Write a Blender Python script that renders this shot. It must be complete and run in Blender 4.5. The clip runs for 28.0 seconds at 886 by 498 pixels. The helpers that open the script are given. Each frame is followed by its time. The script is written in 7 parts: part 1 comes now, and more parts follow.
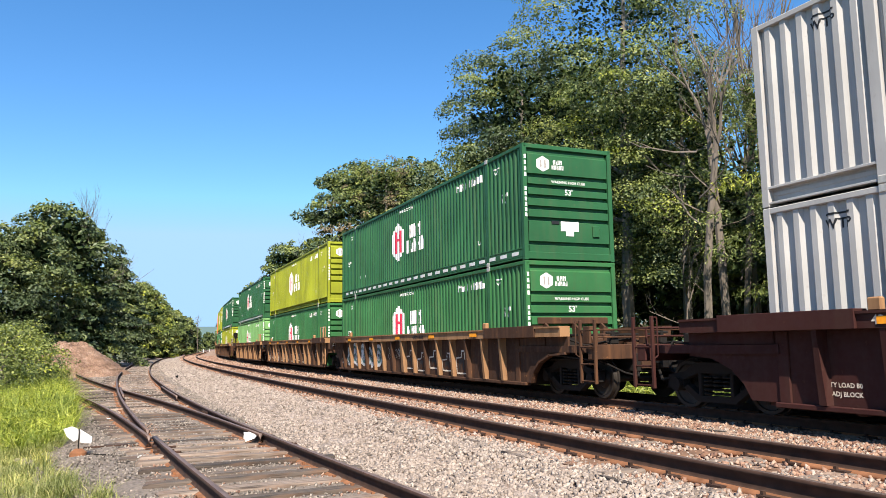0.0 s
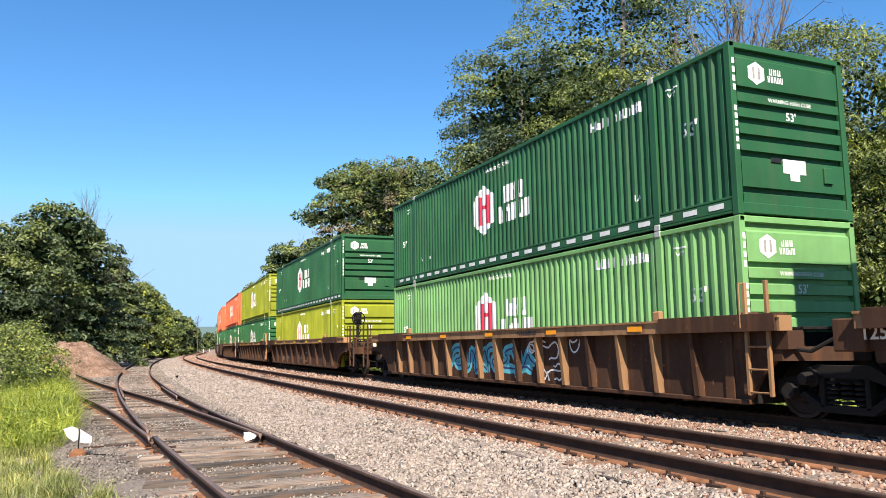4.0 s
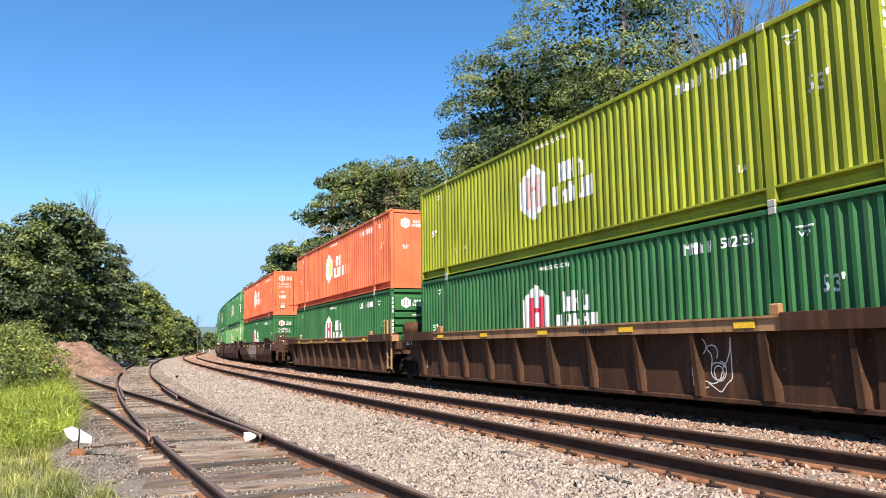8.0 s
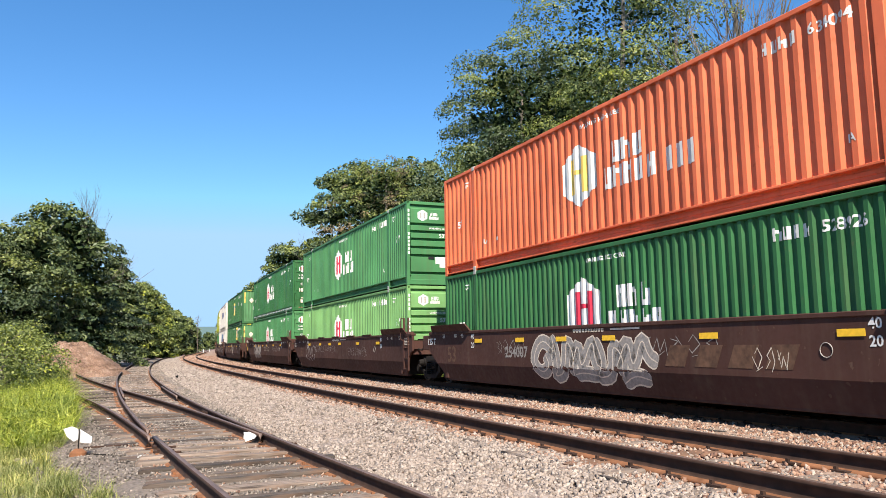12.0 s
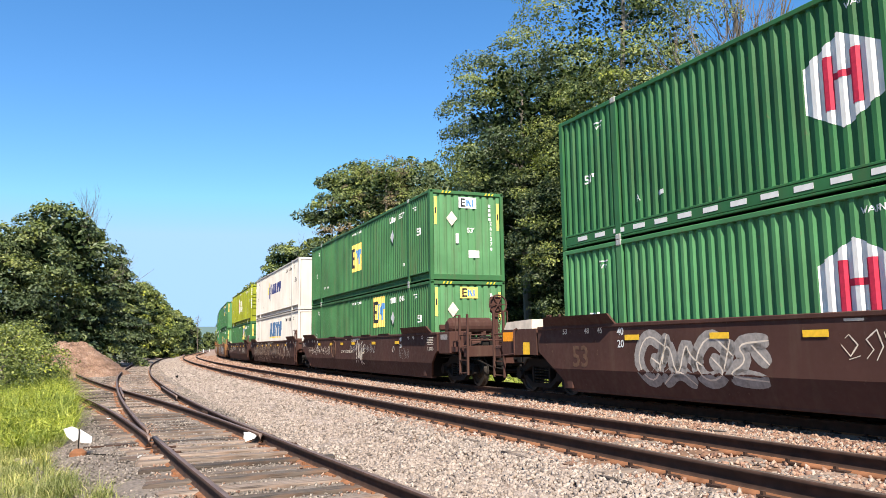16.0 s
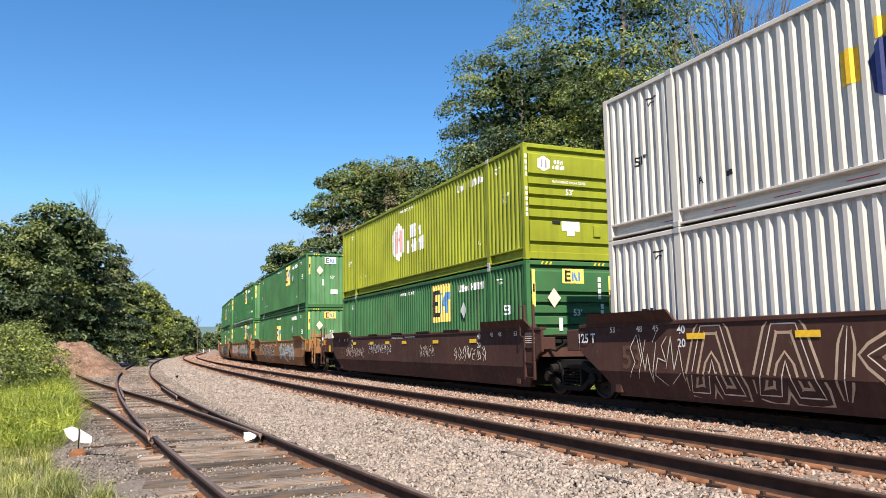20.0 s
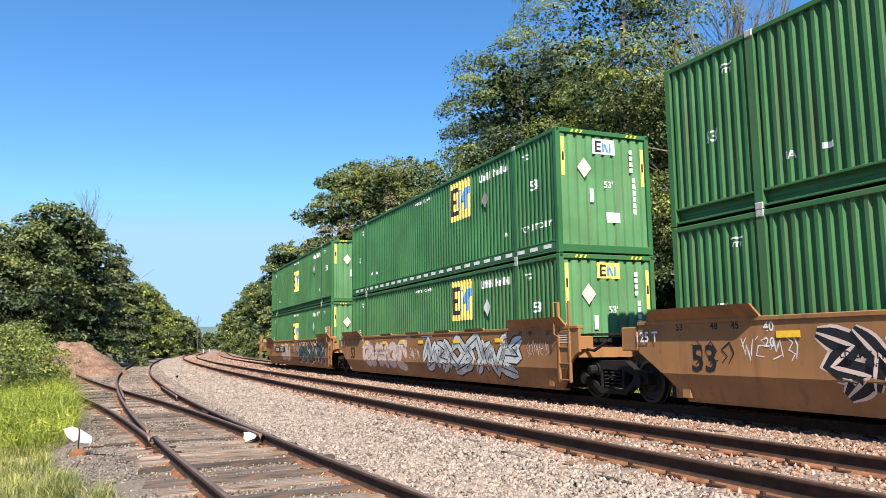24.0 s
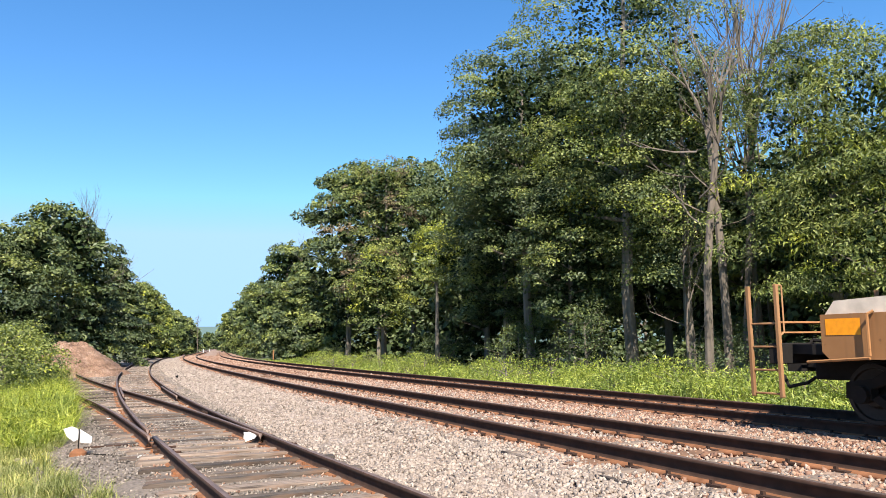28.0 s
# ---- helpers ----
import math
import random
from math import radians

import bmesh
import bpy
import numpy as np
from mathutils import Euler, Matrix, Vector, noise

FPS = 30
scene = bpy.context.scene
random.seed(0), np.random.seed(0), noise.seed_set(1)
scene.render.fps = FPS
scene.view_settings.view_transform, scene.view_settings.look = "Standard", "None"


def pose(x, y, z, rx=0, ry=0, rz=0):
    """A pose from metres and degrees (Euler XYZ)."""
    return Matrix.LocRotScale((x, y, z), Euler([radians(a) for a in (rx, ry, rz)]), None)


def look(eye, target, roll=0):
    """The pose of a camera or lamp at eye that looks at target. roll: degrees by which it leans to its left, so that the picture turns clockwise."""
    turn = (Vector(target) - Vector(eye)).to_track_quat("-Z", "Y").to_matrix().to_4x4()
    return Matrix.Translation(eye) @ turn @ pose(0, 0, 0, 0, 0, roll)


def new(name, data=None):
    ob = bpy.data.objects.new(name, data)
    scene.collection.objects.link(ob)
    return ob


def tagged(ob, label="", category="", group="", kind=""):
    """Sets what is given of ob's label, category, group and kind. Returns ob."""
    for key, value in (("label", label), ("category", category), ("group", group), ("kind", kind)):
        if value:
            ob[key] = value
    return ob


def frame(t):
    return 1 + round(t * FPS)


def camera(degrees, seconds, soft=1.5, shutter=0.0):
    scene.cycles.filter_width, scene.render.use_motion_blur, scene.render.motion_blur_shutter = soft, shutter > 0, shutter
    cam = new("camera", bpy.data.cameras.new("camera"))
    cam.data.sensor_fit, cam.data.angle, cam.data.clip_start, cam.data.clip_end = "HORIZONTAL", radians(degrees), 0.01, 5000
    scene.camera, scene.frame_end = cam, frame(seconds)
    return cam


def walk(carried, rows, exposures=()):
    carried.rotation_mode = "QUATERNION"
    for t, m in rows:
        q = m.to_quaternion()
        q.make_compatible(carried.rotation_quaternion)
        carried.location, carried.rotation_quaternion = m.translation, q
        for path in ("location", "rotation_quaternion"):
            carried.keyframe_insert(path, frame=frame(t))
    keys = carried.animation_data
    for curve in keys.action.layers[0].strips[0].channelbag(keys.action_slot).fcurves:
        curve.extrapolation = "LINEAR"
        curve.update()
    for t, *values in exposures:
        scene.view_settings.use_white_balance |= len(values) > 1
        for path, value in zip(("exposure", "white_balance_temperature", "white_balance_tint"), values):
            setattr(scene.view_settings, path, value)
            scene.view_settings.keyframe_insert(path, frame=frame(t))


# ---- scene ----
# The place: two main tracks on a bend, a siding with a turnout, woods, and a
# double-stack container train that passes.  Camera stands still.
cam = camera(60.55, 28.0, 0.4)
EYE = (0.0, 0.0, 1.0516)
VIEW = look(EYE, (0.0, math.cos(0.1248), 1.0516 + math.sin(0.1248)), -0.816)
walk(cam, [(0.0, VIEW), (28.0, VIEW)], [(0.0, 1.16), (9.0, 1.15), (11.8, 1.09), (14.5, 1.15), (17.0, 1.18), (18.5, 1.06), (20.2, 0.98), (21.0, 1.10), (22.5, 1.15), (25.0, 1.18), (28.0, 1.26)])

# ---- world and sun ----
SUN_EL, SUN_AZ = radians(47), radians(174.8)   # light comes from behind the viewer
world = bpy.data.worlds.new("sky")
scene.world = world
world.use_nodes = True
wn, wl = world.node_tree.nodes, world.node_tree.links
sky = wn.new("ShaderNodeTexSky")
sky.sky_type, sky.sun_disc = "NISHITA", False
sky.sun_elevation, sky.sun_rotation = SUN_EL, SUN_AZ
sky.air_density, sky.dust_density, sky.ozone_density = 1.0, 0.15, 4.5
deep = wn.new("ShaderNodeHueSaturation")       # clear, dry late-summer air
deep.inputs["Saturation"].default_value = 1.22
wl.new(sky.outputs[0], deep.inputs["Color"])
soft = wn.new("ShaderNodeMix")                 # thin haze evens out the glare low in the sky
soft.data_type, soft.blend_type = "RGBA", "DARKEN"
soft.inputs[0].default_value, soft.inputs[7].default_value = 1.0, (2.3, 3.75, 5.5, 1)
wl.new(deep.outputs[0], soft.inputs[6])
wl.new(soft.outputs[2], wn["Background"].inputs[0])
wn["Background"].inputs[1].default_value = 0.092
sun = new("sun", bpy.data.lights.new("sun", "SUN"))
sun.data.energy, sun.data.angle, sun.data.color = 5.0, radians(0.55), (1.0, 0.92, 0.79)
sun.matrix_world = look((0, 0, 60), Vector((0, 0, 60)) + Vector((math.sin(SUN_AZ + math.pi) * math.cos(SUN_EL), math.cos(SUN_AZ + math.pi) * math.cos(SUN_EL), -math.sin(SUN_EL))))


# ---- materials ----
def node_mat(name):
    m = bpy.data.materials.new(name)
    m.use_nodes = True
    return m, m.node_tree.nodes, m.node_tree.links, m.node_tree.nodes["Principled BSDF"]


def noise_tex(nt, ln, scale, detail=4, stretch=None, coord="Object"):
    tc = nt.new("ShaderNodeTexCoord")
    tex = nt.new("ShaderNodeTexNoise")
    tex.inputs["Scale"].default_value, tex.inputs["Detail"].default_value = scale, detail
    src = tc.outputs[coord]
    if stretch:
        mp = nt.new("ShaderNodeMapping")
        mp.inputs["Scale"].default_value = stretch
        ln.new(src, mp.inputs[0])
        src = mp.outputs[0]
    ln.new(src, tex.inputs["Vector"])
    return tex.outputs["Fac"]


def ramp(nt, ln, fac, stops):
    r = nt.new("ShaderNodeValToRGB")
    el = r.color_ramp.elements
    while len(el) < len(stops):
        el.new(0.5)
    for e, (p, c) in zip(el, stops):
        e.position, e.color = p, (*c, 1) if len(c) == 3 else c
    ln.new(fac, r.inputs[0])
    return r.outputs[0]


def mix(nt, ln, fac, a, b, mode="MIX"):
    n = nt.new("ShaderNodeMix")
    n.data_type, n.blend_type = "RGBA", mode
    for sock, val in ((n.inputs[0], fac), (n.inputs[6], a), (n.inputs[7], b)):
        if isinstance(val, (int, float)):
            sock.default_value = val
        elif isinstance(val, tuple):
            sock.default_value = (*val, 1)
        else:
            ln.new(val, sock)
    return n.outputs[2]


def bump(nt, ln, bsdf, fac, strength, dist=0.01):
    b = nt.new("ShaderNodeBump")
    b.inputs["Strength"].default_value, b.inputs["Distance"].default_value = strength, dist
    ln.new(fac, b.inputs["Height"])
    ln.new(b.outputs[0], bsdf.inputs["Normal"])


def scaled(c, k):
    return tuple(min(1.0, v * k) for v in c)


def paint(name, col, rough=0.5, dirt=(0.10, 0.07, 0.045), amount=0.35, metal=0.0, fade=1.25, spec=0.2):
    """Weathered paint: faded patches, vertical dirt streaks, small chips."""
    m, nt, ln, b = node_mat(name)
    big = noise_tex(nt, ln, 0.7, 5)
    base = ramp(nt, ln, big, [(0.3, scaled(col, 0.82)), (0.7, scaled(col, fade))])
    streak = noise_tex(nt, ln, 1.0, 6, (5.0, 5.0, 0.45))
    mask = ramp(nt, ln, streak, [(0.5, (0, 0, 0)), (0.78, (amount,) * 3)])
    c1 = mix(nt, ln, mask, base, dirt)
    chips = noise_tex(nt, ln, 9.0, 8)
    cm = ramp(nt, ln, chips, [(0.66, (0, 0, 0)), (0.72, (amount,) * 3)])
    ln.new(mix(nt, ln, cm, c1, scaled(dirt, 1.3)), b.inputs["Base Color"])
    ln.new(ramp(nt, ln, chips, [(0.3, (rough - 0.1,) * 3), (0.7, (rough + 0.2,) * 3)]), b.inputs["Roughness"])
    b.inputs["Metallic"].default_value = metal
    b.inputs["Specular IOR Level"].default_value = spec
    bump(nt, ln, b, noise_tex(nt, ln, 6.0, 4), 0.15, 0.01)
    return m


def plain(name, col, rough=0.6, metal=0.0, var=0.25, scale=14.0):
    m, nt, ln, b = node_mat(name)
    f = noise_tex(nt, ln, scale, 5)
    ln.new(ramp(nt, ln, f, [(0.25, scaled(col, 1 - var)), (0.75, scaled(col, 1 + var))]), b.inputs["Base Color"])
    b.inputs["Roughness"].default_value, b.inputs["Metallic"].default_value = rough, metal
    b.inputs["Specular IOR Level"].default_value = 0.3
    return m


def island_mat(name, stops, rough=0.85, translucent=0.0, patch=0.0, spec=0.5):
    """Many loose pieces in one mesh, each with a colour of its own."""
    m, nt, ln, b = node_mat(name)
    g = nt.new("ShaderNodeNewGeometry")
    col = ramp(nt, ln, g.outputs["Random Per Island"], stops)
    if patch:
        p = ramp(nt, ln, noise_tex(nt, ln, patch, 3), [(0.35, (0.55, 0.62, 0.6)), (0.65, (1.4, 1.3, 1.05))])
        col = mix(nt, ln, 1.0, col, p, "MULTIPLY")
    ln.new(col, b.inputs["Base Color"])
    b.inputs["Roughness"].default_value = rough
    b.inputs["Specular IOR Level"].default_value = spec
    if translucent:
        t = nt.new("ShaderNodeBsdfTranslucent")
        ln.new(mix(nt, ln, 1.0, col, (1.5, 1.6, 0.6), "MULTIPLY"), t.inputs[0])
        s = nt.new("ShaderNodeMixShader")
        s.inputs[0].default_value = translucent
        ln.new(b.outputs[0], s.inputs[1])
        ln.new(t.outputs[0], s.inputs[2])
        ln.new(s.outputs[0], nt["Material Output"].inputs[0])
    return m


GREEN = paint("green_paint", (0.028, 0.110, 0.038), 0.45, amount=0.25)
GREEN_DARK = paint("dark_green_paint", (0.020, 0.085, 0.034), 0.45, amount=0.2)
# Scuffed end-wall paint, made paler so its colour holds the sun there.
GREEN_SUN_END = paint("sunlit_scuffed_green_paint", (0.085, 0.205, 0.092), 0.75, dirt=(0.10, 0.085, 0.06), amount=0.5, fade=1.35, spec=0.1)
GREEN_LIGHT = paint("pale_green_paint", (0.140, 0.288, 0.104), 0.5, amount=0.2)
GREEN_MID = paint("mid_green_paint", (0.055, 0.175, 0.068), 0.5, amount=0.25)
# Side paint, darkened in colour for the weak light on the sides.
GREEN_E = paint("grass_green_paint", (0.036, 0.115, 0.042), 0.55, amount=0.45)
OLIVE = paint("yellow_green_paint", (0.227, 0.247, 0.018), 0.5, dirt=(0.10, 0.08, 0.02), amount=0.4)
ORANGE = paint("orange_paint", (0.62, 0.135, 0.06), 0.5, dirt=(0.2, 0.05, 0.02), amount=0.35)
WHITE = paint("white_paint", (0.559, 0.510, 0.465), 0.55, dirt=(0.35, 0.31, 0.27), amount=0.35, fade=1.05)
SILVER = paint("grey_paint", (0.37, 0.355, 0.345), 0.5, dirt=(0.2, 0.18, 0.16), amount=0.3, fade=1.1)
CAR_MAROON = paint("maroon_car_paint", (0.037, 0.011, 0.009), 0.75, dirt=(0.05, 0.025, 0.018), amount=0.6)
CAR_BROWN = paint("brown_car_paint", (0.050, 0.024, 0.014), 0.8, dirt=(0.16, 0.07, 0.03), amount=0.6)
CAR_DARK = paint("dark_brown_car_paint", (0.059, 0.026, 0.020), 0.75, dirt=(0.09, 0.055, 0.04), amount=0.6)
CAR_ORANGE = paint("tan_orange_car_paint", (0.256, 0.123, 0.050), 0.7, dirt=(0.12, 0.06, 0.03), amount=0.65)
CAR_TAN = paint("rubbed_tan_steel", (0.325, 0.174, 0.084), 0.75, dirt=(0.07, 0.035, 0.02), amount=0.75)
RUSTY = paint("rusty_orange_steel", (0.260, 0.140, 0.068), 0.75, dirt=(0.10, 0.045, 0.02), amount=0.8)
STEEL_DARK = plain("dark_cast_steel", (0.010, 0.008, 0.007), 0.95)
WHEEL = plain("worn_wheel_steel", (0.030, 0.024, 0.020), 0.6, 0.3)
M_WHITE = plain("white_marking", (0.63, 0.61, 0.59), 0.6, var=0.12, scale=5)
M_CREAM = plain("pale_marking", (0.62, 0.52, 0.42), 0.7, var=0.25, scale=4)
M_RED = plain("red_marking", (0.45, 0.02, 0.05), 0.6)
M_ROSE = plain("sun_faded_red_marking", (0.50, 0.27, 0.26), 0.6)
M_YELLOW = plain("yellow_marking", (0.80, 0.47, 0.03), 0.6, var=0.15)
M_AMBER = plain("amber_reflector", (0.85, 0.30, 0.01), 0.5, var=0.12)
M_BLACK = plain("black_marking", (0.012, 0.012, 0.014), 0.6)
M_BLUE = plain("blue_marking", (0.07, 0.20, 0.42), 0.6)
M_STEEL_BLUE = plain("faded_steel_blue_marking", (0.045, 0.105, 0.21), 0.65)
M_NAVY = plain("navy_marking", (0.02, 0.03, 0.12), 0.6)
M_GREY = plain("faded_marking", (0.27, 0.24, 0.22), 0.7, var=0.3)
M_PINK = plain("pinkish_spray_paint", (0.58, 0.44, 0.38), 0.7, var=0.2, scale=2)
M_TAN = plain("tan_spray_paint", (0.44, 0.32, 0.22), 0.75, var=0.3, scale=3)
OLD_GOLD = plain("worn_gold_marking", (0.100, 0.052, 0.032), 0.8, var=0.5, scale=9)
M_EMBLEM = plain("faded_yellow_paint", (0.80, 0.53, 0.12), 0.6, var=0.12, scale=3)
M_TEAL_DARK = plain("dull_teal_paint", (0.05, 0.12, 0.12), 0.7, var=0.3, scale=3)
M_PALE_GREY = plain("pale_grey_spray", (0.46, 0.47, 0.46), 0.7, var=0.35, scale=2)
M_TEAL = plain("turquoise_paint", (0.10, 0.42, 0.50), 0.6, var=0.35, scale=3)
RAIL_SIDE = plain("rusty_rail", (0.042, 0.021, 0.014), 0.92, var=0.45, scale=8)
RAIL_FOOT = plain("rust_caked_rail_foot", (0.20, 0.085, 0.040), 0.95, var=0.4, scale=6)
RAIL_TOP = plain("worn_rail_top", (0.17, 0.12, 0.10), 0.5, 0.5, var=0.3, scale=3)
RAIL_TOP_DULL = plain("dull_rail_top", (0.15, 0.105, 0.09), 0.6, 0.3, var=0.3, scale=3)
TIE = paint("weathered_tie_wood", (0.155, 0.12, 0.098), 0.9, dirt=(0.05, 0.04, 0.035), amount=0.7, fade=1.5)
TIE_RED = paint("rust_stained_tie_wood", (0.15, 0.085, 0.055), 0.9, dirt=(0.06, 0.04, 0.03), amount=0.7, fade=1.3)
BARK = paint("grey_bark", (0.17, 0.145, 0.12), 0.95, dirt=(0.06, 0.055, 0.04), amount=0.8)
DEAD = paint("bare_grey_wood", (0.124, 0.102, 0.084), 0.95, dirt=(0.045, 0.042, 0.03), amount=0.95, fade=1.5)

# ---- mesh helpers ----
class Shape:
    """Collects vertices, faces and material slots of one mesh."""
    def __init__(self):
        self.v, self.f, self.m, self.slot = [], [], [], 0

    def add(self, verts, faces):
        n = len(self.v)
        self.v += [tuple(p) for p in verts]
        self.f += [tuple(n + i for i in f) for f in faces]
        self.m += [self.slot] * len(faces)
        return self

    def box(self, x0, x1, y0, y1, z0, z1, c=0.012):
        c = min(c, 0.3 * min(x1 - x0, y1 - y0, z1 - z0))
        xs, ys, zs = (x0, x1), (y0, y1), (z0, z1)
        vs, idx = [], {}
        for i in (0, 1):
            for j in (0, 1):
                for k in (0, 1):
                    sx, sy, sz = (c, -c)[i], (c, -c)[j], (c, -c)[k]
                    for a, o in enumerate(((0, sy, sz), (sx, 0, sz), (sx, sy, 0))):
                        idx[i, j, k, a] = len(vs)
                        vs.append((xs[i] + o[0], ys[j] + o[1], zs[k] + o[2]))
        q = idx
        fs = []
        for i in (0, 1):
            fs.append((q[i, 0, 0, 0], q[i, 1, 0, 0], q[i, 1, 1, 0], q[i, 0, 1, 0]))
            fs.append((q[0, i, 0, 1], q[1, i, 0, 1], q[1, i, 1, 1], q[0, i, 1, 1]))
            fs.append((q[0, 0, i, 2], q[1, 0, i, 2], q[1, 1, i, 2], q[0, 1, i, 2]))
            for j in (0, 1):
                fs.append((q[i, j, 0, 0], q[i, j, 1, 0], q[i, j, 1, 1], q[i, j, 0, 1]))
                fs.append((q[i, 0, j, 0], q[i, 1, j, 0], q[i, 1, j, 2], q[i, 0, j, 2]))
                fs.append((q[0, i, j, 1], q[1, i, j, 1], q[1, i, j, 2], q[0, i, j, 2]))
                for k in (0, 1):
                    fs.append((q[i, j, k, 0], q[i, j, k, 1], q[i, j, k, 2]))
        return self.add(vs, fs)

    def prism(self, poly, axis, a, b):
        """A flat outline drawn out from a to b along axis (0 x, 1 y, 2 z)."""
        n = len(poly)
        def at(p, w):
            return ((w, p[0], p[1]), (p[0], w, p[1]), (p[0], p[1], w))[axis]
        vs = [at(p, a) for p in poly] + [at(p, b) for p in poly]
        fs = [tuple(range(n)), tuple(range(2 * n - 1, n - 1, -1))]
        fs += [(i, (i + 1) % n, n + (i + 1) % n, n + i) for i in range(n)]
        return self.add(vs, fs)

    def tube(self, p, q, r, n=8, r2=None, caps=True):
        p, q = Vector(p), Vector(q)
        d = (q - p).normalized()
        u = d.orthogonal().normalized()
        w = d.cross(u)
        vs = []
        for c, rr in ((p, r), (q, r if r2 is None else r2)):
            vs += [c + (u * math.cos(2 * math.pi * i / n) + w * math.sin(2 * math.pi * i / n)) * rr for i in range(n)]
        fs = [(i, (i + 1) % n, n + (i + 1) % n, n + i) for i in range(n)]
        if caps:
            fs += [tuple(range(n - 1, -1, -1)), tuple(range(n, 2 * n))]
        return self.add(vs, fs)

    def path(self, pts, r, n=6):
        for p, q in zip(pts[:-1], pts[1:]):
            self.tube(p, q, r, n)
        return self

    def ring(self, c, axis, R, r, n=20, k=6):
        """A torus round c about the axis."""
        vs, fs = [], []
        for i in range(n):
            a = 2 * math.pi * i / n
            for j in range(k):
                b = 2 * math.pi * j / k
                u, v, w = (R + r * math.cos(b)) * math.cos(a), (R + r * math.cos(b)) * math.sin(a), r * math.sin(b)
                o = ((w, u, v), (u, w, v), (u, v, w))[axis]
                vs.append((c[0] + o[0], c[1] + o[1], c[2] + o[2]))
                fs.append((i * k + j, ((i + 1) % n) * k + j, ((i + 1) % n) * k + (j + 1) % k, i * k + (j + 1) % k))
        return self.add(vs, fs)

    def mesh(self, name, mats, smooth=False):
        me = bpy.data.meshes.new(name)
        me.from_pydata(self.v, [], self.f)
        for mt in mats if isinstance(mats, (list, tuple)) else [mats]:
            me.materials.append(mt)
        me.polygons.foreach_set("material_index", self.m)
        bm = bmesh.new()
        bm.from_mesh(me)
        bmesh.ops.recalc_face_normals(bm, faces=bm.faces)
        bm.to_mesh(me)
        bm.free()
        if smooth:
            me.polygons.foreach_set("use_smooth", [True] * len(me.polygons))
        me.update()
        return me


def part(name, shape, mats, parent, label="", smooth=False):
    ob = new(name, shape if isinstance(shape, bpy.types.Mesh) else shape.mesh(name, mats, smooth))
    ob.parent = parent
    if label:
        ob["label"] = label
    if name in ("lettering", "numbering", "small_print", "stencil_mark", "hazard_stripe"):
        ob["kind"] = "stuff"
    return ob


def thing(name, label, category, group="", kind=""):
    return tagged(new(name), label, category, group, kind)


def raw_mesh(name, verts, faces, mat, smooth=False):
    """A mesh from numpy arrays: all faces have the same number of corners."""
    me = bpy.data.meshes.new(name)
    n, k = faces.shape
    me.vertices.add(len(verts))
    me.vertices.foreach_set("co", np.asarray(verts, dtype=np.float32).ravel())
    me.loops.add(n * k)
    me.loops.foreach_set("vertex_index", faces.astype(np.int32).ravel())
    me.polygons.add(n)
    me.polygons.foreach_set("loop_start", np.arange(0, n * k, k, dtype=np.int32))
    me.polygons.foreach_set("loop_total", np.full(n, k, dtype=np.int32))
    if smooth:
        me.polygons.foreach_set("use_smooth", np.ones(n, dtype=bool))
    me.materials.append(mat)
    me.update(calc_edges=True)
    return me


# ---- the line of the tracks ----
DS = 0.5
S_ARR = np.arange(-420.0, 900.0, DS)


def heading(s):
    u = np.clip(s, -30.0, 132.0) / 100
    return -0.4339 + 0.094 * u - 0.025 * u ** 2 + 0.0628 * u ** 3 - 0.0258 * u ** 4


TH_ARR = heading(S_ARR)
_x = np.concatenate([[0], np.cumsum(np.sin((TH_ARR[1:] + TH_ARR[:-1]) / 2) * DS)])
_y = np.concatenate([[0], np.cumsum(np.cos((TH_ARR[1:] + TH_ARR[:-1]) / 2) * DS)])
_i0 = int(np.argmin(np.abs(S_ARR)))
X_ARR, Y_ARR = _x - _x[_i0] + 8.0, _y - _y[_i0] - 3.8487


def line(s, lat=0.0):
    """Place on the ground plan, lat metres to the right of the nearer main track, seen in the direction of growing s."""
    x, y, th = np.interp(s, S_ARR, X_ARR), np.interp(s, S_ARR, Y_ARR), np.interp(s, S_ARR, TH_ARR)
    return x + np.cos(th) * lat, y - np.sin(th) * lat


def to_line(x, y):
    """s and lat of plan points (arrays)."""
    keep = slice(_i0 - 200, _i0 + 1600, 4)
    sx, sy, ss, st = X_ARR[keep], Y_ARR[keep], S_ARR[keep], TH_ARR[keep]
    x, y = np.atleast_1d(x).astype(float), np.atleast_1d(y).astype(float)
    out_s, out_l = np.empty_like(x), np.empty_like(x)
    for a in range(0, len(x), 4000):
        xa, ya = x[a:a + 4000, None], y[a:a + 4000, None]
        i = np.argmin((xa - sx) ** 2 + (ya - sy) ** 2, axis=1)
        dx, dy = xa[:, 0] - sx[i], ya[:, 0] - sy[i]
        out_s[a:a + 4000] = ss[i] + dx * np.sin(st[i]) + dy * np.cos(st[i])
        out_l[a:a + 4000] = dx * np.cos(st[i]) - dy * np.sin(st[i])
    return out_s, out_l


TRACK_TRAIN, Z_TRAIN = 4.83, -0.122      # the train's track: offset and rail top
Z_SIDE = -0.235                         # the siding's rail top
PROFILE_L = np.array([-400, -12, -8.5, -6.6, -5.75, -5.3, -3.1, -2.8, -2.0, -1.55, -1.2, 1.3, 2.1, 3.3, 6.3, 7.0, 8.2, 11, 40, 400.0])
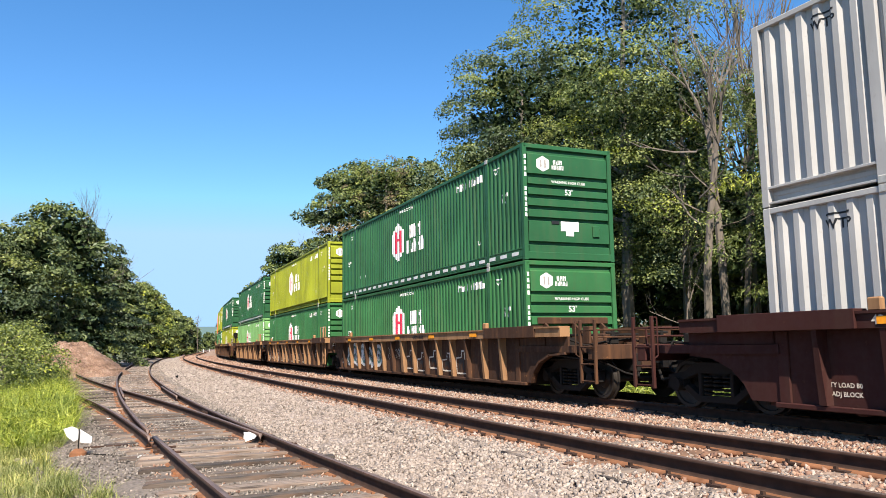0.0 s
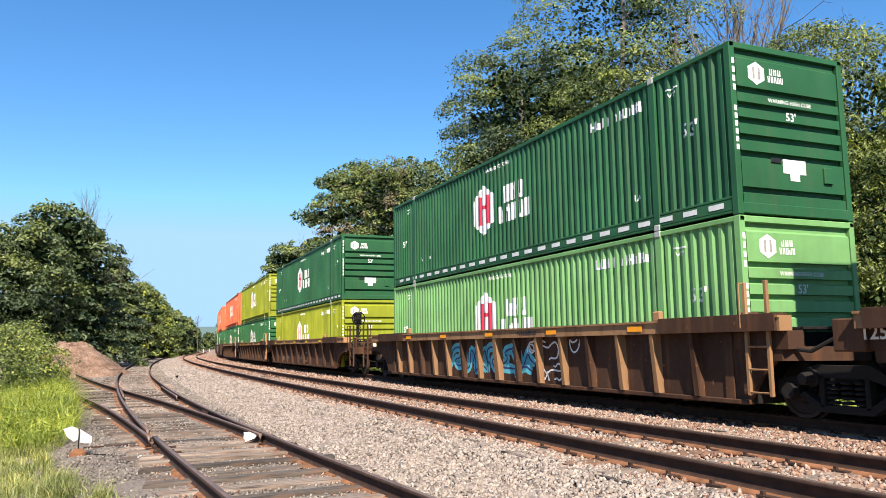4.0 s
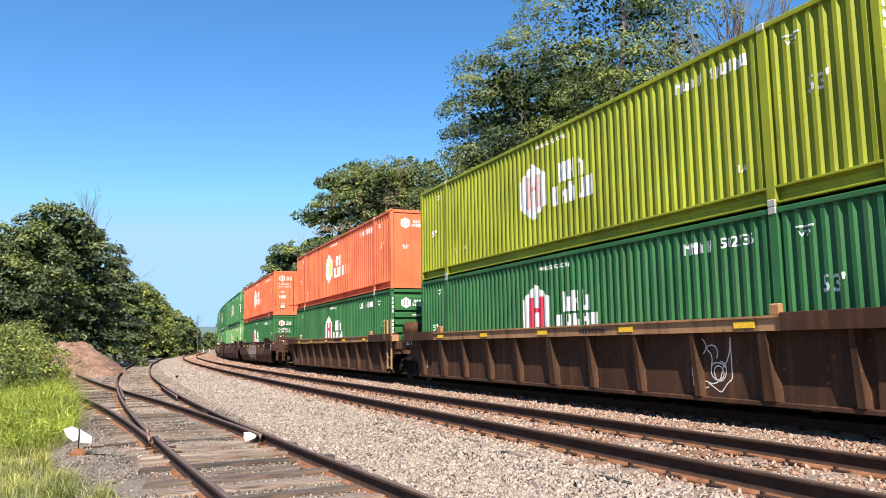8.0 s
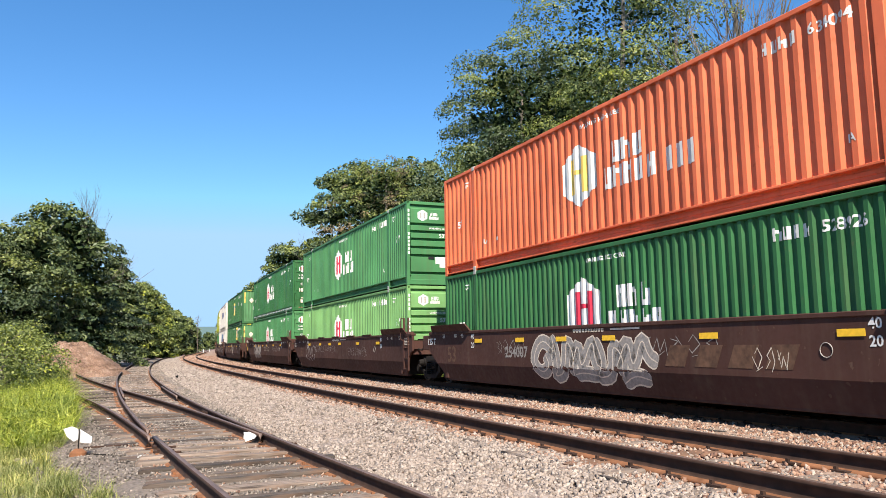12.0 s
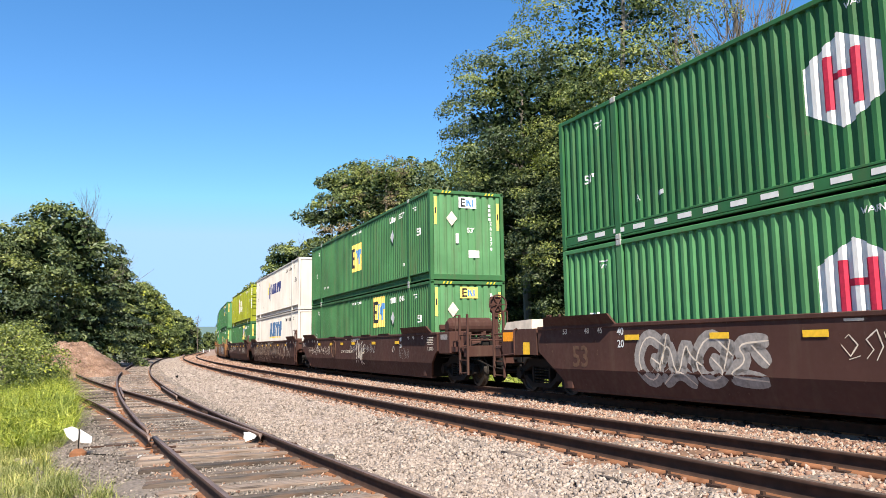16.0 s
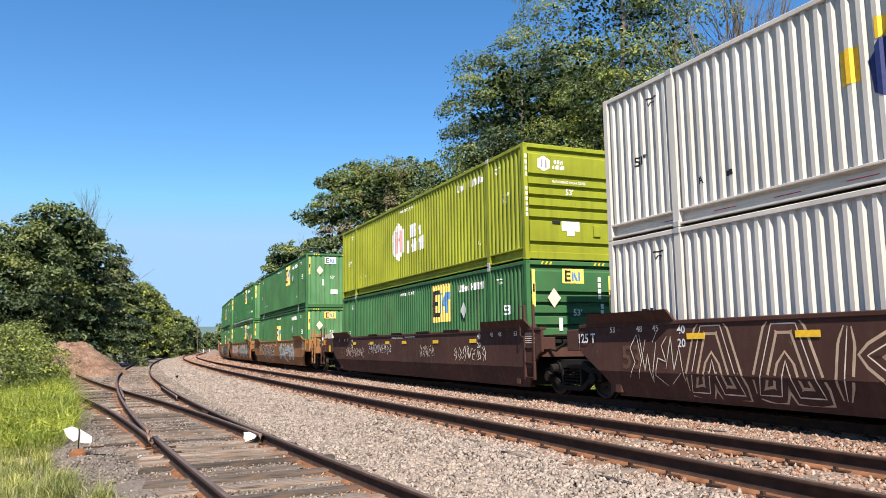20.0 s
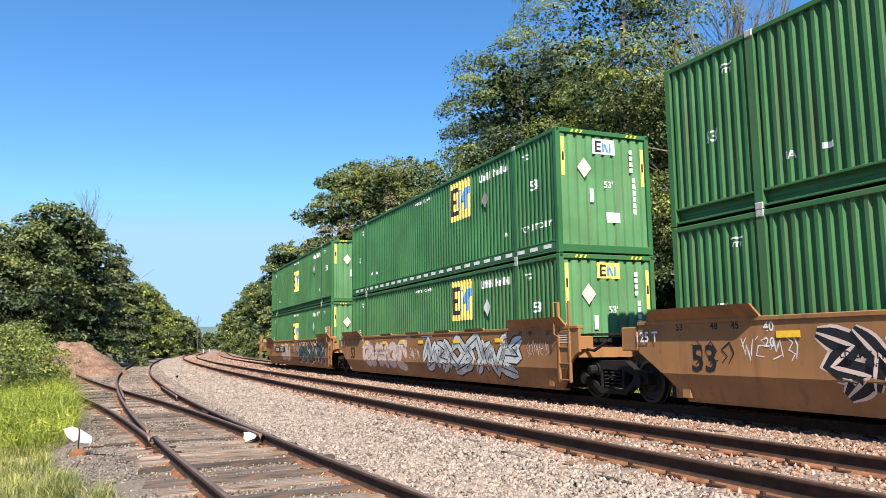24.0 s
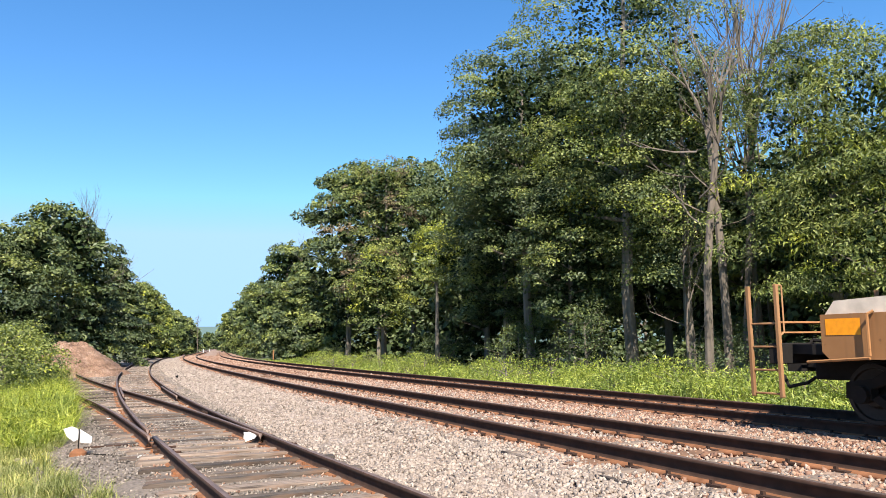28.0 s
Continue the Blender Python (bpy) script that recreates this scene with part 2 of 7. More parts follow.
PROFILE_Z = np.array([-0.55, -0.5, -0.50, -0.455, -0.430, -0.420, -0.420, -0.415, -0.36, -0.23, -0.195, -0.195, -0.27, -0.31, -0.315, -0.42, -0.75, -0.75, -0.6, -0.6])


def eased(ss, ll):
    """A lateral offset along the line, through knots, with no kinks."""
    def at(s):
        return np.mean([np.interp(np.asarray(s) + o, ss, ll) for o in np.linspace(-4, 4, 9)], axis=0)
    return at


side_lat = eased([0, 8, 13, 20, 30, 45, 66, 95, 130], [-3.05, -3.5, -3.78, -4.22, -4.52, -4.65, -4.45, -4.1, -4.1])
branch_lat = eased([8, 13, 19.5, 24, 28.5, 32.5, 40, 47, 60], [-3.5, -3.78, -4.24, -4.6, -5.2, -5.8, -6.8, -7.65, -9.2])


def ground_z(lat):
    return np.interp(lat, PROFILE_L, PROFILE_Z)


# ---- ground ----
def spread(core, step, grow, far):
    """Grid lines: even within the core, ever wider outside it."""
    v = list(np.arange(core[0], core[1] + step / 2, step))
    lo, hi, st = v[0], v[-1], step
    left, right = [], []
    while st < far:
        st *= grow
        lo, hi = lo - st, hi + st
        left.append(lo), right.append(hi)
    return np.array(left[::-1] + v + right)


def ballast_ground():
    m, nt, ln, b = node_mat("gravel_and_soil")
    fine = noise_tex(nt, ln, 26.0, 6)
    vor = nt.new("ShaderNodeTexVoronoi")
    vor.inputs["Scale"].default_value = 17.0
    tc = nt.new("ShaderNodeTexCoord")
    ln.new(tc.outputs["Object"], vor.inputs["Vector"])
    sep = nt.new("ShaderNodeSeparateColor")
    ln.new(vor.outputs["Color"], sep.inputs[0])
    stone = ramp(nt, ln, sep.outputs[0], [(0.0, (0.143, 0.109, 0.092)), (0.5, (0.244, 0.193, 0.164)), (1.0, (0.336, 0.273, 0.235))])
    rust = ramp(nt, ln, sep.outputs[1], [(0.0, (0.118, 0.063, 0.042)), (0.5, (0.218, 0.130, 0.084)), (1.0, (0.302, 0.202, 0.143))])
    grit = ramp(nt, ln, fine, [(0.3, (0.063, 0.050, 0.040)), (0.7, (0.185, 0.147, 0.118))])
    soil = ramp(nt, ln, noise_tex(nt, ln, 3.0, 6), [(0.3, (0.05, 0.06, 0.02)), (0.7, (0.10, 0.11, 0.035))])
    def weight(name):
        a = nt.new("ShaderNodeAttribute")
        a.attribute_name = name
        return a.outputs["Fac"]
    col = mix(nt, ln, weight("rust"), stone, rust)
    col = mix(nt, ln, weight("grit"), col, grit)
    col = mix(nt, ln, weight("soil"), col, soil)
    ln.new(col, b.inputs["Base Color"])
    b.inputs["Roughness"].default_value = 0.95
    bump(nt, ln, b, fine, 0.8, 0.02)
    ct, st = math.cos(-0.40), math.sin(-0.40)
    av = spread((4.0, 62.0), 0.5, 1.09, 420)
    bv = spread((-12.0, 22.0), 0.33, 1.12, 420)
    A, B = np.meshgrid(av, bv, indexing="ij")
    x, y = (A * st + B * ct + 6.0).ravel(), (A * ct - B * st).ravel()
    s, lat = to_line(x, y)
    far = (s > 640) | (s < -80)
    lat = np.where(far, 60.0, lat)
    z = ground_z(lat)
    rng = np.random.default_rng(3)
    z = z + rng.normal(0, 0.012, len(z)) * (np.abs(lat) < 30)
    n, k = A.shape
    i = np.arange(n * k).reshape(n, k)
    faces = np.stack([i[:-1, :-1], i[1:, :-1], i[1:, 1:], i[:-1, 1:]], -1).reshape(-1, 4)
    me = raw_mesh("ground", np.stack([x, y, z], 1), faces, m, True)
    wob = rng.normal(0, 0.25, len(lat))
    rust_w = np.interp(lat + wob, [-1.9, -1.2, 1.5, 2.4, 3.2, 7.0], [0, 0.8, 0.75, 0.55, 0.9, 0.9])
    grit_w = np.interp(lat + wob * 0.6, [-8, -6.5, -5.8, -2.9, -2.3], [0.8, 0.9, 0.85, 0.75, 0.0])
    soil_w = np.interp(lat + wob, [-9.5, -7.6, 7.0, 7.8], [1, 0, 0, 1])
    for nm, w in (("rust", rust_w), ("grit", grit_w), ("soil", soil_w)):
        me.attributes.new(nm, "FLOAT", "POINT").data.foreach_set("value", np.clip(w, 0, 1).astype(np.float32))
    tagged(new("ground", me), "crushed stone ballast, cinders and weedy soil beside the tracks", "ground", kind="structure")


ballast_ground()


def scatter(name, x, y, z, size, mat, seed, label, flat=0.7):
    """Loose angular stones: a jittered, squashed block each."""
    rng = np.random.default_rng(seed)
    n = len(x)
    base = np.array([[-1, -0.8, -0.8], [1, -0.8, -0.8], [0, 1.1, -0.8], [-1, -0.8, 0.8], [1, -0.8, 0.8], [0, 1.1, 0.8]], float)
    v = base[None] * rng.uniform(0.5, 1.1, (n, 6, 3))
    v[..., 2] *= flat
    v *= (size * rng.uniform(0.6, 1.35, n))[:, None, None]
    q = rng.normal(size=(n, 4))
    q[:, 0] += 1.2
    q /= np.linalg.norm(q, axis=1, keepdims=True)
    w, a, b, c = q.T
    R = np.stack([1 - 2 * (b * b + c * c), 2 * (a * b - c * w), 2 * (a * c + b * w), 2 * (a * b + c * w), 1 - 2 * (a * a + c * c), 2 * (b * c - a * w),
                  2 * (a * c - b * w), 2 * (b * c + a * w), 1 - 2 * (a * a + b * b)], -1).reshape(n, 3, 3)
    v = np.einsum("nij,nkj->nki", R, v) + np.stack([x, y, z], 1)[:, None, :]
    f = np.array([[0, 2, 1], [3, 4, 5], [0, 1, 4], [0, 4, 3], [1, 2, 5], [1, 5, 4], [2, 0, 3], [2, 3, 5]])
    faces = (np.arange(n)[:, None, None] * 6 + f[None]).reshape(-1, 3)
    return tagged(new(name, raw_mesh(name, v.reshape(-1, 3), faces, mat)), label, "gravel", kind="stuff")


STONE_PALE = island_mat("pale_crushed_stone", [(0.0, (0.112, 0.087, 0.073)), (0.3, (0.223, 0.176, 0.146)), (0.75, (0.300, 0.239, 0.200)), (1.0, (0.369, 0.307, 0.264))], 0.9)
STONE_RUST = island_mat("rust_stained_stone", [(0.0, (0.109, 0.052, 0.034)), (0.4, (0.235, 0.130, 0.088)), (0.8, (0.328, 0.206, 0.147)), (1.0, (0.386, 0.294, 0.235))], 0.9)
STONE_DARK = island_mat("sooty_small_stone", [(0.0, (0.072, 0.059, 0.050)), (0.5, (0.180, 0.149, 0.124)), (1.0, (0.324, 0.270, 0.225))], 0.9)


def stones(name, count, s0, s1, l0, l1, size, mat, seed, label, near=True, lift=0.0):
    rng = np.random.default_rng(seed)
    u = rng.uniform(0, 1, count)
    s = s0 + (s1 - s0) * u ** (1.7 if near else 1.0)
    lat = rng.uniform(l0, l1, count)
    x, y = line(s, lat)
    keep = np.abs(x) < 0.62 * y + 1.2
    if l0 < 2 < l1 or l1 > 6 or mat is STONE_RUST:      # clear of the railheads
        for c in (0.0, TRACK_TRAIN):
            keep &= np.abs(np.abs(lat - c) - 0.753) > 0.085
    s, lat, x, y = s[keep], lat[keep], x[keep], y[keep]
    sz = size * np.interp(s, [10, 40, 120], [1.0, 1.25, 2.0])
    return scatter(name, x, y, ground_z(lat) + sz * 0.25 + lift, sz, mat, seed + 50, label)


stones("ballast", 34000, 2, 40, -3.0, -1.15, 0.027, STONE_PALE, 1, "pale grey crushed stone ballast between the tracks")
stones("ballast", 13000, 3, 16, -3.0, -0.95, 0.026, STONE_PALE, 10, "pale grey crushed stone ballast between the tracks", False)
stones("ballast", 9000, 30, 120, -3.0, -1.1, 0.042, STONE_PALE, 2, "pale grey crushed stone ballast between the tracks", False)
stones("ballast", 24000, 0, 36, -1.25, 3.4, 0.028, STONE_RUST, 3, "rust-stained crushed stone ballast on the main track")
stones("ballast", 12000, 0, 36, -1.5, 3.4, 0.028, STONE_PALE, 4, "pale crushed stone mixed into the rusty ballast")
stones("ballast", 14000, 2, 50, 3.3, 7.0, 0.030, STONE_RUST, 5, "rust-stained crushed stone ballast on the main track")
stones("ballast", 9000, 36, 130, -1.3, 7.0, 0.045, STONE_RUST, 6, "rust-stained crushed stone ballast on the main track", False)
stones("gravel", 30000, 5, 36, -6.9, -2.9, 0.016, STONE_DARK, 7, "fine grey gravel and cinders round the siding", lift=0.004)

stones("gravel", 9000, 26, 80, -8.2, -2.9, 0.022, STONE_PALE, 17, "pale gravel drifted over the old siding")


def rail_rust():
    """Rust-brown stones gathered along the siding's rails."""
    rng = np.random.default_rng(8)
    s = 5 + 40 * rng.uniform(0, 1, 9000) ** 1.5
    off = np.where(rng.uniform(size=9000) < 0.5, -0.753, 0.753)
    lat = side_lat(s) + off + rng.normal(0, 0.16, 9000)
    keep = np.abs(lat - side_lat(s) - off) > 0.07
    s, lat = s[keep], lat[keep]
    x, y = line(s, lat)
    scatter("gravel", x, y, ground_z(lat) + 0.012, np.full(len(x), 0.017), STONE_RUST, 9, "rust-brown stones along the siding rails")


rail_rust()


# ---- tracks ----
def sweep(s, lat, top, sect):
    """A closed section (across, up) carried along the line."""
    x, y = line(s, lat)
    th = np.interp(s, S_ARR, TH_ARR)
    if np.ndim(lat):
        slope = np.gradient(lat, s)
        th = th + np.arctan(slope)
    k = len(sect)
    v = np.empty((len(s), k, 3))
    for j, (a, b) in enumerate(sect):
        v[:, j] = np.stack([x + np.cos(th) * a, y - np.sin(th) * a, top + b + 0 * s], 1)
    v = np.concatenate([np.repeat(v[:1].mean(1, keepdims=True), k, 1), v, np.repeat(v[-1:].mean(1, keepdims=True), k, 1)])
    i = np.arange((len(s) + 2) * k).reshape(len(s) + 2, k)
    f = np.stack([i[:-1], np.roll(i[:-1], -1, 1), np.roll(i[1:], -1, 1), i[1:]], -1)
    return v.reshape(-1, 3), f.reshape(-1, 4)


HALF = [(0.0, 0.0), (0.026, -0.001), (0.035, -0.010), (0.036, -0.034), (0.012, -0.048), (0.010, -0.135), (0.028, -0.150), (0.070, -0.166), (0.074, -0.205)]
RAIL = HALF + [(-a, b) for a, b in HALF[::-1]][:-1]


def rail(parent, s0, s1, lat_fn, top, head, step=1.0, label="", taper=None):
    s = np.arange(s0, s1 + step / 2, step)
    lat = lat_fn(s) if callable(lat_fn) else lat_fn + 0 * s
    v, f = sweep(s, lat, top, RAIL)
    me = raw_mesh("rail", v, f, RAIL_SIDE, False)
    me.materials.append(head)
    j = np.tile(np.arange(len(RAIL)), len(s) + 1)
    me.materials.append(RAIL_FOOT)
    low = np.isin(j, (6, 7, len(RAIL) - 7, len(RAIL) - 8))
    me.polygons.foreach_set("material_index", (np.isin(j, (0, len(RAIL) - 1)) + 2 * low).astype(np.int32))
    ob = new("rail", me)
    ob.parent = parent
    if label:
        ob["label"] = label
    return ob


def tie_wood(name, tone):
    """Old split timber: every tie darker or paler than the next, with long checks along the grain."""
    m, nt, ln, b = node_mat(name)
    info = nt.new("ShaderNodeObjectInfo")
    base = ramp(nt, ln, info.outputs["Random"], [(0.0, scaled(tone, 0.22)), (0.35, scaled(tone, 0.6)), (0.7, tone), (1.0, scaled(tone, 1.75))])
    grain = noise_tex(nt, ln, 1.0, 8, (1.6, 26.0, 26.0))
    streak = ramp(nt, ln, grain, [(0.34, (0.18, 0.15, 0.13)), (0.46, (0.85, 0.83, 0.8)), (0.7, (1.25, 1.22, 1.2))])
    col = mix(nt, ln, 1.0, base, streak, "MULTIPLY")
    rust = ramp(nt, ln, noise_tex(nt, ln, 2.2, 5), [(0.5, (0, 0, 0)), (0.72, (0.55,) * 3)])
    ln.new(mix(nt, ln, rust, col, (0.13, 0.065, 0.035)), b.inputs["Base Color"])
    b.inputs["Roughness"].default_value = 0.92
    bump(nt, ln, b, grain, 0.9, 0.02)
    return m


TIE_OLD = tie_wood("split_siding_tie_wood", (0.165, 0.128, 0.105))


def tie_mesh(name, mat, length, seed):
    rng = random.Random(seed)
    sh = Shape()
    h = length / 2
    sh.box(-h, h, -0.115, 0.115, -0.17, 0.0, 0.02)
    sh.v = [(x + rng.uniform(-0.012, 0.012) * 2, y + rng.uniform(-0.012, 0.012), z + rng.uniform(-0.008, 0.006)) for x, y, z in sh.v]
    return sh.mesh(name, mat)


def ties(parent, s_list, lat_fn, top, mats, length, seed, single=True, tilt=3.0):
    rng = random.Random(seed)
    kinds = [tie_mesh("tie", m, length + d, seed + i) for i, (m, d) in enumerate(zip(mats * 4, (0, 0.12, -0.1, 0.05, -0.05, 0.16)))]
    pieces = []
    for s in s_list:
        lat = lat_fn(s) if callable(lat_fn) else lat_fn
        x, y = line(s, lat + rng.uniform(-0.06, 0.06))
        th = float(np.interp(s, S_ARR, TH_ARR))
        m = pose(float(x), float(y), top + rng.uniform(-0.035, 0.010), rng.uniform(-1.5, 1.5), 0, math.degrees(-th) + rng.uniform(-tilt, tilt))
        pieces.append((rng.choice(kinds), m))
    if single:
        for me, m in pieces:
            ob = new("tie", me)
            ob.parent = parent
            ob.matrix_basis = m
    else:
        sh = Shape()
        for me, m in pieces:
            sh.add([m @ v.co for v in me.vertices], [tuple(p.vertices) for p in me.polygons])
        part("tie", sh, mats[0], parent, "far ties of the track")["kind"] = "stuff"


def plates(parent, s_list, lats, top, mat, label):
    """Tie plates with spike heads under the rails."""
    sh = Shape()
    for s in s_list:
        for l in lats:
            x, y = line(s, float(l(s)) if callable(l) else l)
            m = pose(float(x), float(y), top, 0, 0, math.degrees(-float(np.interp(s, S_ARR, TH_ARR))))
            one = Shape().prism([(-0.125, -0.09), (0.125, -0.09), (0.125, 0.09), (-0.125, 0.09)], 2, 0.0, 0.018)
            for a, b in ((-0.092, 0.05), (0.092, -0.05)):
                one.prism([(a - 0.016, b - 0.016), (a + 0.016, b - 0.016), (a + 0.016, b + 0.016), (a - 0.016, b + 0.016)], 2, 0.015, 0.05)
            sh.add([m @ Vector(v) for v in one.v], one.f)
    part("tie_plate", sh, mat, parent, label)["kind"] = "stuff"


G = 0.753
near_track = thing("railway_track", "main line track with rusty steel rails on stained ballast", "track", "railway tracks")
for side in (-G, G):
    rail(near_track, -40, 560, side, 0.0, RAIL_TOP, 2.0)
ties(near_track, np.arange(-14, 60, 0.55), 0.0, -0.178, [TIE_RED, TIE], 2.6, 11, True, 1.0)
ties(near_track, np.arange(60, 200, 0.55), 0.0, -0.178, [TIE_RED, TIE], 2.6, 12, False, 1.0)
plates(near_track, np.arange(2, 45, 0.55), (-G, G), -0.178, RAIL_SIDE, "rusty tie plates and spikes")
train_track = thing("railway_track", "main line track of the train, rust-red rails beside weeds", "track", "railway tracks")
for side in (-G, G):
    rail(train_track, -360, 600, TRACK_TRAIN + side, Z_TRAIN, RAIL_TOP, 2.0)
ties(train_track, np.arange(-14, 70, 0.55), TRACK_TRAIN, Z_TRAIN - 0.178, [TIE_RED, TIE_RED], 2.7, 13, True, 1.0)
ties(train_track, np.arange(70, 220, 0.55), TRACK_TRAIN, Z_TRAIN - 0.178, [TIE_RED, TIE], 2.7, 14, False, 1.0)
plates(train_track, np.arange(2, 60, 0.55), (TRACK_TRAIN - G, TRACK_TRAIN + G), Z_TRAIN - 0.178, RAIL_SIDE, "rusty tie plates and spikes")

# siding with a turnout whose branch leaves to the grass
TOE, FROG = 19.0, 33.0
siding = thing("siding_track", "old siding with worn rails on grey weathered ties", "track", "railway tracks")
rail(siding, -10, 300, lambda s: side_lat(s) + G, Z_SIDE, RAIL_TOP_DULL, label="outer stock rail of the siding")
rail(siding, -10, TOE, lambda s: side_lat(s) - G, Z_SIDE, RAIL_TOP_DULL)
rail(siding, TOE + 1, 300, lambda s: side_lat(s) - G, Z_SIDE - 0.004, RAIL_TOP_DULL, label="curved closure rail of the turnout")
rail(siding, TOE, 56, lambda s: branch_lat(s) - G, Z_SIDE, RAIL_TOP_DULL, label="stock rail of the branch")
rail(siding, TOE - 0.5, 56, lambda s: branch_lat(s) + G - np.interp(s, [TOE - 1, TOE + 4], [0.01, 0.02]), Z_SIDE - 0.004, RAIL_TOP_DULL, label="switch point and closure rail of the branch")
rail(siding, FROG - 3, FROG + 2, lambda s: side_lat(s) - G + 0.09, Z_SIDE, RAIL_TOP_DULL, label="wing rail of the frog")
rail(siding, FROG - 4, FROG + 2, lambda s: side_lat(s) + G - 0.10, Z_SIDE - 0.01, RAIL_TOP_DULL, label="guard rail of the turnout")
ties(siding, np.arange(-9.0, TOE - 1, 0.56), side_lat, Z_SIDE - 0.136, [TIE_OLD], 2.35, 15)
ties(siding, np.arange(TOE - 1, FROG + 3, 0.56), lambda s: (branch_lat(s) + side_lat(s)) / 2, Z_SIDE - 0.142, [TIE_OLD], 2.5, 16)
ties(siding, np.arange(FROG + 3, 72, 0.6), side_lat, Z_SIDE - 0.158, [TIE_OLD], 2.6, 17)
ties(siding, np.arange(FROG + 3, 54, 0.6), branch_lat, Z_SIDE - 0.168, [TIE_OLD], 2.4, 18)
ties(siding, np.arange(72, 160, 0.6), side_lat, Z_SIDE - 0.178, [TIE, TIE], 2.6, 19, False)
plates(siding, np.arange(5, 40, 0.56), (lambda s: side_lat(s) - G, lambda s: side_lat(s) + G), Z_SIDE - 0.178, RAIL_FOOT, "rusty tie plates and spikes")
joint = Shape()
for s_here, o in ((11.4, -G), (12.2, G), (24.0, G)):
    x, y = line(s_here, float(side_lat(s_here)) + o)
    m = pose(float(x), float(y), Z_SIDE, 0, 0, math.degrees(-float(np.interp(s_here, S_ARR, TH_ARR))))
    one = Shape()
    for k in (-1, 1):
        one.box(k * 0.03 - 0.014, k * 0.03 + 0.014, -0.45, 0.45, -0.14, -0.05, 0.005)
        for b in (-0.33, -0.11, 0.11, 0.33):
            one.tube((k * 0.03, b, -0.095), (k * 0.075, b, -0.095), 0.018, 6)
    joint.add([m @ Vector(v) for v in one.v], one.f)
part("joint_bar", joint, RAIL_SIDE, siding, "bolted rail joint bars")


# ---- plants ----
def plan(px, depth):
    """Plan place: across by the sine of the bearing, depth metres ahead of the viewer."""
    return (px - 784) / 1343 * depth, depth


LEAF_DARK = island_mat("dark_leaves", [(0.0, (0.034, 0.052, 0.024)), (0.5, (0.070, 0.098, 0.042)), (1.0, (0.130, 0.160, 0.078))], 0.5, 0.12, 0.35, 0.35)
LEAF_MID = island_mat("green_leaves", [(0.0, (0.058, 0.080, 0.024)), (0.5, (0.132, 0.162, 0.049)), (1.0, (0.225, 0.255, 0.092))], 0.5, 0.16, 0.35, 0.35)
LEAF_YEL = island_mat("yellow_green_leaves", [(0.0, (0.080, 0.105, 0.016)), (0.6, (0.205, 0.240, 0.034)), (1.0, (0.350, 0.370, 0.065))], 0.5, 0.2, 0.4)
LEAF_BROWN = island_mat("dying_brown_leaves", [(0.0, (0.075, 0.054, 0.040)), (0.6, (0.170, 0.125, 0.085)), (1.0, (0.160, 0.165, 0.075))], 0.7, 0.1, 0.5)
# Near-black green that paints the shaded hollows inside the crowns.
LEAF_DEEP = island_mat("painted_shade_leaves", [(0.0, (0.012, 0.022, 0.009)), (1.0, (0.036, 0.056, 0.022))], 0.7, 0.0, 0.35, 0.1)
GRASS_BRIGHT = island_mat("bright_grass", [(0.0, (0.095, 0.135, 0.016)), (0.5, (0.215, 0.265, 0.034)), (1.0, (0.40, 0.41, 0.10))], 0.55, 0.25, 0.8)
GRASS_DRY = island_mat("pale_dry_grass", [(0.0, (0.12, 0.15, 0.035)), (0.5, (0.25, 0.27, 0.085)), (1.0, (0.44, 0.40, 0.20))], 0.7, 0.25, 0.8)
WEED = island_mat("trackside_weeds", [(0.0, (0.09, 0.13, 0.024)), (0.6, (0.24, 0.30, 0.055)), (1.0, (0.42, 0.45, 0.13))], 0.55, 0.28, 0.8)


def leaf_mesh(name, centres, size, mat, rng, droop=0.3, long=1.2, facing=None, wide=0.3):
    """A folded pointed leaf at every centre, turned outwards from its spray where facing is given."""
    n = len(centres)
    L = (size * long * rng.uniform(0.55, 1.3, n))[:, None]
    d = rng.normal(size=(n, 3))
    d[:, 2] = d[:, 2] * 0.5 - droop
    up = rng.normal(size=(n, 3))
    if facing is not None:
        up = facing + (0.9 if wide < 0.2 else 0.48) * up
        up /= np.linalg.norm(up, axis=1, keepdims=True)
        d -= up * np.sum(d * up, axis=1, keepdims=True)
    d /= np.linalg.norm(d, axis=1, keepdims=True) + 1e-9
    u = np.cross(d, up)
    u /= np.linalg.norm(u, axis=1, keepdims=True) + 1e-9
    fold = np.cross(u, d) * 0.10
    mid = centres + d * L * 0.45
    v = np.stack([centres, mid + (u * wide + fold) * L, centres + d * L, mid + (fold - u * wide) * L], 1)
    f = (np.arange(n)[:, None, None] * 4 + np.array([[0, 1, 2], [0, 2, 3]])[None]).reshape(-1, 3)
    return raw_mesh(name, v.reshape(-1, 3), f, mat)


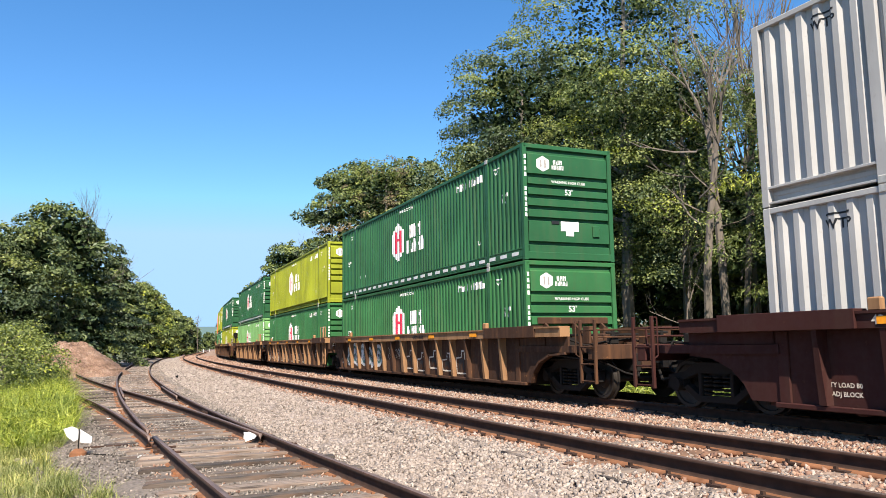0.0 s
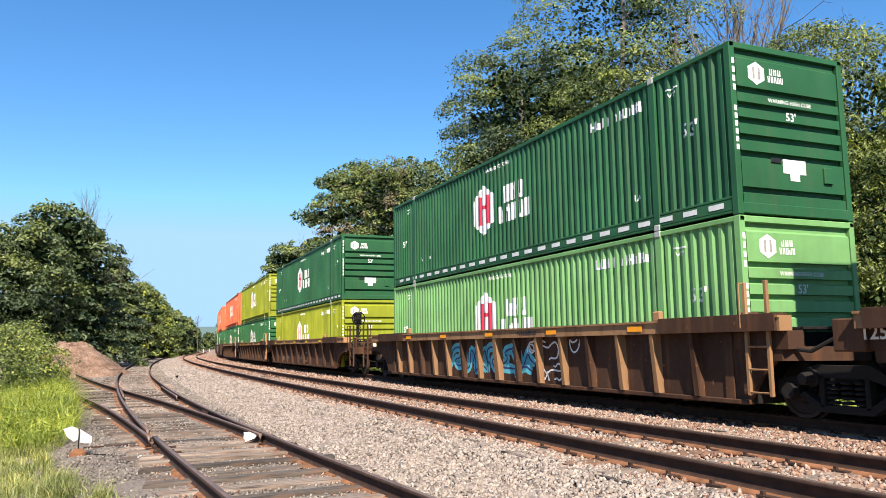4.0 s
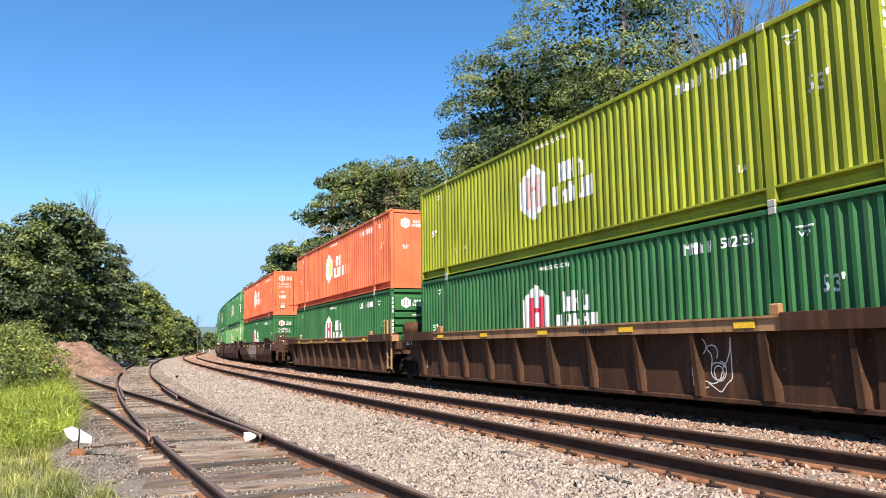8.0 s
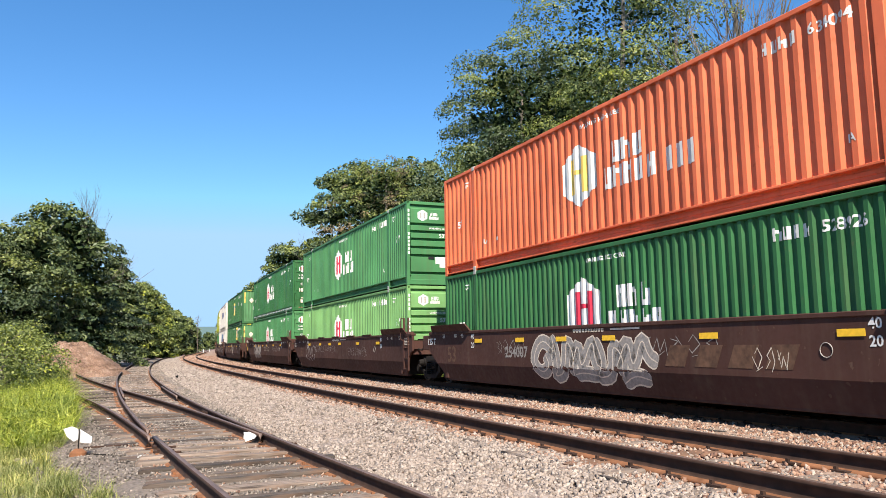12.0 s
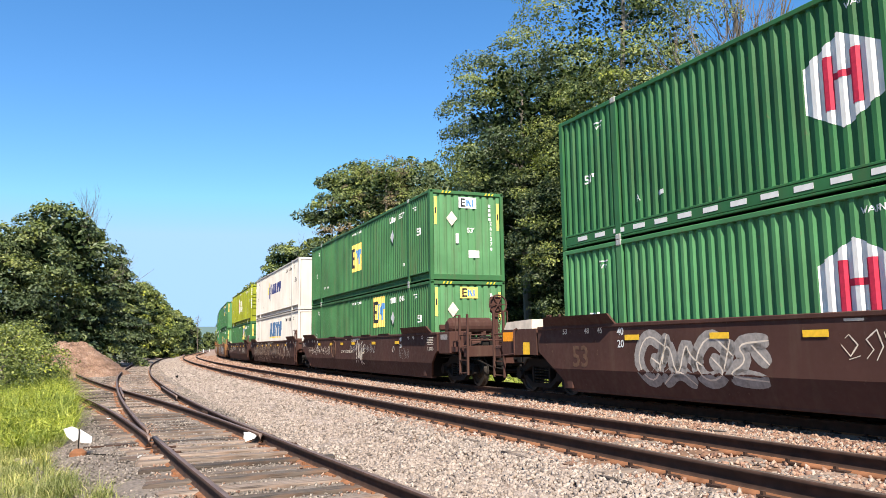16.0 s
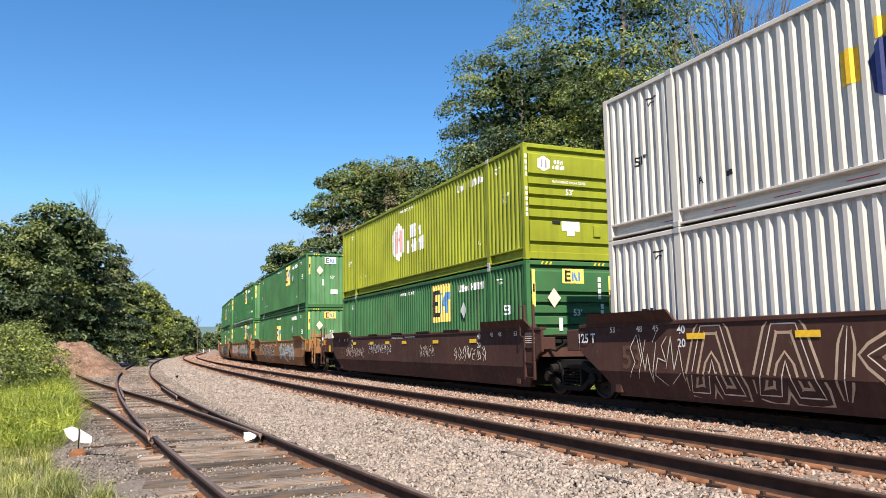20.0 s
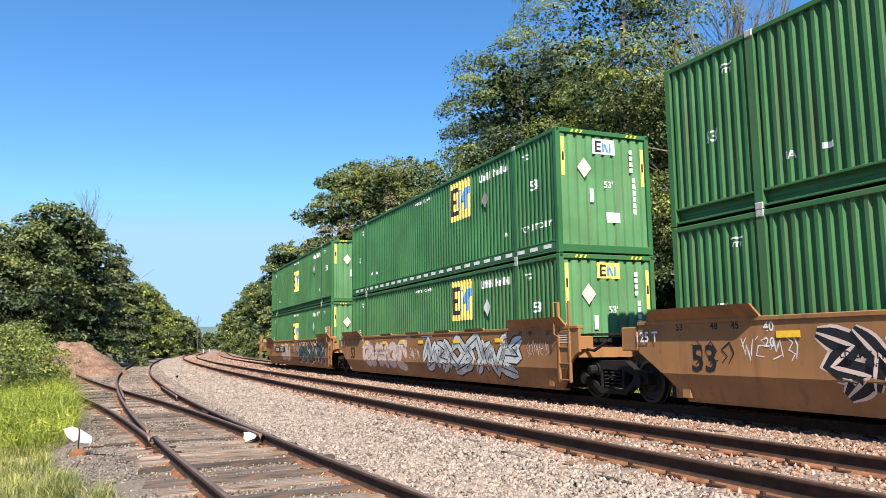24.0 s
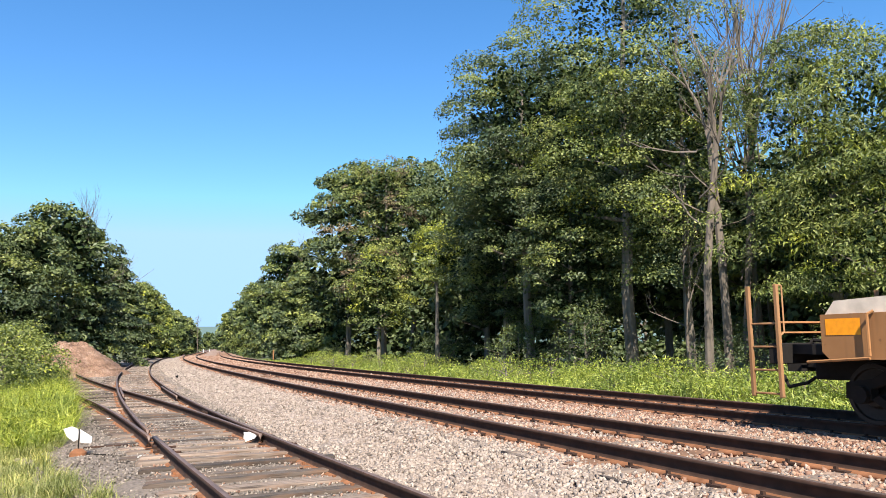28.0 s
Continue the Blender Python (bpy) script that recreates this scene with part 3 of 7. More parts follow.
def limbs(rng, height, radius, clear, lean=0.03, r0=0.2, count=16):
    """Trunk with tapering limbs; returns the shape and the limb tips."""
    sh, arms, tips = Shape(), [], []
    pts, p = [], Vector((0, 0, -0.3))
    k = 9
    for i in range(k + 1):
        pts.append((p.copy(), r0 * (1 - 0.85 * i / k) + 0.012))
        p = p + Vector((rng.normal(0, lean), rng.normal(0, lean), 1.0)) * (height * 0.93 / k)
    for (a, ra), (b, rb) in zip(pts[:-1], pts[1:]):
        sh.tube(a, b, ra, 8, rb, False)
    for i in range(count):
        f = clear + (0.97 - clear) * (i + rng.uniform(0, 1)) / count
        j = min(int(f * k), k - 1)
        a = pts[j][0].lerp(pts[j + 1][0], f * k - j)
        ang = rng.uniform(0, 2 * math.pi)
        reach = radius * (0.5 + 0.5 * rng.uniform()) * math.sqrt(max(0.05, 1 - ((f - 0.45) / 0.57) ** 2))
        d = Vector((math.cos(ang), math.sin(ang), rng.uniform(0.15, 0.6) + max(0.0, f - 0.6) * 2.2))
        mid = a + d * reach * 0.5
        end = mid + (d + Vector((rng.normal(0, 0.3), rng.normal(0, 0.3), rng.normal(0, 0.2)))) * reach * 0.5
        rr = pts[j][1] * 0.5
        arm = Shape()
        arms.append(arm)
        arm.tube(a, mid, rr, 5, rr * 0.6, False)
        arm.tube(mid, end, rr * 0.6, 5, rr * 0.15, False)
        for _ in range(2):
            e2 = mid.lerp(end, rng.uniform(0.2, 0.8)) + Vector(rng.normal(0, 0.35, 3)) * reach * 0.45
            arm.tube(mid, e2, rr * 0.4, 4, rr * 0.1, False)
            tips.append(e2)
        tips += [mid, end]
    tips.append(pts[-1][0])
    return sh, arms, tips


def tree(label, xy, height, radius, mat, leaves, size, seed, clear=0.18, second=None, clump=0.78, bark=None, droop=0.3, z=-0.7, share=0.35, oval=0.55, tiers=0):
    """Trunk, limbs and a crown of flat leafy sprays round a core coloured dark as shade; tiers gives a conifer's
    storeys.
    """
    rng = np.random.default_rng(seed)
    t = thing("tree", label, "tree", "trees of the woods")
    t.location = (xy[0], xy[1], z)
    wood, arms, tips = limbs(rng, height, radius, clear, r0=0.012 * height + 0.05)
    part("trunk", wood, bark or BARK, t)
    wood = Shape()
    for arm in arms:
        wood.add(arm.v, arm.f)
    part("branchwork", wood, bark or BARK, t)["kind"] = "stuff"
    p1, p2 = rng.uniform(0, 6.28, 2)
    def hull(f, a):
        if tiers:
            return radius * (1.02 - f) ** 0.75 * (1 + 0.12 * math.sin(5 * a + p1))
        lobe = 1 + 0.20 * math.sin(2 * a + p1 + 3 * f) + 0.13 * math.sin(5 * a + p2 - 7 * f)
        return radius * lobe * math.sqrt(max(0.05, 1 - ((f - clear - (1 - clear) * 0.42) / (oval * (1 - clear) + 0.06)) ** 2))
    cl = [] if tiers else [np.array(p) for p in tips]
    for _ in range(int(len(tips) * (4.4 if tiers else 2.3))):
        f, a = rng.uniform(clear, 1.0), rng.uniform(0, 2 * math.pi)
        if tiers:
            f = clear + (1 - clear) * (1 - math.sqrt(rng.uniform(0, 1)))
            f = (round(f * tiers) + rng.normal(0, 0.10)) / tiers
        w = hull(min(max(f, clear), 1.0), a) * rng.uniform(0.6, 1.06)
        cl.append(np.array((math.cos(a) * w, math.sin(a) * w, f * height - (0.12 * w if tiers else 0))))
    cl = np.array(cl)
    rad = clump * rng.choice((0.45, 0.7, 1.0, 1.35), len(cl), p=(0.3, 0.35, 0.25, 0.1)) * (radius / 4.0) ** 0.5
    leaves = int(leaves * (1.28 if size < 0.17 else 0.95))
    pick = rng.choice(len(cl), leaves, p=rad ** 2 / np.sum(rad ** 2))
    d = rng.normal(size=(leaves, 3))
    d[:, 2] = np.abs(d[:, 2]) - 0.35
    d /= np.linalg.norm(d, axis=1, keepdims=True)
    squash = np.array([1.2, 1.2, 0.32 if tiers else 0.68])
    tilt = cl[pick] * np.array([1, 1, 0.0])
    tilt /= np.linalg.norm(tilt, axis=1, keepdims=True) + 0.3
    off = d * (rad[pick] * rng.uniform(0.3, 1.0, leaves) ** 0.6)[:, None] * squash
    off[:, 2] -= (0.45 if tiers else 0.2) * np.sum(off * tilt, axis=1)
    pos = cl[pick] + off
    pos[:, 2] = np.maximum(pos[:, 2], 0.25)
    facing = 0.9 * d + np.array([0, 0, 0.5]) + 0.5 * tilt
    facing /= np.linalg.norm(facing, axis=1, keepdims=True) + 1e-9
    size = size * (0.78 if size < 0.17 else 0.98)
    long, wide = (1.75, 0.15) if droop > 0.5 else (1.2, 0.3)
    if second is None:
        part("crown", leaf_mesh("crown", pos, size, mat, rng, droop, long, facing, wide), None, t)
    else:
        alt = rng.uniform(size=len(cl)) < share
        k = alt[pick]
        part("crown", leaf_mesh("crown", pos[~k], size, mat, rng, droop, long, facing[~k], wide), None, t)
        part("crown", leaf_mesh("crown", pos[k], size, second, rng, droop, long, facing[k], wide), None, t, "sprays of lighter leaves")
    # Added large leaves stop light through the core; dark colour paints its shade.
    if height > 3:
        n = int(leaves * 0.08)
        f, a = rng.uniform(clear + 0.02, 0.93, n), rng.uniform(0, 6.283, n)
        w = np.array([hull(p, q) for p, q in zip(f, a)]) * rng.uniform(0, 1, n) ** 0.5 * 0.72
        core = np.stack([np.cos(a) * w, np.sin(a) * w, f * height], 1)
        part("inner_foliage", leaf_mesh("inner_foliage", core, size * 2.2, LEAF_DEEP, rng, droop, 1.2), None, t, "inner leaves coloured dark for the shade in the crown")
    return t


def bare_tree(label, xy, height, seed, r0=0.2, spread_r=2.5, clear=0.3, mat=None, z=-0.7, count=18):
    """A dead tree: a trunk that forks again and again into steep thin limbs."""
    rng = np.random.default_rng(seed)
    t = thing("bare_tree", label, "tree", "trees of the woods")
    t.location = (xy[0], xy[1], z)
    trunk, limb_list = Shape(), []
    def grow(sh, p, d, length, r, level):
        steps = 4 if level < 2 else 2
        for k in range(steps):
            q = p + d * (length / steps)
            sh.tube(p, q, r * (1 - 0.35 * k / steps), 8 if level == 0 else 5 if level < 3 else 3, r * (1 - 0.35 * (k + 1) / steps), False)
            p = q
            d = (d + Vector(rng.normal(0, 0.035 + 0.045 * level, 3)) + Vector((0, 0, 0.05 * level))).normalized()
            if level and level < 4 and rng.uniform() < 0.8:
                grow(sh, p, (d + Vector(rng.normal(0, 0.5, 3))).normalized(), length * 0.42, r * 0.32, level + 1 if level > 1 else 3)
        if level >= 4 or r < 0.006:
            return
        for k in range(3 if level < 2 else 2):
            wide = 0.19 if level == 0 else 0.27
            nd = (d + Vector((rng.normal(0, wide), rng.normal(0, wide), 0.25))).normalized()
            target = sh
            if level == 0:
                target = Shape()
                limb_list.append(target)
            grow(target, p, nd, (length * 0.62 if level else (height - low) * 0.46) * rng.uniform(0.75, 1.1), r * (0.55 if level else 0.42), level + 1)
    low = height * clear
    grow(trunk, Vector((0, 0, -0.3)), Vector((rng.normal(0, 0.03), rng.normal(0, 0.03), 1)).normalized(), low, r0, 0)
    for k in range(count // 3):
        f = rng.uniform(0.35, 0.98)
        one = Shape()
        limb_list.append(one)
        a = rng.uniform(0, 6.28)
        grow(one, Vector((0, 0, low * f)), Vector((math.cos(a), math.sin(a), rng.uniform(0.0, 0.6))).normalized(), spread_r * 0.6, r0 * 0.2, 3)
    top = max(v[2] for one in limb_list for v in one.v)
    k = height / top
    for one in [trunk] + limb_list:
        one.v = [(x, y, zz * k) for x, y, zz in one.v]
    part("trunk", trunk, mat or DEAD, t)
    for one in limb_list:
        part("limb", one, mat or DEAD, t)
    return t


# woods beyond the train's track
big = "tall broadleaf tree with a dense dark green crown"
tree(big, plan(935, 42), 18.2, 5.0, LEAF_DARK, 37000, 0.168, 21, 0.36, LEAF_MID)
tree("tall tree with sunlit yellowish green sprays", plan(1115, 34), 21.5, 5.0, LEAF_MID, 34800, 0.136, 22, 0.30, LEAF_YEL, share=0.3)
tree(big, plan(1005, 47), 20.5, 5.2, LEAF_DARK, 25000, 0.19, 23, 0.25, LEAF_MID)
tree("tree with grey-green leaves beside bare trunks", plan(1215, 31), 13.8, 3.0, LEAF_MID, 20300, 0.122, 24, 0.3, LEAF_DARK)
tree("feathery tree with drooping light green leaves", plan(1480, 25.5), 12.0, 3.4, LEAF_MID, 29000, 0.116, 25, 0.26, LEAF_YEL, droop=0.9, share=0.22)
tree("feathery tree with drooping light green leaves", plan(1640, 23), 10.5, 3.2, LEAF_MID, 17400, 0.122, 26, 0.2, LEAF_YEL, droop=0.9, share=0.22)
tree("broadleaf tree at the edge of the woods", plan(890, 47), 11.5, 3.8, LEAF_DARK, 21750, 0.163, 27, 0.26, LEAF_MID)
tree("broadleaf tree at the edge of the woods", plan(1010, 37), 10.0, 3.0, LEAF_DARK, 20300, 0.150, 28, 0.3, LEAF_MID)
tree("small tree with bright yellow-green leaves", plan(772, 52), 10.0, 1.5, LEAF_YEL, 5075, 0.163, 29, 0.62, clump=0.8)
tree(big, plan(790, 63), 16.6, 4.6, LEAF_DARK, 21750, 0.190, 30, 0.28, LEAF_MID)
tree("thinning tree with brown dying leaves", plan(678, 64), 17.4, 3.9, LEAF_BROWN, 17400, 0.177, 31, 0.32, LEAF_MID, share=0.45)
tree("vine-covered tree with yellowish leaves", plan(668, 60), 9.5, 2.2, LEAF_MID, 9000, 0.170, 32, 0.35, LEAF_YEL, share=0.25)
tree(big, plan(615, 73), 19.2, 4.6, LEAF_DARK, 20300, 0.265, 33, 0.2, LEAF_MID)
tree(big, plan(728, 70), 18.8, 4.8, LEAF_DARK, 17400, 0.265, 34, 0.3, LEAF_MID)
tree("rounded sunlit green tree beside the track", plan(505, 98), 14.6, 4.4, LEAF_MID, 17400, 0.319, 35, 0.03, LEAF_DARK, share=0.5)
tree("rounded sunlit green tree beside the track", plan(548, 88), 11.0, 3.8, LEAF_MID, 13050, 0.300, 36, 0.03, LEAF_DARK)
tree("rounded sunlit green tree beside the track", plan(466, 124), 12.0, 4.4, LEAF_MID, 11600, 0.372, 37, 0.03, LEAF_DARK)
tree("distant green tree beyond the bend", plan(447, 150), 11.5, 4.2, LEAF_MID, 8700, 0.442, 38, 0.03, LEAF_DARK)
tree("distant green tree beyond the bend", plan(424, 190), 12.0, 3.8, LEAF_MID, 7250, 0.530, 39, 0.03, LEAF_DARK)
tree("distant green tree beyond the bend", plan(413, 240), 12.5, 3.6, LEAF_DARK, 5800, 0.663, 40, 0.03, LEAF_MID)
for i, (px, dep, h, r) in enumerate(((860, 57, 15, 4.6), (1060, 44, 16, 5), (1180, 41, 15, 4.6), (1330, 36, 9.0, 3.6), (1420, 34, 9.0, 3.8), (1560, 31, 9.5, 4.0), (980, 58, 15, 5), (1250, 47, 11, 5), (1400, 46, 10, 5), (1700, 30, 10, 4.5))):
    tree("shaded tree deeper in the woods", plan(px, dep), h, r, LEAF_DARK, 8000, 0.34, 60 + i, 0.2, LEAF_MID, share=0.2)
for i, (px, dep, h, r, clr) in enumerate(((1246, 26.5, 12.5, 0.17, 0.66), (1282, 27, 15.5, 0.18, 0.6), (1312, 29, 18, 0.15, 0.5), (1345, 31, 17.5, 0.15, 0.5), (1385, 33, 16.4, 0.14, 0.5), (1328, 30.5, 17.5, 0.12, 0.45), (1366, 31.5, 17.2, 0.12, 0.45), (1412, 32.5, 16.2, 0.11, 0.5), (1215, 29, 8, 0.08, 0.4), (1435, 32, 15.4, 0.12, 0.5))):
    bare_tree("bare grey tree with dead upright branches", plan(px, dep), h, 80 + i, r, 2.6, clr)
for i in range(13):
    tree("dim tree far inside the woods", plan(800 + i * 68, 62 + (i * 29 % 11)), 8.5 + (i * 17 % 5), 4.6, LEAF_DARK, 2600, 0.42, 140 + i, 0.03)
for i in range(8):
    tree("dim tree far inside the woods", plan(548 + i * 36, 92 + (i * 29 % 11)), 8.5 + (i * 17 % 5), 4.6, LEAF_DARK, 2600, 0.5, 180 + i, 0.03)
# understorey along the edge of the woods
for i, px in enumerate(range(600, 1600, 150)):
    s_here = np.interp(px, [500, 593, 698, 846, 1144, 1500], [118, 82, 62, 45, 30, 17])
    x, y = line(s_here, 13.0 + (i * 37 % 10) * 0.25)
    tree("low shrub at the edge of the woods", (float(x), float(y)), 1.6 + (i * 53 % 10) * 0.17, 1.5, LEAF_DARK, 3000, 0.07 + 0.001 * s_here, 100 + i, 0.02, LEAF_MID, clump=0.6)

# trees on the near side, beyond the siding
left = "dense dark green tree beside the siding"
tree(left, plan(28, 47), 9.2, 3.5, LEAF_DARK, 15000, 0.23, 41, 0.03, LEAF_MID, share=0.2)
tree(left, plan(102, 57), 12.4, 3.5, LEAF_DARK, 15500, 0.26, 42, 0.03, LEAF_MID, share=0.2)
tree("dark conifer with layered boughs beside the siding", plan(150, 62), 12.6, 4.6, LEAF_DARK, 22000, 0.21, 43, 0.10, LEAF_MID, tiers=11, share=0.12)
tree("dark conifer with layered boughs beside the siding", plan(204, 75), 11.6, 4.2, LEAF_DARK, 17000, 0.24, 44, 0.27, LEAF_MID, tiers=10, share=0.15)
tree(left, plan(-40, 44), 9.0, 3.2, LEAF_DARK, 13050, 0.163, 45, 0.03, LEAF_MID)
tree("sunlit green tree beside the siding", plan(240, 97), 9.8, 3.2, LEAF_MID, 13050, 0.283, 46, 0.2, LEAF_YEL, share=0.2)
tree("sunlit green tree beside the siding", plan(276, 117), 8.9, 3.2, LEAF_MID, 10150, 0.319, 47, 0.02, LEAF_YEL)
tree("sunlit green tree beside the siding", plan(304, 144), 8.6, 3.3, LEAF_MID, 8700, 0.372, 48, 0.02, LEAF_DARK)
tree("distant green tree beyond the bend", plan(328, 180), 8.6, 3.2, LEAF_MID, 6525, 0.442, 49, 0.02, LEAF_DARK)
tree("distant green tree beyond the bend", plan(334, 230), 8.6, 3.4, LEAF_DARK, 5800, 0.575, 50, 0.02, LEAF_MID)
tree("distant green tree beyond the bend", plan(372, 520), 11.0, 5, LEAF_DARK, 3000, 1.2, 51, 0.02, LEAF_MID)
tree("distant green tree beyond the bend", plan(399, 330), 11.0, 4, LEAF_DARK, 3000, 1.0, 52, 0.02, LEAF_MID)
for i, (px, dep, h) in enumerate(((122, 60, 15.0), (150, 61, 14.8), (190, 66, 13.9), (545, 93, 16.2), (350, 170, 9.2))):
    bare_tree("bare grey tree behind green crowns", plan(px, dep), h, 90 + i, 0.09, 2.0, 0.55, count=14)


# ---- the train ----
V = 11.2453                     # metres a second, towards the viewer
LEN = 16.15                     # length of a container
FRONT = (-0.95, 22.53, 41.5, 60.7, 84.3, 103.05, 122.2, 146.08, 165.5, 184.6, 208.4, 227.9, 247.4, 271.0, 290.9, 310.3)
SHIFT = {2: -0.2, 4: -0.52, 15: 0.22}      # boxes that stand off the middle of their well
FLOOR_Z, STACK = 0.27, 2.896
SIDE_M = Matrix(((0, 0, -1, 0), (-1, 0, 0, 0), (0, 1, 0, 0), (0, 0, 0, 1)))    # text plane to the near side
FACE_M = Matrix(((1, 0, 0, 0), (0, 0, -1, 0), (0, 1, 0, 0), (0, 0, 0, 1)))     # text plane to the leading end
_text = {}


def lettering(body, size, place, plane, mat, parent):
    """Flat painted characters in the built-in font, centred at place."""
    key = (body, size, mat.name)
    if key not in _text:
        cu = bpy.data.curves.new("lettering", "FONT")
        cu.body, cu.size, cu.align_x, cu.align_y, cu.offset = body, size, "CENTER", "CENTER", size * 0.02
        cu.resolution_u = 2
        ob = bpy.data.objects.new("lettering", cu)
        me = bpy.data.meshes.new_from_object(ob)
        bpy.data.objects.remove(ob)
        me.materials.clear()
        me.materials.append(mat)
        _text[key] = me
    ob = new("lettering", _text[key])
    ob.parent = parent
    ob["kind"] = "stuff"
    ob.matrix_basis = Matrix.Translation(place) @ plane
    return ob


def side_text(body, size, y, z, mat, parent):
    """Characters on the corrugated side, painted into its troughs."""
    key = (body, size, mat.name, round(y, 2), round(z, 2), SIDE["fold"])
    CY, CX = FOLD_LINES[SIDE["fold"]]
    if key not in _text:
        cu = bpy.data.curves.new("lettering", "FONT")
        cu.body, cu.size, cu.align_x, cu.align_y, cu.offset = body, size, "CENTER", "CENTER", size * 0.02
        cu.resolution_u = 2
        ob = bpy.data.objects.new("lettering", cu)
        me = bpy.data.meshes.new_from_object(ob)
        bpy.data.objects.remove(ob)
        bm = bmesh.new()
        bm.from_mesh(me)
        bm.transform(Matrix.Translation((0, y, z)) @ SIDE_M)
        lo, hi = min(v.co.y for v in bm.verts), max(v.co.y for v in bm.verts)
        for cut in CY:
            if lo < cut < hi:
                bmesh.ops.bisect_plane(bm, geom=bm.verts[:] + bm.edges[:] + bm.faces[:], plane_co=(0, float(cut), 0), plane_no=(0, 1, 0))
        for v in bm.verts:
            v.co.x = float(np.interp(v.co.y, CY, CX)) - 0.004
        bm.to_mesh(me)
        bm.free()
        me.materials.clear()
        me.materials.append(mat)
        _text[key] = me
    ob = new("lettering", _text[key])
    ob.parent = parent
    ob["kind"] = "stuff"
    return ob


# corrugated side: outer face at -1.275, troughs 45 mm deep
DEPTH, OUT = 0.050, 1.275


BAYS = ((0.14, 1.90), (2.08, 14.07), (14.25, 16.01))


def corrugation(pitch):
    """Place along the side and depth of every fold, bay by bay."""
    runs = []
    for y0, y1 in BAYS:
        n = max(2, round((y1 - y0) / pitch))
        p = (y1 - y0) / n
        ys, xs = [], []
        for i in range(n):
            for f, d in ((0.0, 1), (0.17, 1), (0.34, 0), (0.66, 0), (0.83, 1)):
                ys.append(y0 + (i + f) * p)
                xs.append(-OUT + DEPTH * d)
        runs.append((ys + [y1], xs + [-OUT + DEPTH]))
    return runs


PITCHES = {"wide": 0.278, "mid": 0.222, "fine": 0.198}
FOLDS = {k: corrugation(p) for k, p in PITCHES.items()}
FOLD_LINES = {k: (np.concatenate([c[0] for c in runs]), np.concatenate([c[1] for c in runs])) for k, runs in FOLDS.items()}
SIDE = {"fold": "mid"}            # folds of the container in work


def side_panel():
    sh = Shape()
    for ys, xs in FOLDS[SIDE["fold"]]:
        n = len(ys)
        sh.add([(x, y, 0.30) for x, y in zip(xs, ys)] + [(x, y, 2.80) for x, y in zip(xs, ys)], [(i, i + 1, n + i + 1, n + i) for i in range(n - 1)])
    return sh


def decal(polys):
    """Paint that follows the corrugated side: convex outlines in (y, z)."""
    sh = Shape()
    CY, CX = FOLD_LINES[SIDE["fold"]]
    for poly in polys:
        y0, y1 = min(p[0] for p in poly), max(p[0] for p in poly)
        cuts = sorted({y0, y1, *[p[0] for p in poly], *[y for y in CY if y0 < y < y1]})
        def span(y):
            zs = []
            for (a, za), (b, zb) in zip(poly, poly[1:] + poly[:1]):
                if min(a, b) - 1e-6 <= y <= max(a, b) + 1e-6:
                    zs += [za, zb] if abs(a - b) < 1e-6 else [za + (zb - za) * (y - a) / (b - a)]
            return min(zs), max(zs)
        for a, b in zip(cuts[:-1], cuts[1:]):
            if b - a < 1e-5:
                continue
            e = 1e-5
            (la, ha), (lb, hb) = span(a + e), span(b - e)
            xa, xb = float(np.interp(a, CY, CX)) - 0.005, float(np.interp(b, CY, CX)) - 0.005
            sh.add([(xa, a, la), (xb, b, lb), (xb, b, hb), (xa, a, ha)], [(0, 1, 2, 3)])
    seen, back, verts = {}, [], []
    for p in sh.v:
        key = (round(p[1], 3), round(p[2], 3))
        if key not in seen:
            seen[key] = len(verts)
            verts.append(p)
        back.append(seen[key])
    sh.v, sh.f = verts, [tuple(back[q] for q in f) for f in sh.f]
    sh.f = [tuple(dict.fromkeys(f)) for f in sh.f]
    keep = [len(f) > 2 for f in sh.f]
    sh.m, sh.f = [m for m, k in zip(sh.m, keep) if k], [f for f, k in zip(sh.f, keep) if k]
    return sh


def rect(y, z, w, h):
    return [(y - w / 2, z - h / 2), (y + w / 2, z - h / 2), (y + w / 2, z + h / 2), (y - w / 2, z + h / 2)]


def hexagon(y, z, w, h):
    return [(y, z - h / 2), (y + w / 2, z - h / 4), (y + w / 2, z + h / 4), (y, z + h / 2), (y - w / 2, z + h / 4), (y - w / 2, z - h / 4)]


def glyph(c, z, p, h, rng):
    """A stand-in for one painted character: two stems and a link, at most."""
    tall = rng.choice((1, 1, 0.72))
    out = [rect(c + p * 0.24, z, p * 0.28, h), rect(c - p * 0.22, z - (1 - tall) * h / 2, p * 0.28, h * tall)]
    lift = rng.choice((-0.38, 0.0, 0.22))
    return out + [rect(c + p * 0.01, z + lift * h, p * 0.18, h * 0.24)]


def bars(y, z, w, h, n, seed):
    """A word or number that stands as plain upright bars."""
    rng = random.Random(seed)
    p = w / n
    return [q for i in range(n) for q in glyph(y - w / 2 + p * (i + 0.5), z, p, h, rng)]


def flat_polys(polys, x=None, y=None, lift=0.0):
    """Flat painted outlines: on a plane of fixed x (points y, z) or fixed y (points x, z)."""
    sh = Shape()
    for p in polys:
        sh.add([(x, a, b) if y is None else (a, y, b) for a, b in p], [tuple(range(len(p)))])
    return sh


SHARED = {}


def shared(name, make, mat, smooth=False):
    key = (name, mat.name)
    if key not in SHARED:
        SHARED[key] = make().mesh(name, mat, smooth)
    return SHARED[key]


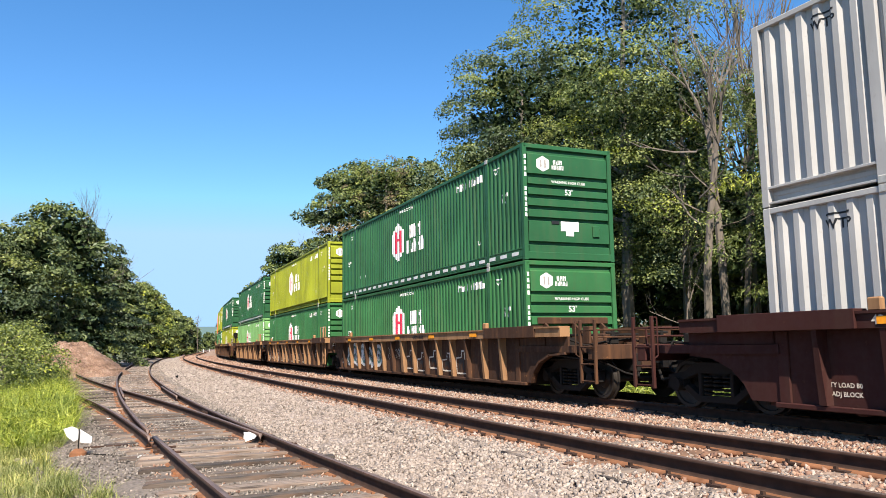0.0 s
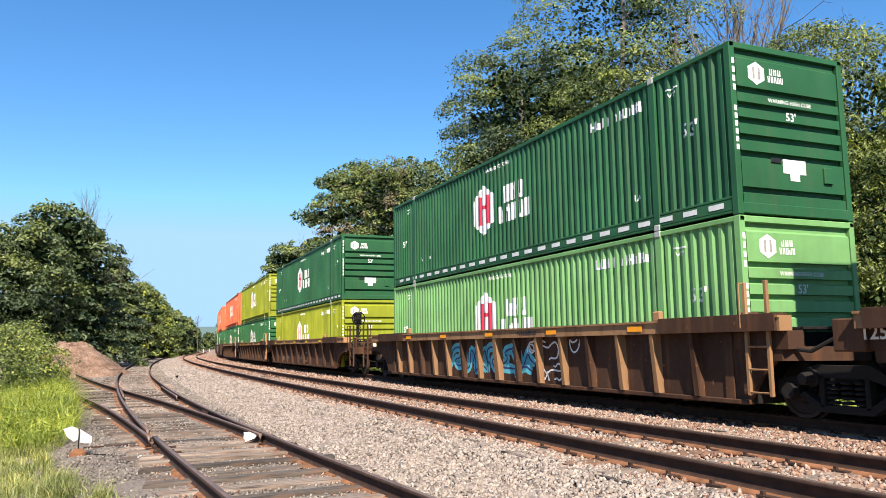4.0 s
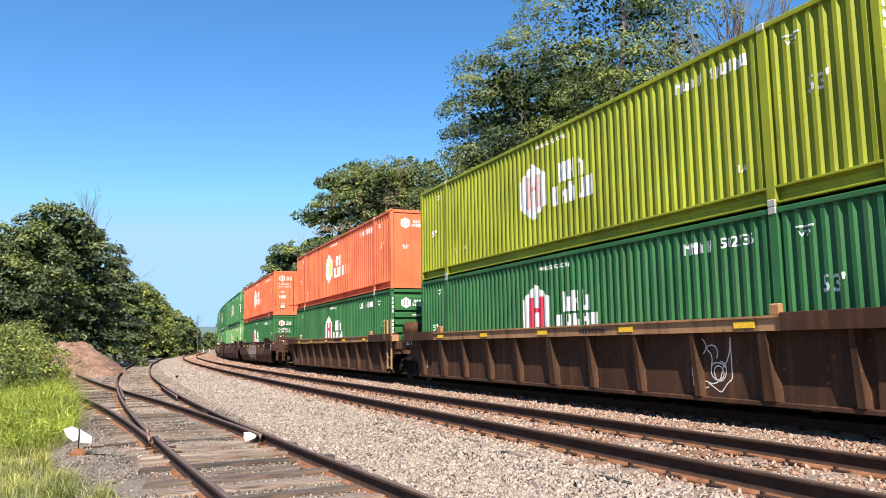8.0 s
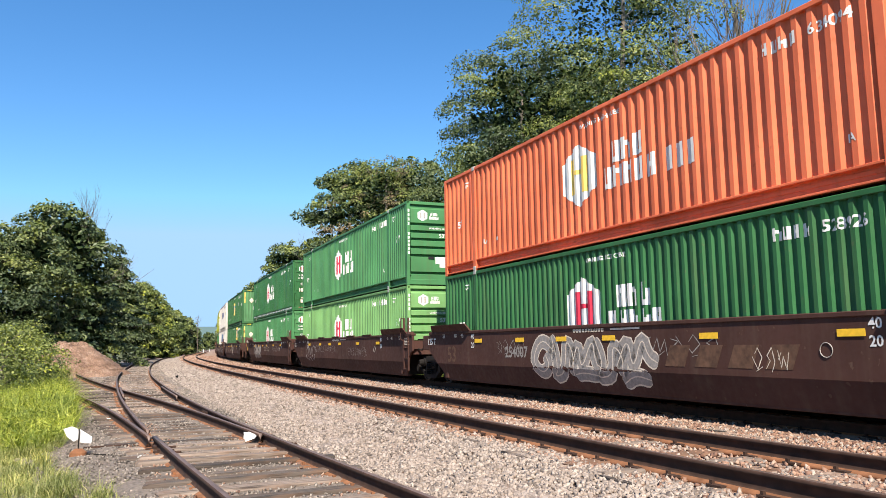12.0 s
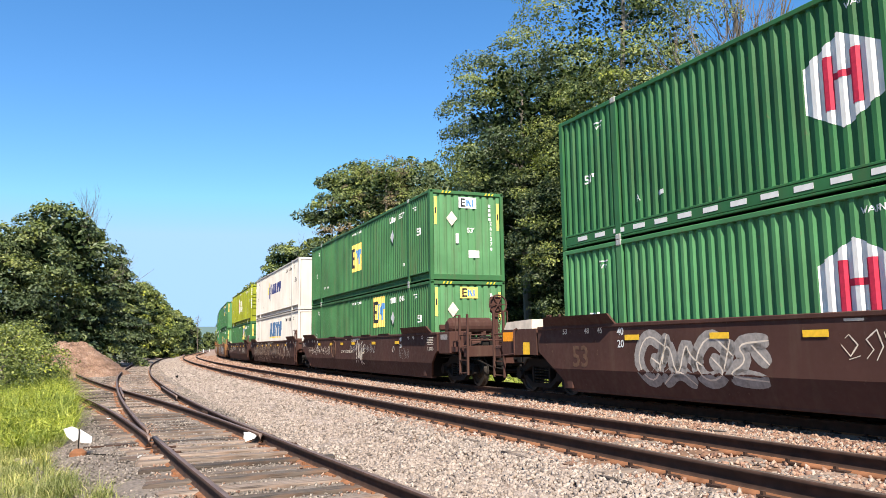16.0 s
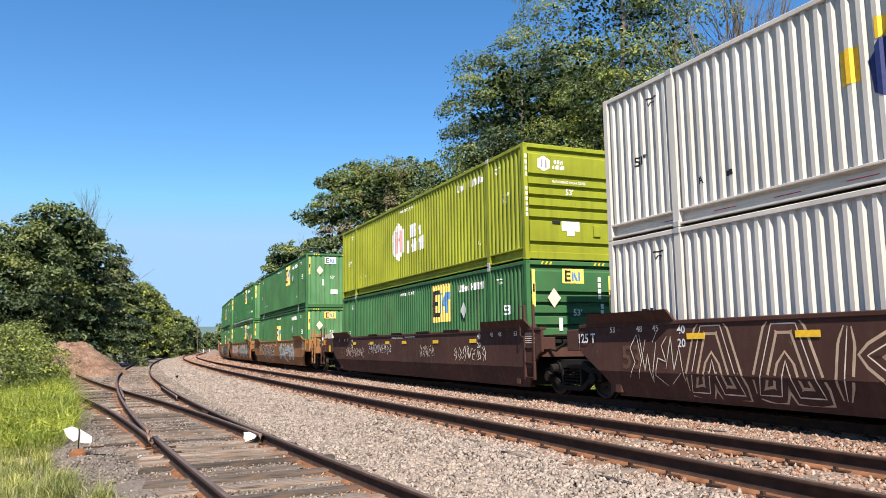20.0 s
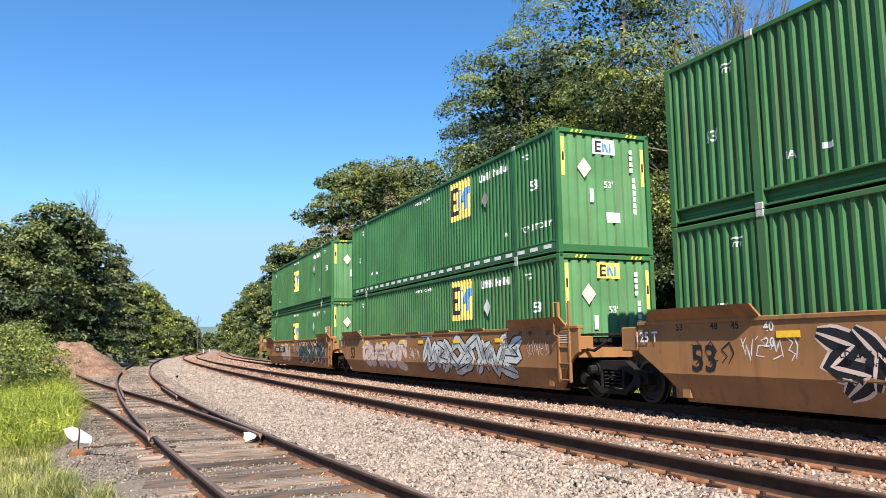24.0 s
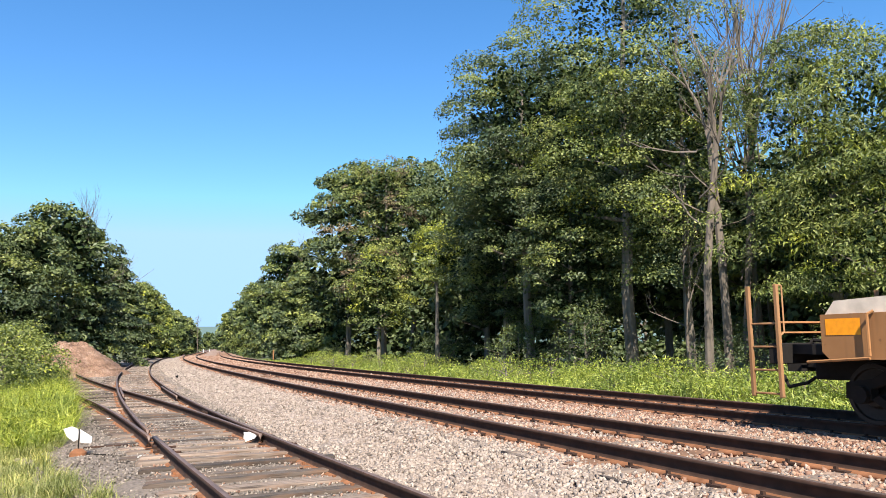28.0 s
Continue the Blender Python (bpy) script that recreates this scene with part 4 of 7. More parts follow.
def frame_shape():
    sh = Shape()
    for s in (-1, 1):
        a, b = sorted((s * 1.295, s * 1.19))
        sh.box(a, b, 0.0, LEN, 2.79, 2.88)                       # top rail
        a, b = sorted((s * 1.19, s * 1.10))
        sh.box(a, b, 0.1, 16.05, 0.06, 0.30)                     # bottom rail, set back
        a, b = sorted((s * 1.292, s * 1.18))
        sh.box(a, b, 0.1, 16.05, 0.275, 0.315, 0.006)
        sh.box(a, b, 0.1, 16.05, 0.04, 0.075, 0.006)
    for y0, y1 in ((0.0, 0.14), (16.01, 16.15)):
        sh.box(-1.2, 1.2, y0, y1, 2.77, 2.88)
        sh.box(-1.2, 1.2, y0, y1, 0.02, 0.2)
    return sh


def post_shape(y, w, s):
    def make():
        a, b = sorted((s * 1.298, s * 1.18))
        return Shape().box(a, b, y, y + w, 0.0, 2.885)
    return make


def casting_shape():
    return Shape().box(-0.081, 0.081, 0, 0.16, 0, 0.12, 0.015)


def roof_shape():
    sh = Shape()
    n = 40
    v, f = [], []
    for i in range(n + 1):
        z = 2.845 + (0.02 if i % 2 else 0)
        v += [(-1.2, 0.1 + i * 15.95 / n, z), (1.2, 0.1 + i * 15.95 / n, z)]
        if i:
            f.append((2 * i - 2, 2 * i - 1, 2 * i + 1, 2 * i))
    sh.add(v, f)
    return sh.box(-1.2, 1.2, 0.1, 16.05, 0.16, 0.24)


def ribbed_end():
    """Leading end: flat upper field, five pressed horizontal grooves, flat lower field."""
    sh = Shape()
    prof = [(0.02, 0.2)]
    for z in (0.42, 1.02, 1.30, 1.58, 1.84, 2.10):
        prof += [(0.02, z - 0.065), (0.095, z - 0.035), (0.095, z + 0.035), (0.02, z + 0.045)]
    prof += [(0.02, 2.62), (0.07, 2.66), (0.07, 2.78)]
    n = len(prof)
    sh.add([(x, y, z) for x in (-1.16, 1.16) for y, z in prof], [(i, i + 1, n + i + 1, n + i) for i in range(n - 1)])
    return sh


def upright_end():
    sh = Shape()
    xs, ys = [-1.16], [0.04]
    for i in range(9):
        c = -1.0 + i * 0.25
        xs += [c - 0.05, c - 0.025, c + 0.025, c + 0.05]
        ys += [0.04, 0.085, 0.085, 0.04]
    xs.append(1.16), ys.append(0.04)
    n = len(xs)
    sh.add([(x, y, 0.2) for x, y in zip(xs, ys)] + [(x, y, 2.78) for x, y in zip(xs, ys)], [(i, i + 1, n + i + 1, n + i) for i in range(n - 1)])
    return sh


def smooth_end():
    return Shape().box(-1.16, 1.16, 0.03, 0.1, 0.2, 2.78)


def door_leaf(s):
    def make():
        sh = Shape()
        a, b = sorted((s * 0.015, s * 1.16))
        sh.box(a, b, 0.05, 0.11, 0.16, 2.78)
        for z in (0.16, 0.62, 1.14, 1.66, 2.18, 2.68):
            sh.box(a, b, 0.025, 0.06, z, z + 0.10, 0.02)
        sh.box(a, a + 0.07, 0.02, 0.06, 0.16, 2.78)
        sh.box(b - 0.07, b, 0.02, 0.06, 0.16, 2.78)
        for z in (0.4, 1.0, 1.7, 2.4):
            sh.box(s * 1.15 - 0.06, s * 1.15 + 0.06, -0.005, 0.05, z, z + 0.12, 0.01)
        return sh
    return make


def lock_rod(x, s):
    def make():
        sh = Shape().tube((x, -0.005, 0.05), (x, -0.005, 2.86), 0.02, 6)
        for z in (0.09, 0.75, 1.4, 2.1, 2.8):
            sh.box(x - 0.04, x + 0.04, -0.02, 0.05, z - 0.04, z + 0.04, 0.008)
        sh.path([(x, -0.01, 0.72), (x - s * 0.12, -0.03, 0.70), (x - s * 0.34, -0.03, 0.74)], 0.016, 5)
        return sh
    return make


def container(colour, mat, end="ribbed", sign="hub", seed=0, dashes=False, number="", high=False):
    """A domestic 53-foot container, base at z 0, leading end at y 0."""
    ends = {"ribbed": "ribbed end", "doors": "lock-rod doors", "upright": "upright-ribbed end", "smooth": "smooth end"}[end]
    ob = thing("container", f"{colour} corrugated steel container with {ends} on the train", "container", "containers on the train")
    SIDE["fold"] = "wide" if colour in ("orange", "silver grey") else "fine" if sign == "box" else "mid"
    part("frame", shared("frame", frame_shape, mat), None, ob)
    if dashes:
        part("tape_rail", shared("tape_rail", lambda: Shape().box(-1.288, -1.17, 0.15, 16.0, 0.08, 0.27), mat), None, ob)
    near = part("side_panel", shared("side_panel_" + SIDE["fold"], side_panel, mat), None, ob)
    far = part("side_panel", shared("side_panel_" + SIDE["fold"], side_panel, mat), None, ob)
    far.matrix_basis = Matrix.Rotation(math.pi, 4, "Z") @ Matrix.Translation((0, -LEN, 0))
    part("roof", shared("roof", roof_shape, mat), None, ob)
    for y, w in ((0.0, 0.14), (1.90, 0.18), (14.07, 0.18), (16.01, 0.14)):
        for s in (-1, 1):
            part("post", shared(f"post_{y}_{s}", post_shape(y, w, s), mat), None, ob)
    for x in (-1.231, 1.231):
        for y in (1.91, 14.08):
            for z in (-0.004, 2.777):
                part("corner_casting", shared("corner_casting", casting_shape, CASTING), None, ob, "pale steel corner casting").location = (x, y, z)
    # Upright-ribbed ends take the paler paint with sunlight put into its colour.
    em = GREEN_SUN_END if end == "upright" else mat
    back = part("end_wall", shared("rear_wall", ribbed_end if end != "upright" else upright_end, mat), None, ob)
    back.matrix_basis = Matrix.Rotation(math.pi, 4, "Z") @ Matrix.Translation((0, -LEN, 0))
    hub = M_WHITE
    if end == "doors":
        for s in (-1, 1):
            leaf = part("door", shared(f"door_{s}", door_leaf(s), em), None, ob)
            for x in (0.3, 0.86):
                part("lock_rod", shared(f"rod_{s}_{x}", lock_rod(s * x, s), em), None, leaf, "painted lock rod")
    else:
        make = {"ribbed": ribbed_end, "upright": upright_end, "smooth": smooth_end}[end]
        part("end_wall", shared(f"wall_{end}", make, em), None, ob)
    # paint on the leading end
    fy = {"ribbed": 0.014, "upright": 0.034, "smooth": 0.024, "doors": 0.018}[end]
    if sign == "hub":
        cx = -0.72 if end != "doors" else -0.75
        part("emblem", flat_polys([[(cx + a, 2.40 + b) for a, b in hexagon(0, 0, 0.36, 0.40)]], y=fy), hub, ob, "white hexagonal emblem")
        part("emblem_bar", flat_polys([[(cx + a * 0.9 + o, 2.40 + b) for a, b in rect(0, 0, 0.05, 0.2)] for o in (-0.06, 0.06)], y=fy - 0.004), M_RED if end == "doors" else M_GREY, ob)
        part("lettering", flat_polys([[(a - 0.30, b) for a, b in p] for p in bars(0, 2.46, 0.28, 0.11, 3, seed) + bars(0, 2.33, 0.36, 0.11, 5, seed + 1)], y=fy - 0.001), hub, ob)
        lettering("53'", 0.2, (0.0, fy, 1.71) if end == "ribbed" else (-0.72, fy, 1.52), FACE_M, hub, ob)
        if end == "ribbed":
            lettering("WARNING HIGH CUBE", 0.095, (0.0, fy, 1.96), FACE_M, hub, ob)
            part("label_plate", flat_polys([rect(0.0, 0.86, 0.52, 0.24), rect(0.0, 0.68, 0.22, 0.12)], y=fy - 0.002), hub, ob, "white document plate")
            part("vent", Shape().box(-0.52, -0.30, 0.0, 0.03, 0.90, 0.98, 0.006), M_BLACK, ob)
            part("document_box", Shape().box(0.66, 0.86, -0.02, 0.03, 0.62, 0.90, 0.01), em, ob)
            part("numbering", flat_polys([[(-1.235 + a, b) for a, b in rect(0, 2.55 - 0.15 * i, 0.06, 0.10)] for i in range(4)] + [[(-1.235 + a, b) for a, b in rect(0, 1.75 - 0.13 * i, 0.06, 0.09)] for i in range(6)], y=-0.005), hub, ob)
        elif end == "doors":
            lettering("WARNING", 0.15, (-0.58, fy, 2.02), FACE_M, hub, ob)
            lettering("HIGH CUBE", 0.15, (-0.58, fy, 1.86), FACE_M, hub, ob)
            if number:
                lettering(number, 0.17, (0.55, fy, 2.27), FACE_M, hub, ob)
            part("lettering", flat_polys(bars(0.45, 2.47, 0.5, 0.15, 4, seed + 7), y=fy), hub, ob)
            part("small_print", flat_polys([rect(0.6, 1.60 - 0.07 * i, 0.7, 0.035) for i in range(5)], y=fy), hub, ob)
            part("label_plate", flat_polys([rect(-0.72, 1.2, 0.4, 0.2), rect(-0.72, 0.62, 0.3, 0.3)], y=fy - 0.004), M_CREAM, ob, "pale document plates")
            part("hazard_plate", flat_polys([rect(0.78, 0.66, 0.34, 0.26)], y=fy - 0.004), M_YELLOW, ob, "yellow data plate")
            part("reflector", flat_polys([rect(x, 0.2, 0.28, 0.05) for x in (-0.8, -0.3, 0.3, 0.8)], y=fy - 0.006), M_RED, ob, "red reflector tape")
    elif sign == "box":
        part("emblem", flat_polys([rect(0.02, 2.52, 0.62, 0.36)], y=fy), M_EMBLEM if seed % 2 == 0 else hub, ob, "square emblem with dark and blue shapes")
        part("emblem_bar", flat_polys([rect(-0.19, 2.52, 0.05, 0.28), rect(-0.11, 2.63, 0.12, 0.05), rect(-0.11, 2.52, 0.1, 0.04), rect(-0.11, 2.41, 0.12, 0.05)], y=fy - 0.004), M_BLACK, ob)
        part("emblem_bar", flat_polys([[(-0.02, 2.4), (0.03, 2.4), (0.03, 2.62), (-0.02, 2.62)], [(0.03, 2.55), (0.1, 2.4), (0.16, 2.4), (0.06, 2.62)], [(0.17, 2.4), (0.22, 2.4), (0.22, 2.62), (0.17, 2.62)]], y=fy - 0.004), M_BLUE, ob)
        lettering("53'", 0.22, (0.12, fy, 1.62), FACE_M, hub, ob)
        part("diamond", Shape().add([(-0.55, fy - 0.02, 1.74), (-0.36, fy - 0.03, 1.98), (-0.55, fy - 0.02, 2.22), (-0.74, fy - 0.03, 1.98)], [(0, 1, 2, 3)]), M_CREAM, ob, "blank diamond placard holder")
        for x, z in ((-1.10, 2.22), (1.10, 2.1)):
            part("warning_strip", flat_polys([rect(x, z, 0.09, 0.9)], y=fy - 0.002), M_EMBLEM, ob, "yellow warning strip")
            part("strip_text", flat_polys([rect(x, z, 0.05, 0.2)], y=fy - 0.006), M_BLACK, ob)
        part("label_plate", flat_polys([rect(0.22, 0.86, 0.38, 0.24)], y=fy - 0.002), hub, ob, "white document plate")
        part("vent", Shape().box(-0.42, -0.32, 0.0, 0.03, 1.18, 1.50, 0.006), M_WHITE, ob)
        if number:
            lettering("\n".join(number), 0.17, (0.84, fy - 0.002, 1.45), FACE_M, hub, ob)
            part("numbering", flat_polys([rect(0.80, 2.45 - 0.145 * i, 0.08, 0.10) for i in range(4)], y=fy - 0.002), hub, ob)
        else:
            part("numbering", flat_polys([rect(0.78, 2.45 - 0.145 * i, 0.09, 0.11) for i in range(4)] + [rect(0.84, 1.78 - 0.15 * i, 0.09, 0.12) for i in range(6)], y=fy - 0.002), hub, ob)
        part("hazard_stripe", flat_polys([[(x, 2.79), (x + 0.05, 2.79), (x + 0.09, 2.86), (x + 0.04, 2.86)] for x in (-0.9, -0.78, -0.66, 0.62, 0.74, 0.86)], y=-0.006), M_YELLOW, ob, "hazard stripes")
    elif sign == "wing":
        part("emblem", flat_polys([[(-0.1, 2.45), (0.12, 2.40), (0.05, 2.6), (-0.12, 2.62)]], y=fy), M_NAVY, ob)
        part("emblem_bar", flat_polys([[(-0.22, 2.5), (-0.12, 2.42), (-0.1, 2.6), (-0.2, 2.64)]], y=fy - 0.002), M_YELLOW, ob)
        part("lettering", flat_polys(bars(0.2, 2.2, 0.7, 0.16, 5, 5), y=fy), M_BLUE, ob)
        part("vent", Shape().box(0.0, 0.06, 0.01, 0.04, 1.4, 1.62, 0.006).box(0.0, 0.06, 0.01, 0.04, 1.05, 1.25, 0.006), M_BLACK, ob)
    # paint on the near side
    if sign == "hub":
        part("emblem", decal([hexagon(9.08, 1.58, 1.22, 1.38)]), hub, ob, "large white hexagonal emblem")
        sh = decal([rect(9.08 + o, 1.58, 0.17, 0.78) for o in (-0.22, 0.22)] + [rect(9.08, 1.66, 0.28, 0.10)])
        sh.v = [(x - 0.004, y, z) for x, y, z in sh.v]
        faded = M_ROSE if mat is OLIVE else M_EMBLEM if mat is ORANGE else M_RED
        part("emblem_bar", sh, faded, ob, "bars within the emblem")
        rng = random.Random(seed)
        for c, z, p in [(7.78 - 0.36 * i, 1.80, 0.36) for i in range(3)] + [(8.06 - 0.335 * i, 1.30, 0.335) for i in range(5)]:
            part("letter", decal(glyph(c, z, p, 0.44, rng)), hub, ob, "white block of a painted word")
        if colour == "orange":
            for i in range(3):
                part("letter", decal(glyph(6.2 - 0.28 * i, 1.30, 0.28, 0.44, rng)), hub, ob, "white block of a painted word")
        side_text("WARNING HIGH CUBE", 0.13, 8.3, 2.60, hub, ob)
    elif sign == "box":
        yc, zc = (5.27, 2.13) if high else (8.25, 1.60)
        part("emblem", decal([rect(yc, zc, 1.46, 1.13)]), M_EMBLEM, ob, "large yellow square emblem")
        def over(polys):
            sh = decal(polys)
            sh.v = [(x - 0.004, y, z) for x, y, z in sh.v]
            return sh
        part("emblem_bar", over([rect(yc + 0.56, zc, 0.16, 0.8), rect(yc + 0.34, zc + 0.34, 0.3, 0.13), rect(yc + 0.36, zc, 0.26, 0.12), rect(yc + 0.34, zc - 0.34, 0.3, 0.13)]), M_BLACK, ob)
        part("emblem_bar", over([rect(yc + 0.08, zc, 0.13, 0.62), [(yc + 0.02, zc + 0.31), (yc - 0.1, zc - 0.1), (yc - 0.2, zc - 0.1), (yc - 0.06, zc + 0.31)],
                                 [(yc - 0.1, zc - 0.1), (yc - 0.2, zc - 0.1), (yc - 0.30, zc + 0.31), (yc - 0.22, zc + 0.31)], rect(yc - 0.36, zc, 0.13, 0.62), rect(yc - 0.52, zc + 0.2, 0.2, 0.22)]), M_BLUE, ob)
        part("diamond", Shape().add([(-OUT - 0.02, 3.62, 1.61), (-OUT - 0.03, 3.42, 1.85), (-OUT - 0.02, 3.62, 2.09), (-OUT - 0.03, 3.82, 1.85)], [(0, 1, 2, 3)]), M_GREY if seed == 29 else M_WHITE, ob, "blank diamond placard holder")
        side_text("WARNING HIGH CUBE", 0.13, 8.2, 2.60, hub, ob)
    elif sign == "wing":
        if high:
            part("emblem", decal([[(9.75, 0.95), (10.3, 1.25), (10.35, 1.7), (9.95, 2.2)], rect(9.55, 1.75, 0.25, 0.7)]), M_NAVY, ob, "dark emblem shape")
            part("emblem_bar", decal([rect(10.62, 1.72, 0.3, 0.5), rect(10.1, 2.1, 0.2, 0.3)]), M_YELLOW, ob)
            part("lettering", decal([[(y0, 1.42), (y0 - w, 1.42), (y0 - w - 0.12, 2.05), (y0 - 0.12, 2.05)] for y0, w in ((9.1, 0.55), (8.4, 0.75), (7.5, 0.2), (7.15, 0.5), (6.5, 0.55))]), M_NAVY, ob, "dark slanted bars of a painted word")
        else:
            part("lettering", decal([[(y0, 1.55), (y0 - w, 1.55), (y0 - w - 0.2, 2.45), (y0 - 0.2, 2.45)] for y0, w in ((9.8, 0.75), (8.85, 1.0), (7.65, 0.28), (7.2, 0.7), (6.3, 0.75))]), M_STEEL_BLUE, ob, "blue slanted bars of a painted word")
            part("word_shadow", decal([rect(y0, 1.5, w, 0.09) for y0, w in ((9.45, 0.75), (8.35, 1.0), (7.5, 0.28), (6.85, 0.4), (5.95, 0.4))]), M_YELLOW, ob, "yellow shade under the word")
    ink = M_BLACK if sign in ("wing", "none") else hub
    if sign == "none":
        for y in (1.3, 14.9):
            side_text("WTP", 0.20, y, 2.48, ink, ob)
            part("stencil_mark", decal([rect(y, 2.63, 0.4, 0.03)]), ink, ob)
        return ob
    side_text("53ft" if sign == "wing" else "53'", 0.34, 1.05, 1.66 if not high else 1.72, ink, ob)
    for y in (2.55, 13.55):
        side_text("VTP", 0.12, 1.45 if y < 5 else 14.7, 2.42, ink, ob)
        side_text("IA", 0.17, y, 0.72, ink, ob)
    side_text("53'", 0.26, 15.1, 1.4, ink, ob)
    if number:
        side_text(number, 0.24, 2.75, 2.47, ink, ob)
    part("numbering", decal(bars(3.65, 2.47, 0.7, 0.2, 4, seed + 3) + ([] if number else bars(2.75, 2.47, 0.85, 0.2, 6, seed + 4))), ink, ob)
    part("stencil_mark", decal([rect(1.45, 2.53, 0.3, 0.03), rect(14.7, 2.53, 0.3, 0.03), rect(12.9, 0.72, 0.18, 0.09)]), ink, ob)
    if seed == 29:
        side_text("TOP LIFT ONLY", 0.2, 1.05, 0.72, ink, ob)
    if dashes:
        for i in range(25):
            part("reflector", shared("tape_dash", lambda: Shape().box(-0.002, 0.002, -0.17, 0.17, -0.045, 0.045, 0.0005), M_WHITE), None, ob, "white conspicuity tape dash").location = (-1.293, 0.5 + 0.62 * i, 0.185)
    elif sign == "wing" or colour.startswith("silver"):
        part("reflector", flat_polys([rect(0.6 + 1.25 * i, 0.19, 0.5, 0.07) for i in range(12)], x=-1.197), M_RED, ob, "red and white reflector tape")
    return ob


CASTING = plain("galvanised_steel", (0.42, 0.40, 0.37), 0.55, 0.3)


# ---- well cars ----
def slab(a, b):
    """A solid between two quads of points."""
    return Shape().add(list(a) + list(b), [(0, 1, 2, 3), (7, 6, 5, 4), (0, 1, 5, 4), (1, 2, 6, 5), (2, 3, 7, 6), (3, 0, 4, 7)])


def smooth_side():
    sh = Shape()
    out = [(-0.95, 1.46), (16.95, 1.46), (16.95, 0.98), (16.35, 0.62), (-0.50, 0.62), (-0.80, 0.92), (-0.95, 0.98)]
    sh.prism(out, 0, -1.50, -1.44)
    lo = slab([(-1.50, -0.50, 0.625), (-1.50, 16.35, 0.625), (-1.44, 16.35, 0.625), (-1.44, -0.50, 0.625)], [(-1.36, -0.12, 0.2), (-1.36, 15.9, 0.2), (-1.30, 15.9, 0.2), (-1.30, -0.12, 0.2)])
    sh.add(lo.v, lo.f)
    return sh


def smooth_chord():
    return Shape().box(-1.525, -1.36, -0.95, 16.95, 1.455, 1.53)


def smooth_sill():
    return Shape().box(-1.352, -1.2, -0.12, 15.9, 0.15, 0.215)


def end_lip(y0, y1):
    def make():
        lo = slab([(-1.52, y0, 1.525), (-1.52, y1, 1.525), (-1.47, y1, 1.525), (-1.47, y0, 1.525)], [(-1.67, y0 + 0.05, 1.72), (-1.67, y1 - 0.25, 1.72), (-1.62, y1 - 0.25, 1.72), (-1.62, y0 + 0.05, 1.72)])
        return lo
    return make


def ribbed_side(arch0, arch1):
    """Side with a heavy top chord, gusset ribs and a flat lower flange."""
    def make():
        sh = Shape()
        lead = [(-1.9, 1.3), (-1.9, 0.92), (-1.25, 0.88), (-0.8, 0.72), (-0.55, 0.5), (-0.42, 0.26)] if arch0 else [(-0.75, 1.3), (-0.75, 0.95), (-0.35, 0.62), (-0.1, 0.26)]
        tail = [(16.5, 0.26), (16.65, 0.5), (16.9, 0.72), (17.3, 0.88), (17.8, 0.92), (17.8, 1.3)] if arch1 else [(15.95, 0.26), (16.3, 0.62), (16.9, 0.95), (16.9, 1.3)]
        return sh.prism(lead + tail, 0, -1.39, -1.34)
    return make


def ribbed_chord(arch0, arch1):
    def make():
        top0, top1 = (-1.9 if arch0 else -0.9), (17.8 if arch1 else 17.05)
        return Shape().prism([(-1.61, 1.525), (-1.33, 1.525), (-1.33, 1.30), (-1.58, 1.30), (-1.58, 1.49), (-1.61, 1.49)], 1, top0, top1)
    return make


def ribbed_sill():
    return Shape().box(-1.46, -1.30, -0.1, 16.0, 0.19, 0.265)


def well_liner():
    """Inner plate of the well, behind the side sheet."""
    return Shape().box(-1.335, -1.312, -0.1, 16.2, 0.2, 1.28, 0.004)


def rib(w):
    """Gusset under the top chord, tapering inwards to the sill; w widens it."""
    sh = Shape()
    sh.add([(-1.57, -0.04 * w, 1.30), (-1.57, 0.04 * w, 1.30), (-1.39, 0.06 * w, 1.30), (-1.39, -0.06 * w, 1.30), (-1.48, -0.06 * w, 0.27), (-1.48, 0.06 * w, 0.27), (-1.39, 0.10 * w, 0.27), (-1.39, -0.10 * w, 0.27)],
           [(0, 1, 2, 3), (4, 5, 6, 7), (0, 1, 5, 4), (1, 2, 6, 5), (3, 0, 4, 7)])
    return sh


def well_floor():
    sh = Shape().box(-1.3, 1.3, 0.9, 15.25, 0.2, 0.262)
    for y in (0.2, 15.75):
        sh.box(-1.42, 1.42, y, y + 0.2, 0.21, 1.3)
    for i in range(9):
        sh.box(-1.3, 1.3, 1.4 + i * 1.66, 1.55 + i * 1.66, 0.15, 0.21)
    return sh


def joint_arm():
    """Frame over the shared truck at an articulated end (leading end)."""
    sh = Shape()
    sh.prism([(-1.40, 0.2), (-1.40, -0.75), (-0.45, -1.46), (0.45, -1.46), (1.40, -0.75), (1.40, 0.2)], 2, 0.86, 1.06)
    sh.box(-0.42, 0.42, -1.46, 0.3, 0.70, 0.88)
    sh.box(-1.42, -1.1, -0.9, 0.15, 1.02, 1.30)
    sh.box(1.1, 1.42, -0.9, 0.15, 1.02, 1.30)
    return sh


def grating(y0):
    sh = Shape()
    for i in range(5):
        sh.box(-1.0, 1.0, y0 + 0.14 * i, y0 + 0.14 * i + 0.035, 1.32, 1.36, 0.004)
    for i in range(9):
        sh.box(-1.0 + 0.245 * i, -0.97 + 0.245 * i, y0, y0 + 0.62, 1.31, 1.35, 0.004)
    return sh


